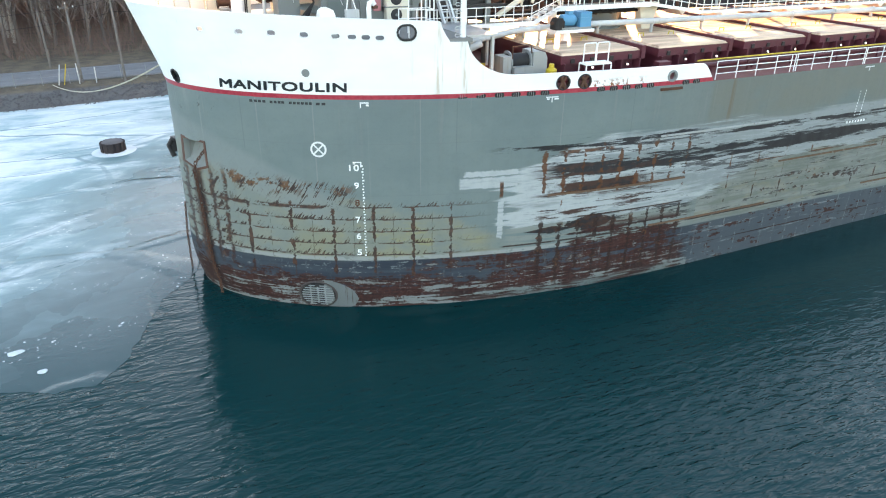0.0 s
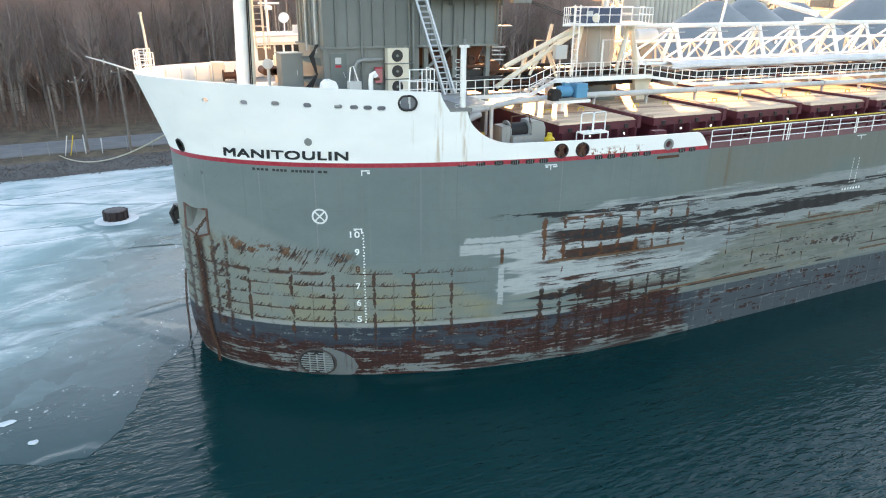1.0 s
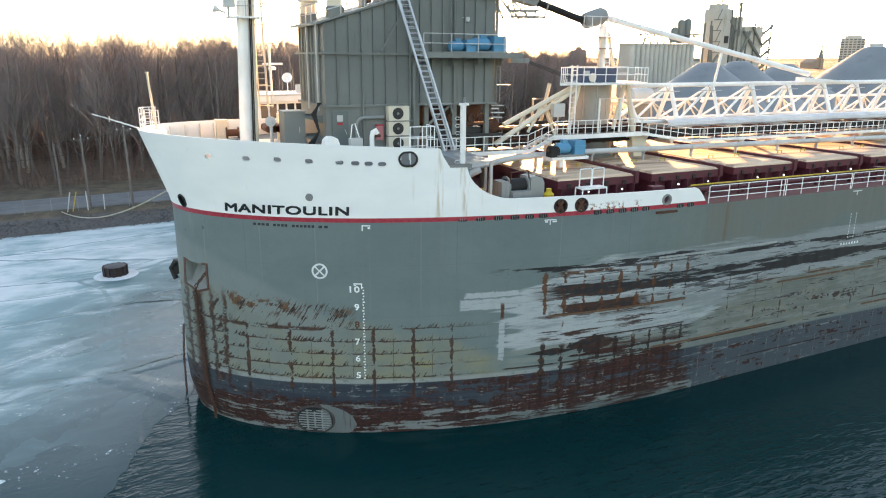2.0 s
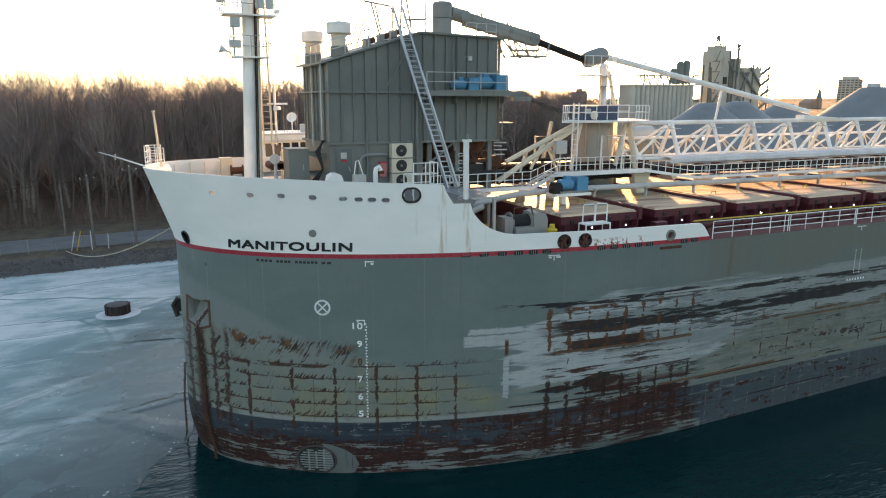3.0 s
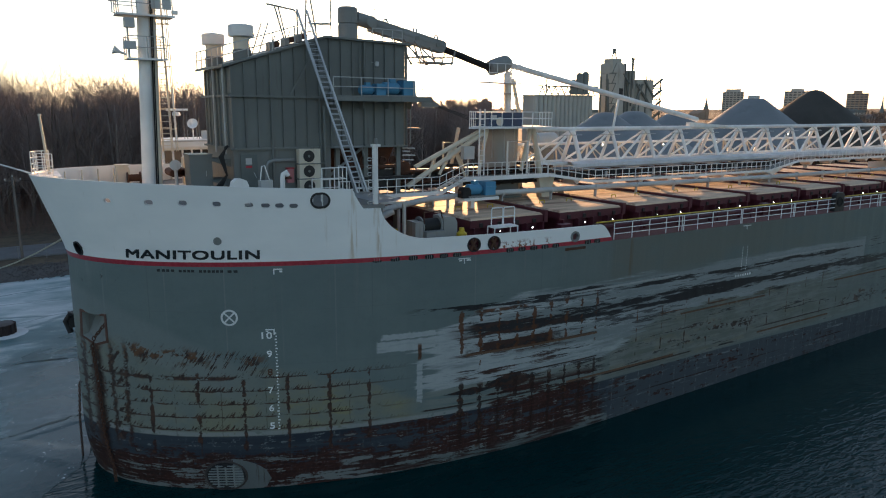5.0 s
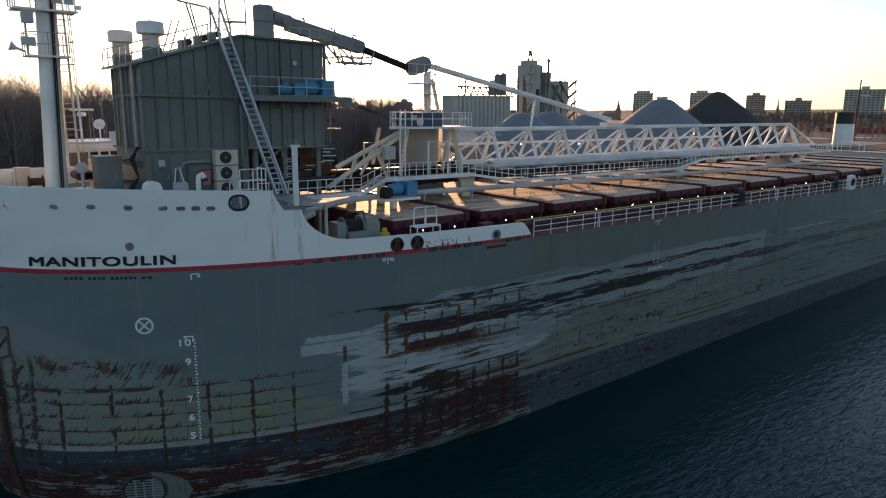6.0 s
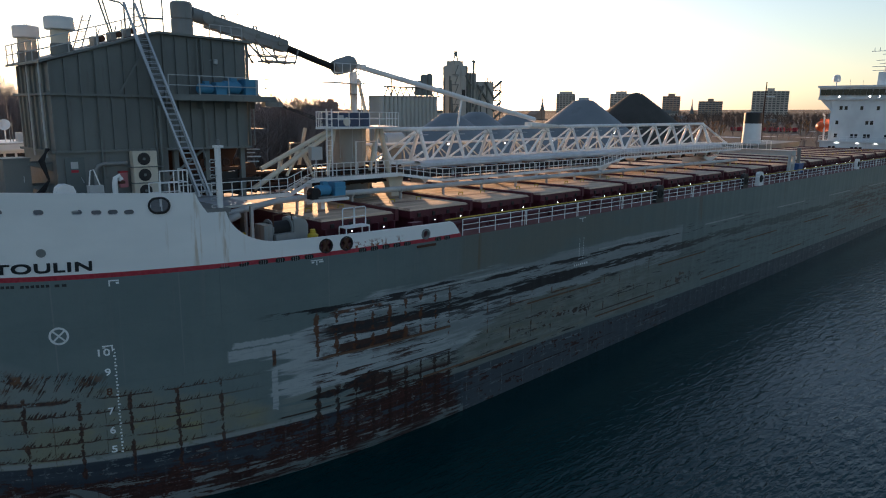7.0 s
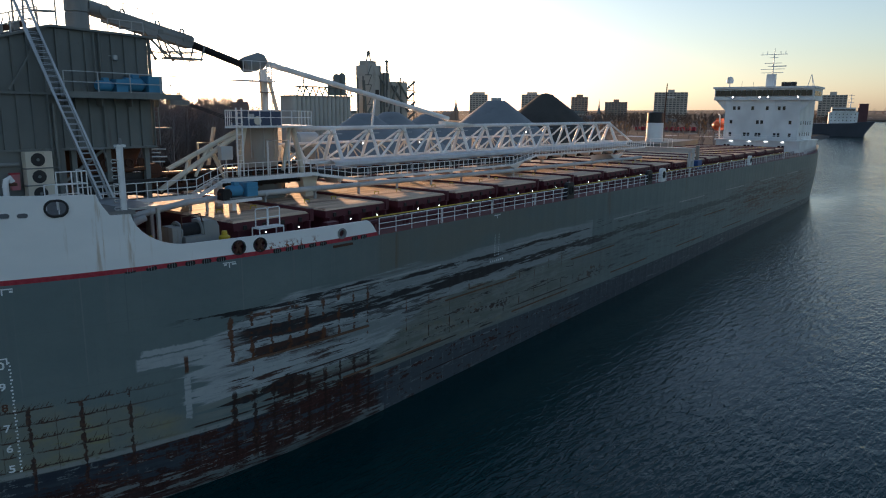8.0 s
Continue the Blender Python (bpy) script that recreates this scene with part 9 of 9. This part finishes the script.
part("mast_yard", Build().tube([(166.1, 20.8, 22.6), (166.6, 19.0, 22.5)], 0.12, 6), BW, fs)

# the wheelhouse of a tug that lies beyond the foredeck
tg = thing("harbour_tug", (13, 23, 0), "white harbour tug lying in the ice beyond the bow", "tug", at=EARTH)
part("hull", Build().slab([(6.5, 23), (9, 19.5), (24, 19.0), (27, 21), (27, 26), (24, 27.5), (9, 27)], -0.4, 3.2), NAVYHULL, tg)
part("deck_house", Build().box(9.8, 20.0, 20.4, 26.0, 3.2, 13.2), BW, tg)
part("wheelhouse", Build().box(11.2, 15.4, 20.6, 25.4, 13.2, 16.7), BW, tg)
for k_ in range(5):
    part("window", Build().box(11.45 + 0.78 * k_, 12.05 + 0.78 * k_, 20.54, 20.62, 15.15, 16.45), GLASS.m, tg)
part("wheelhouse_roof", Build().box(10.7, 15.9, 20.1, 25.9, 16.7, 17.3), BW, tg)
part("roof_rim", Build().box(10.62, 15.98, 20.02, 25.98, 17.16, 17.26), PALE_GREY, tg)
part("mast", Build().tube([(12.9, 22.5, 17.3), (12.9, 22.5, 21.6)], 0.09, 8), BW, tg)
part("radar_bar", Build().box(12.2, 14.0, 22.4, 22.6, 19.75, 19.92), BW, tg)
part("radar_drum", Build().lathe([(0.32, 0), (0.36, 0.12), (0.3, 0.3), (0.1, 0.36)], (13.0, 22.3, 19.3), 14), BW, tg)
part("satellite_dish", Build().lathe([(0.0, -0.1), (0.3, -0.04), (0.46, 0.12), (0.44, 0.14), (0.28, 0.02), (0, -0.05)], (14.25, 22, 18.6), 18, pose(0, 0, 0, 70, 0, -25)), BW, tg)
part("dish_post", Build().tube([(14.25, 22.1, 17.3), (14.25, 22.1, 18.5)], 0.05, 8), BW, tg)
for x, h in ((13.5, 19.9), (13.75, 19.5), (14.55, 20.6), (14.75, 19.4), (11.6, 19.0)):
    part("antenna", Build().tube([(x, 22, 17.3), (x, 22, h)], 0.03, 6, 0.015), DUCT_GREY, tg)
part("roof_locker", Build().box(15.0, 15.6, 21.6, 22.4, 17.3, 18.0), PALE_GREY, tg)
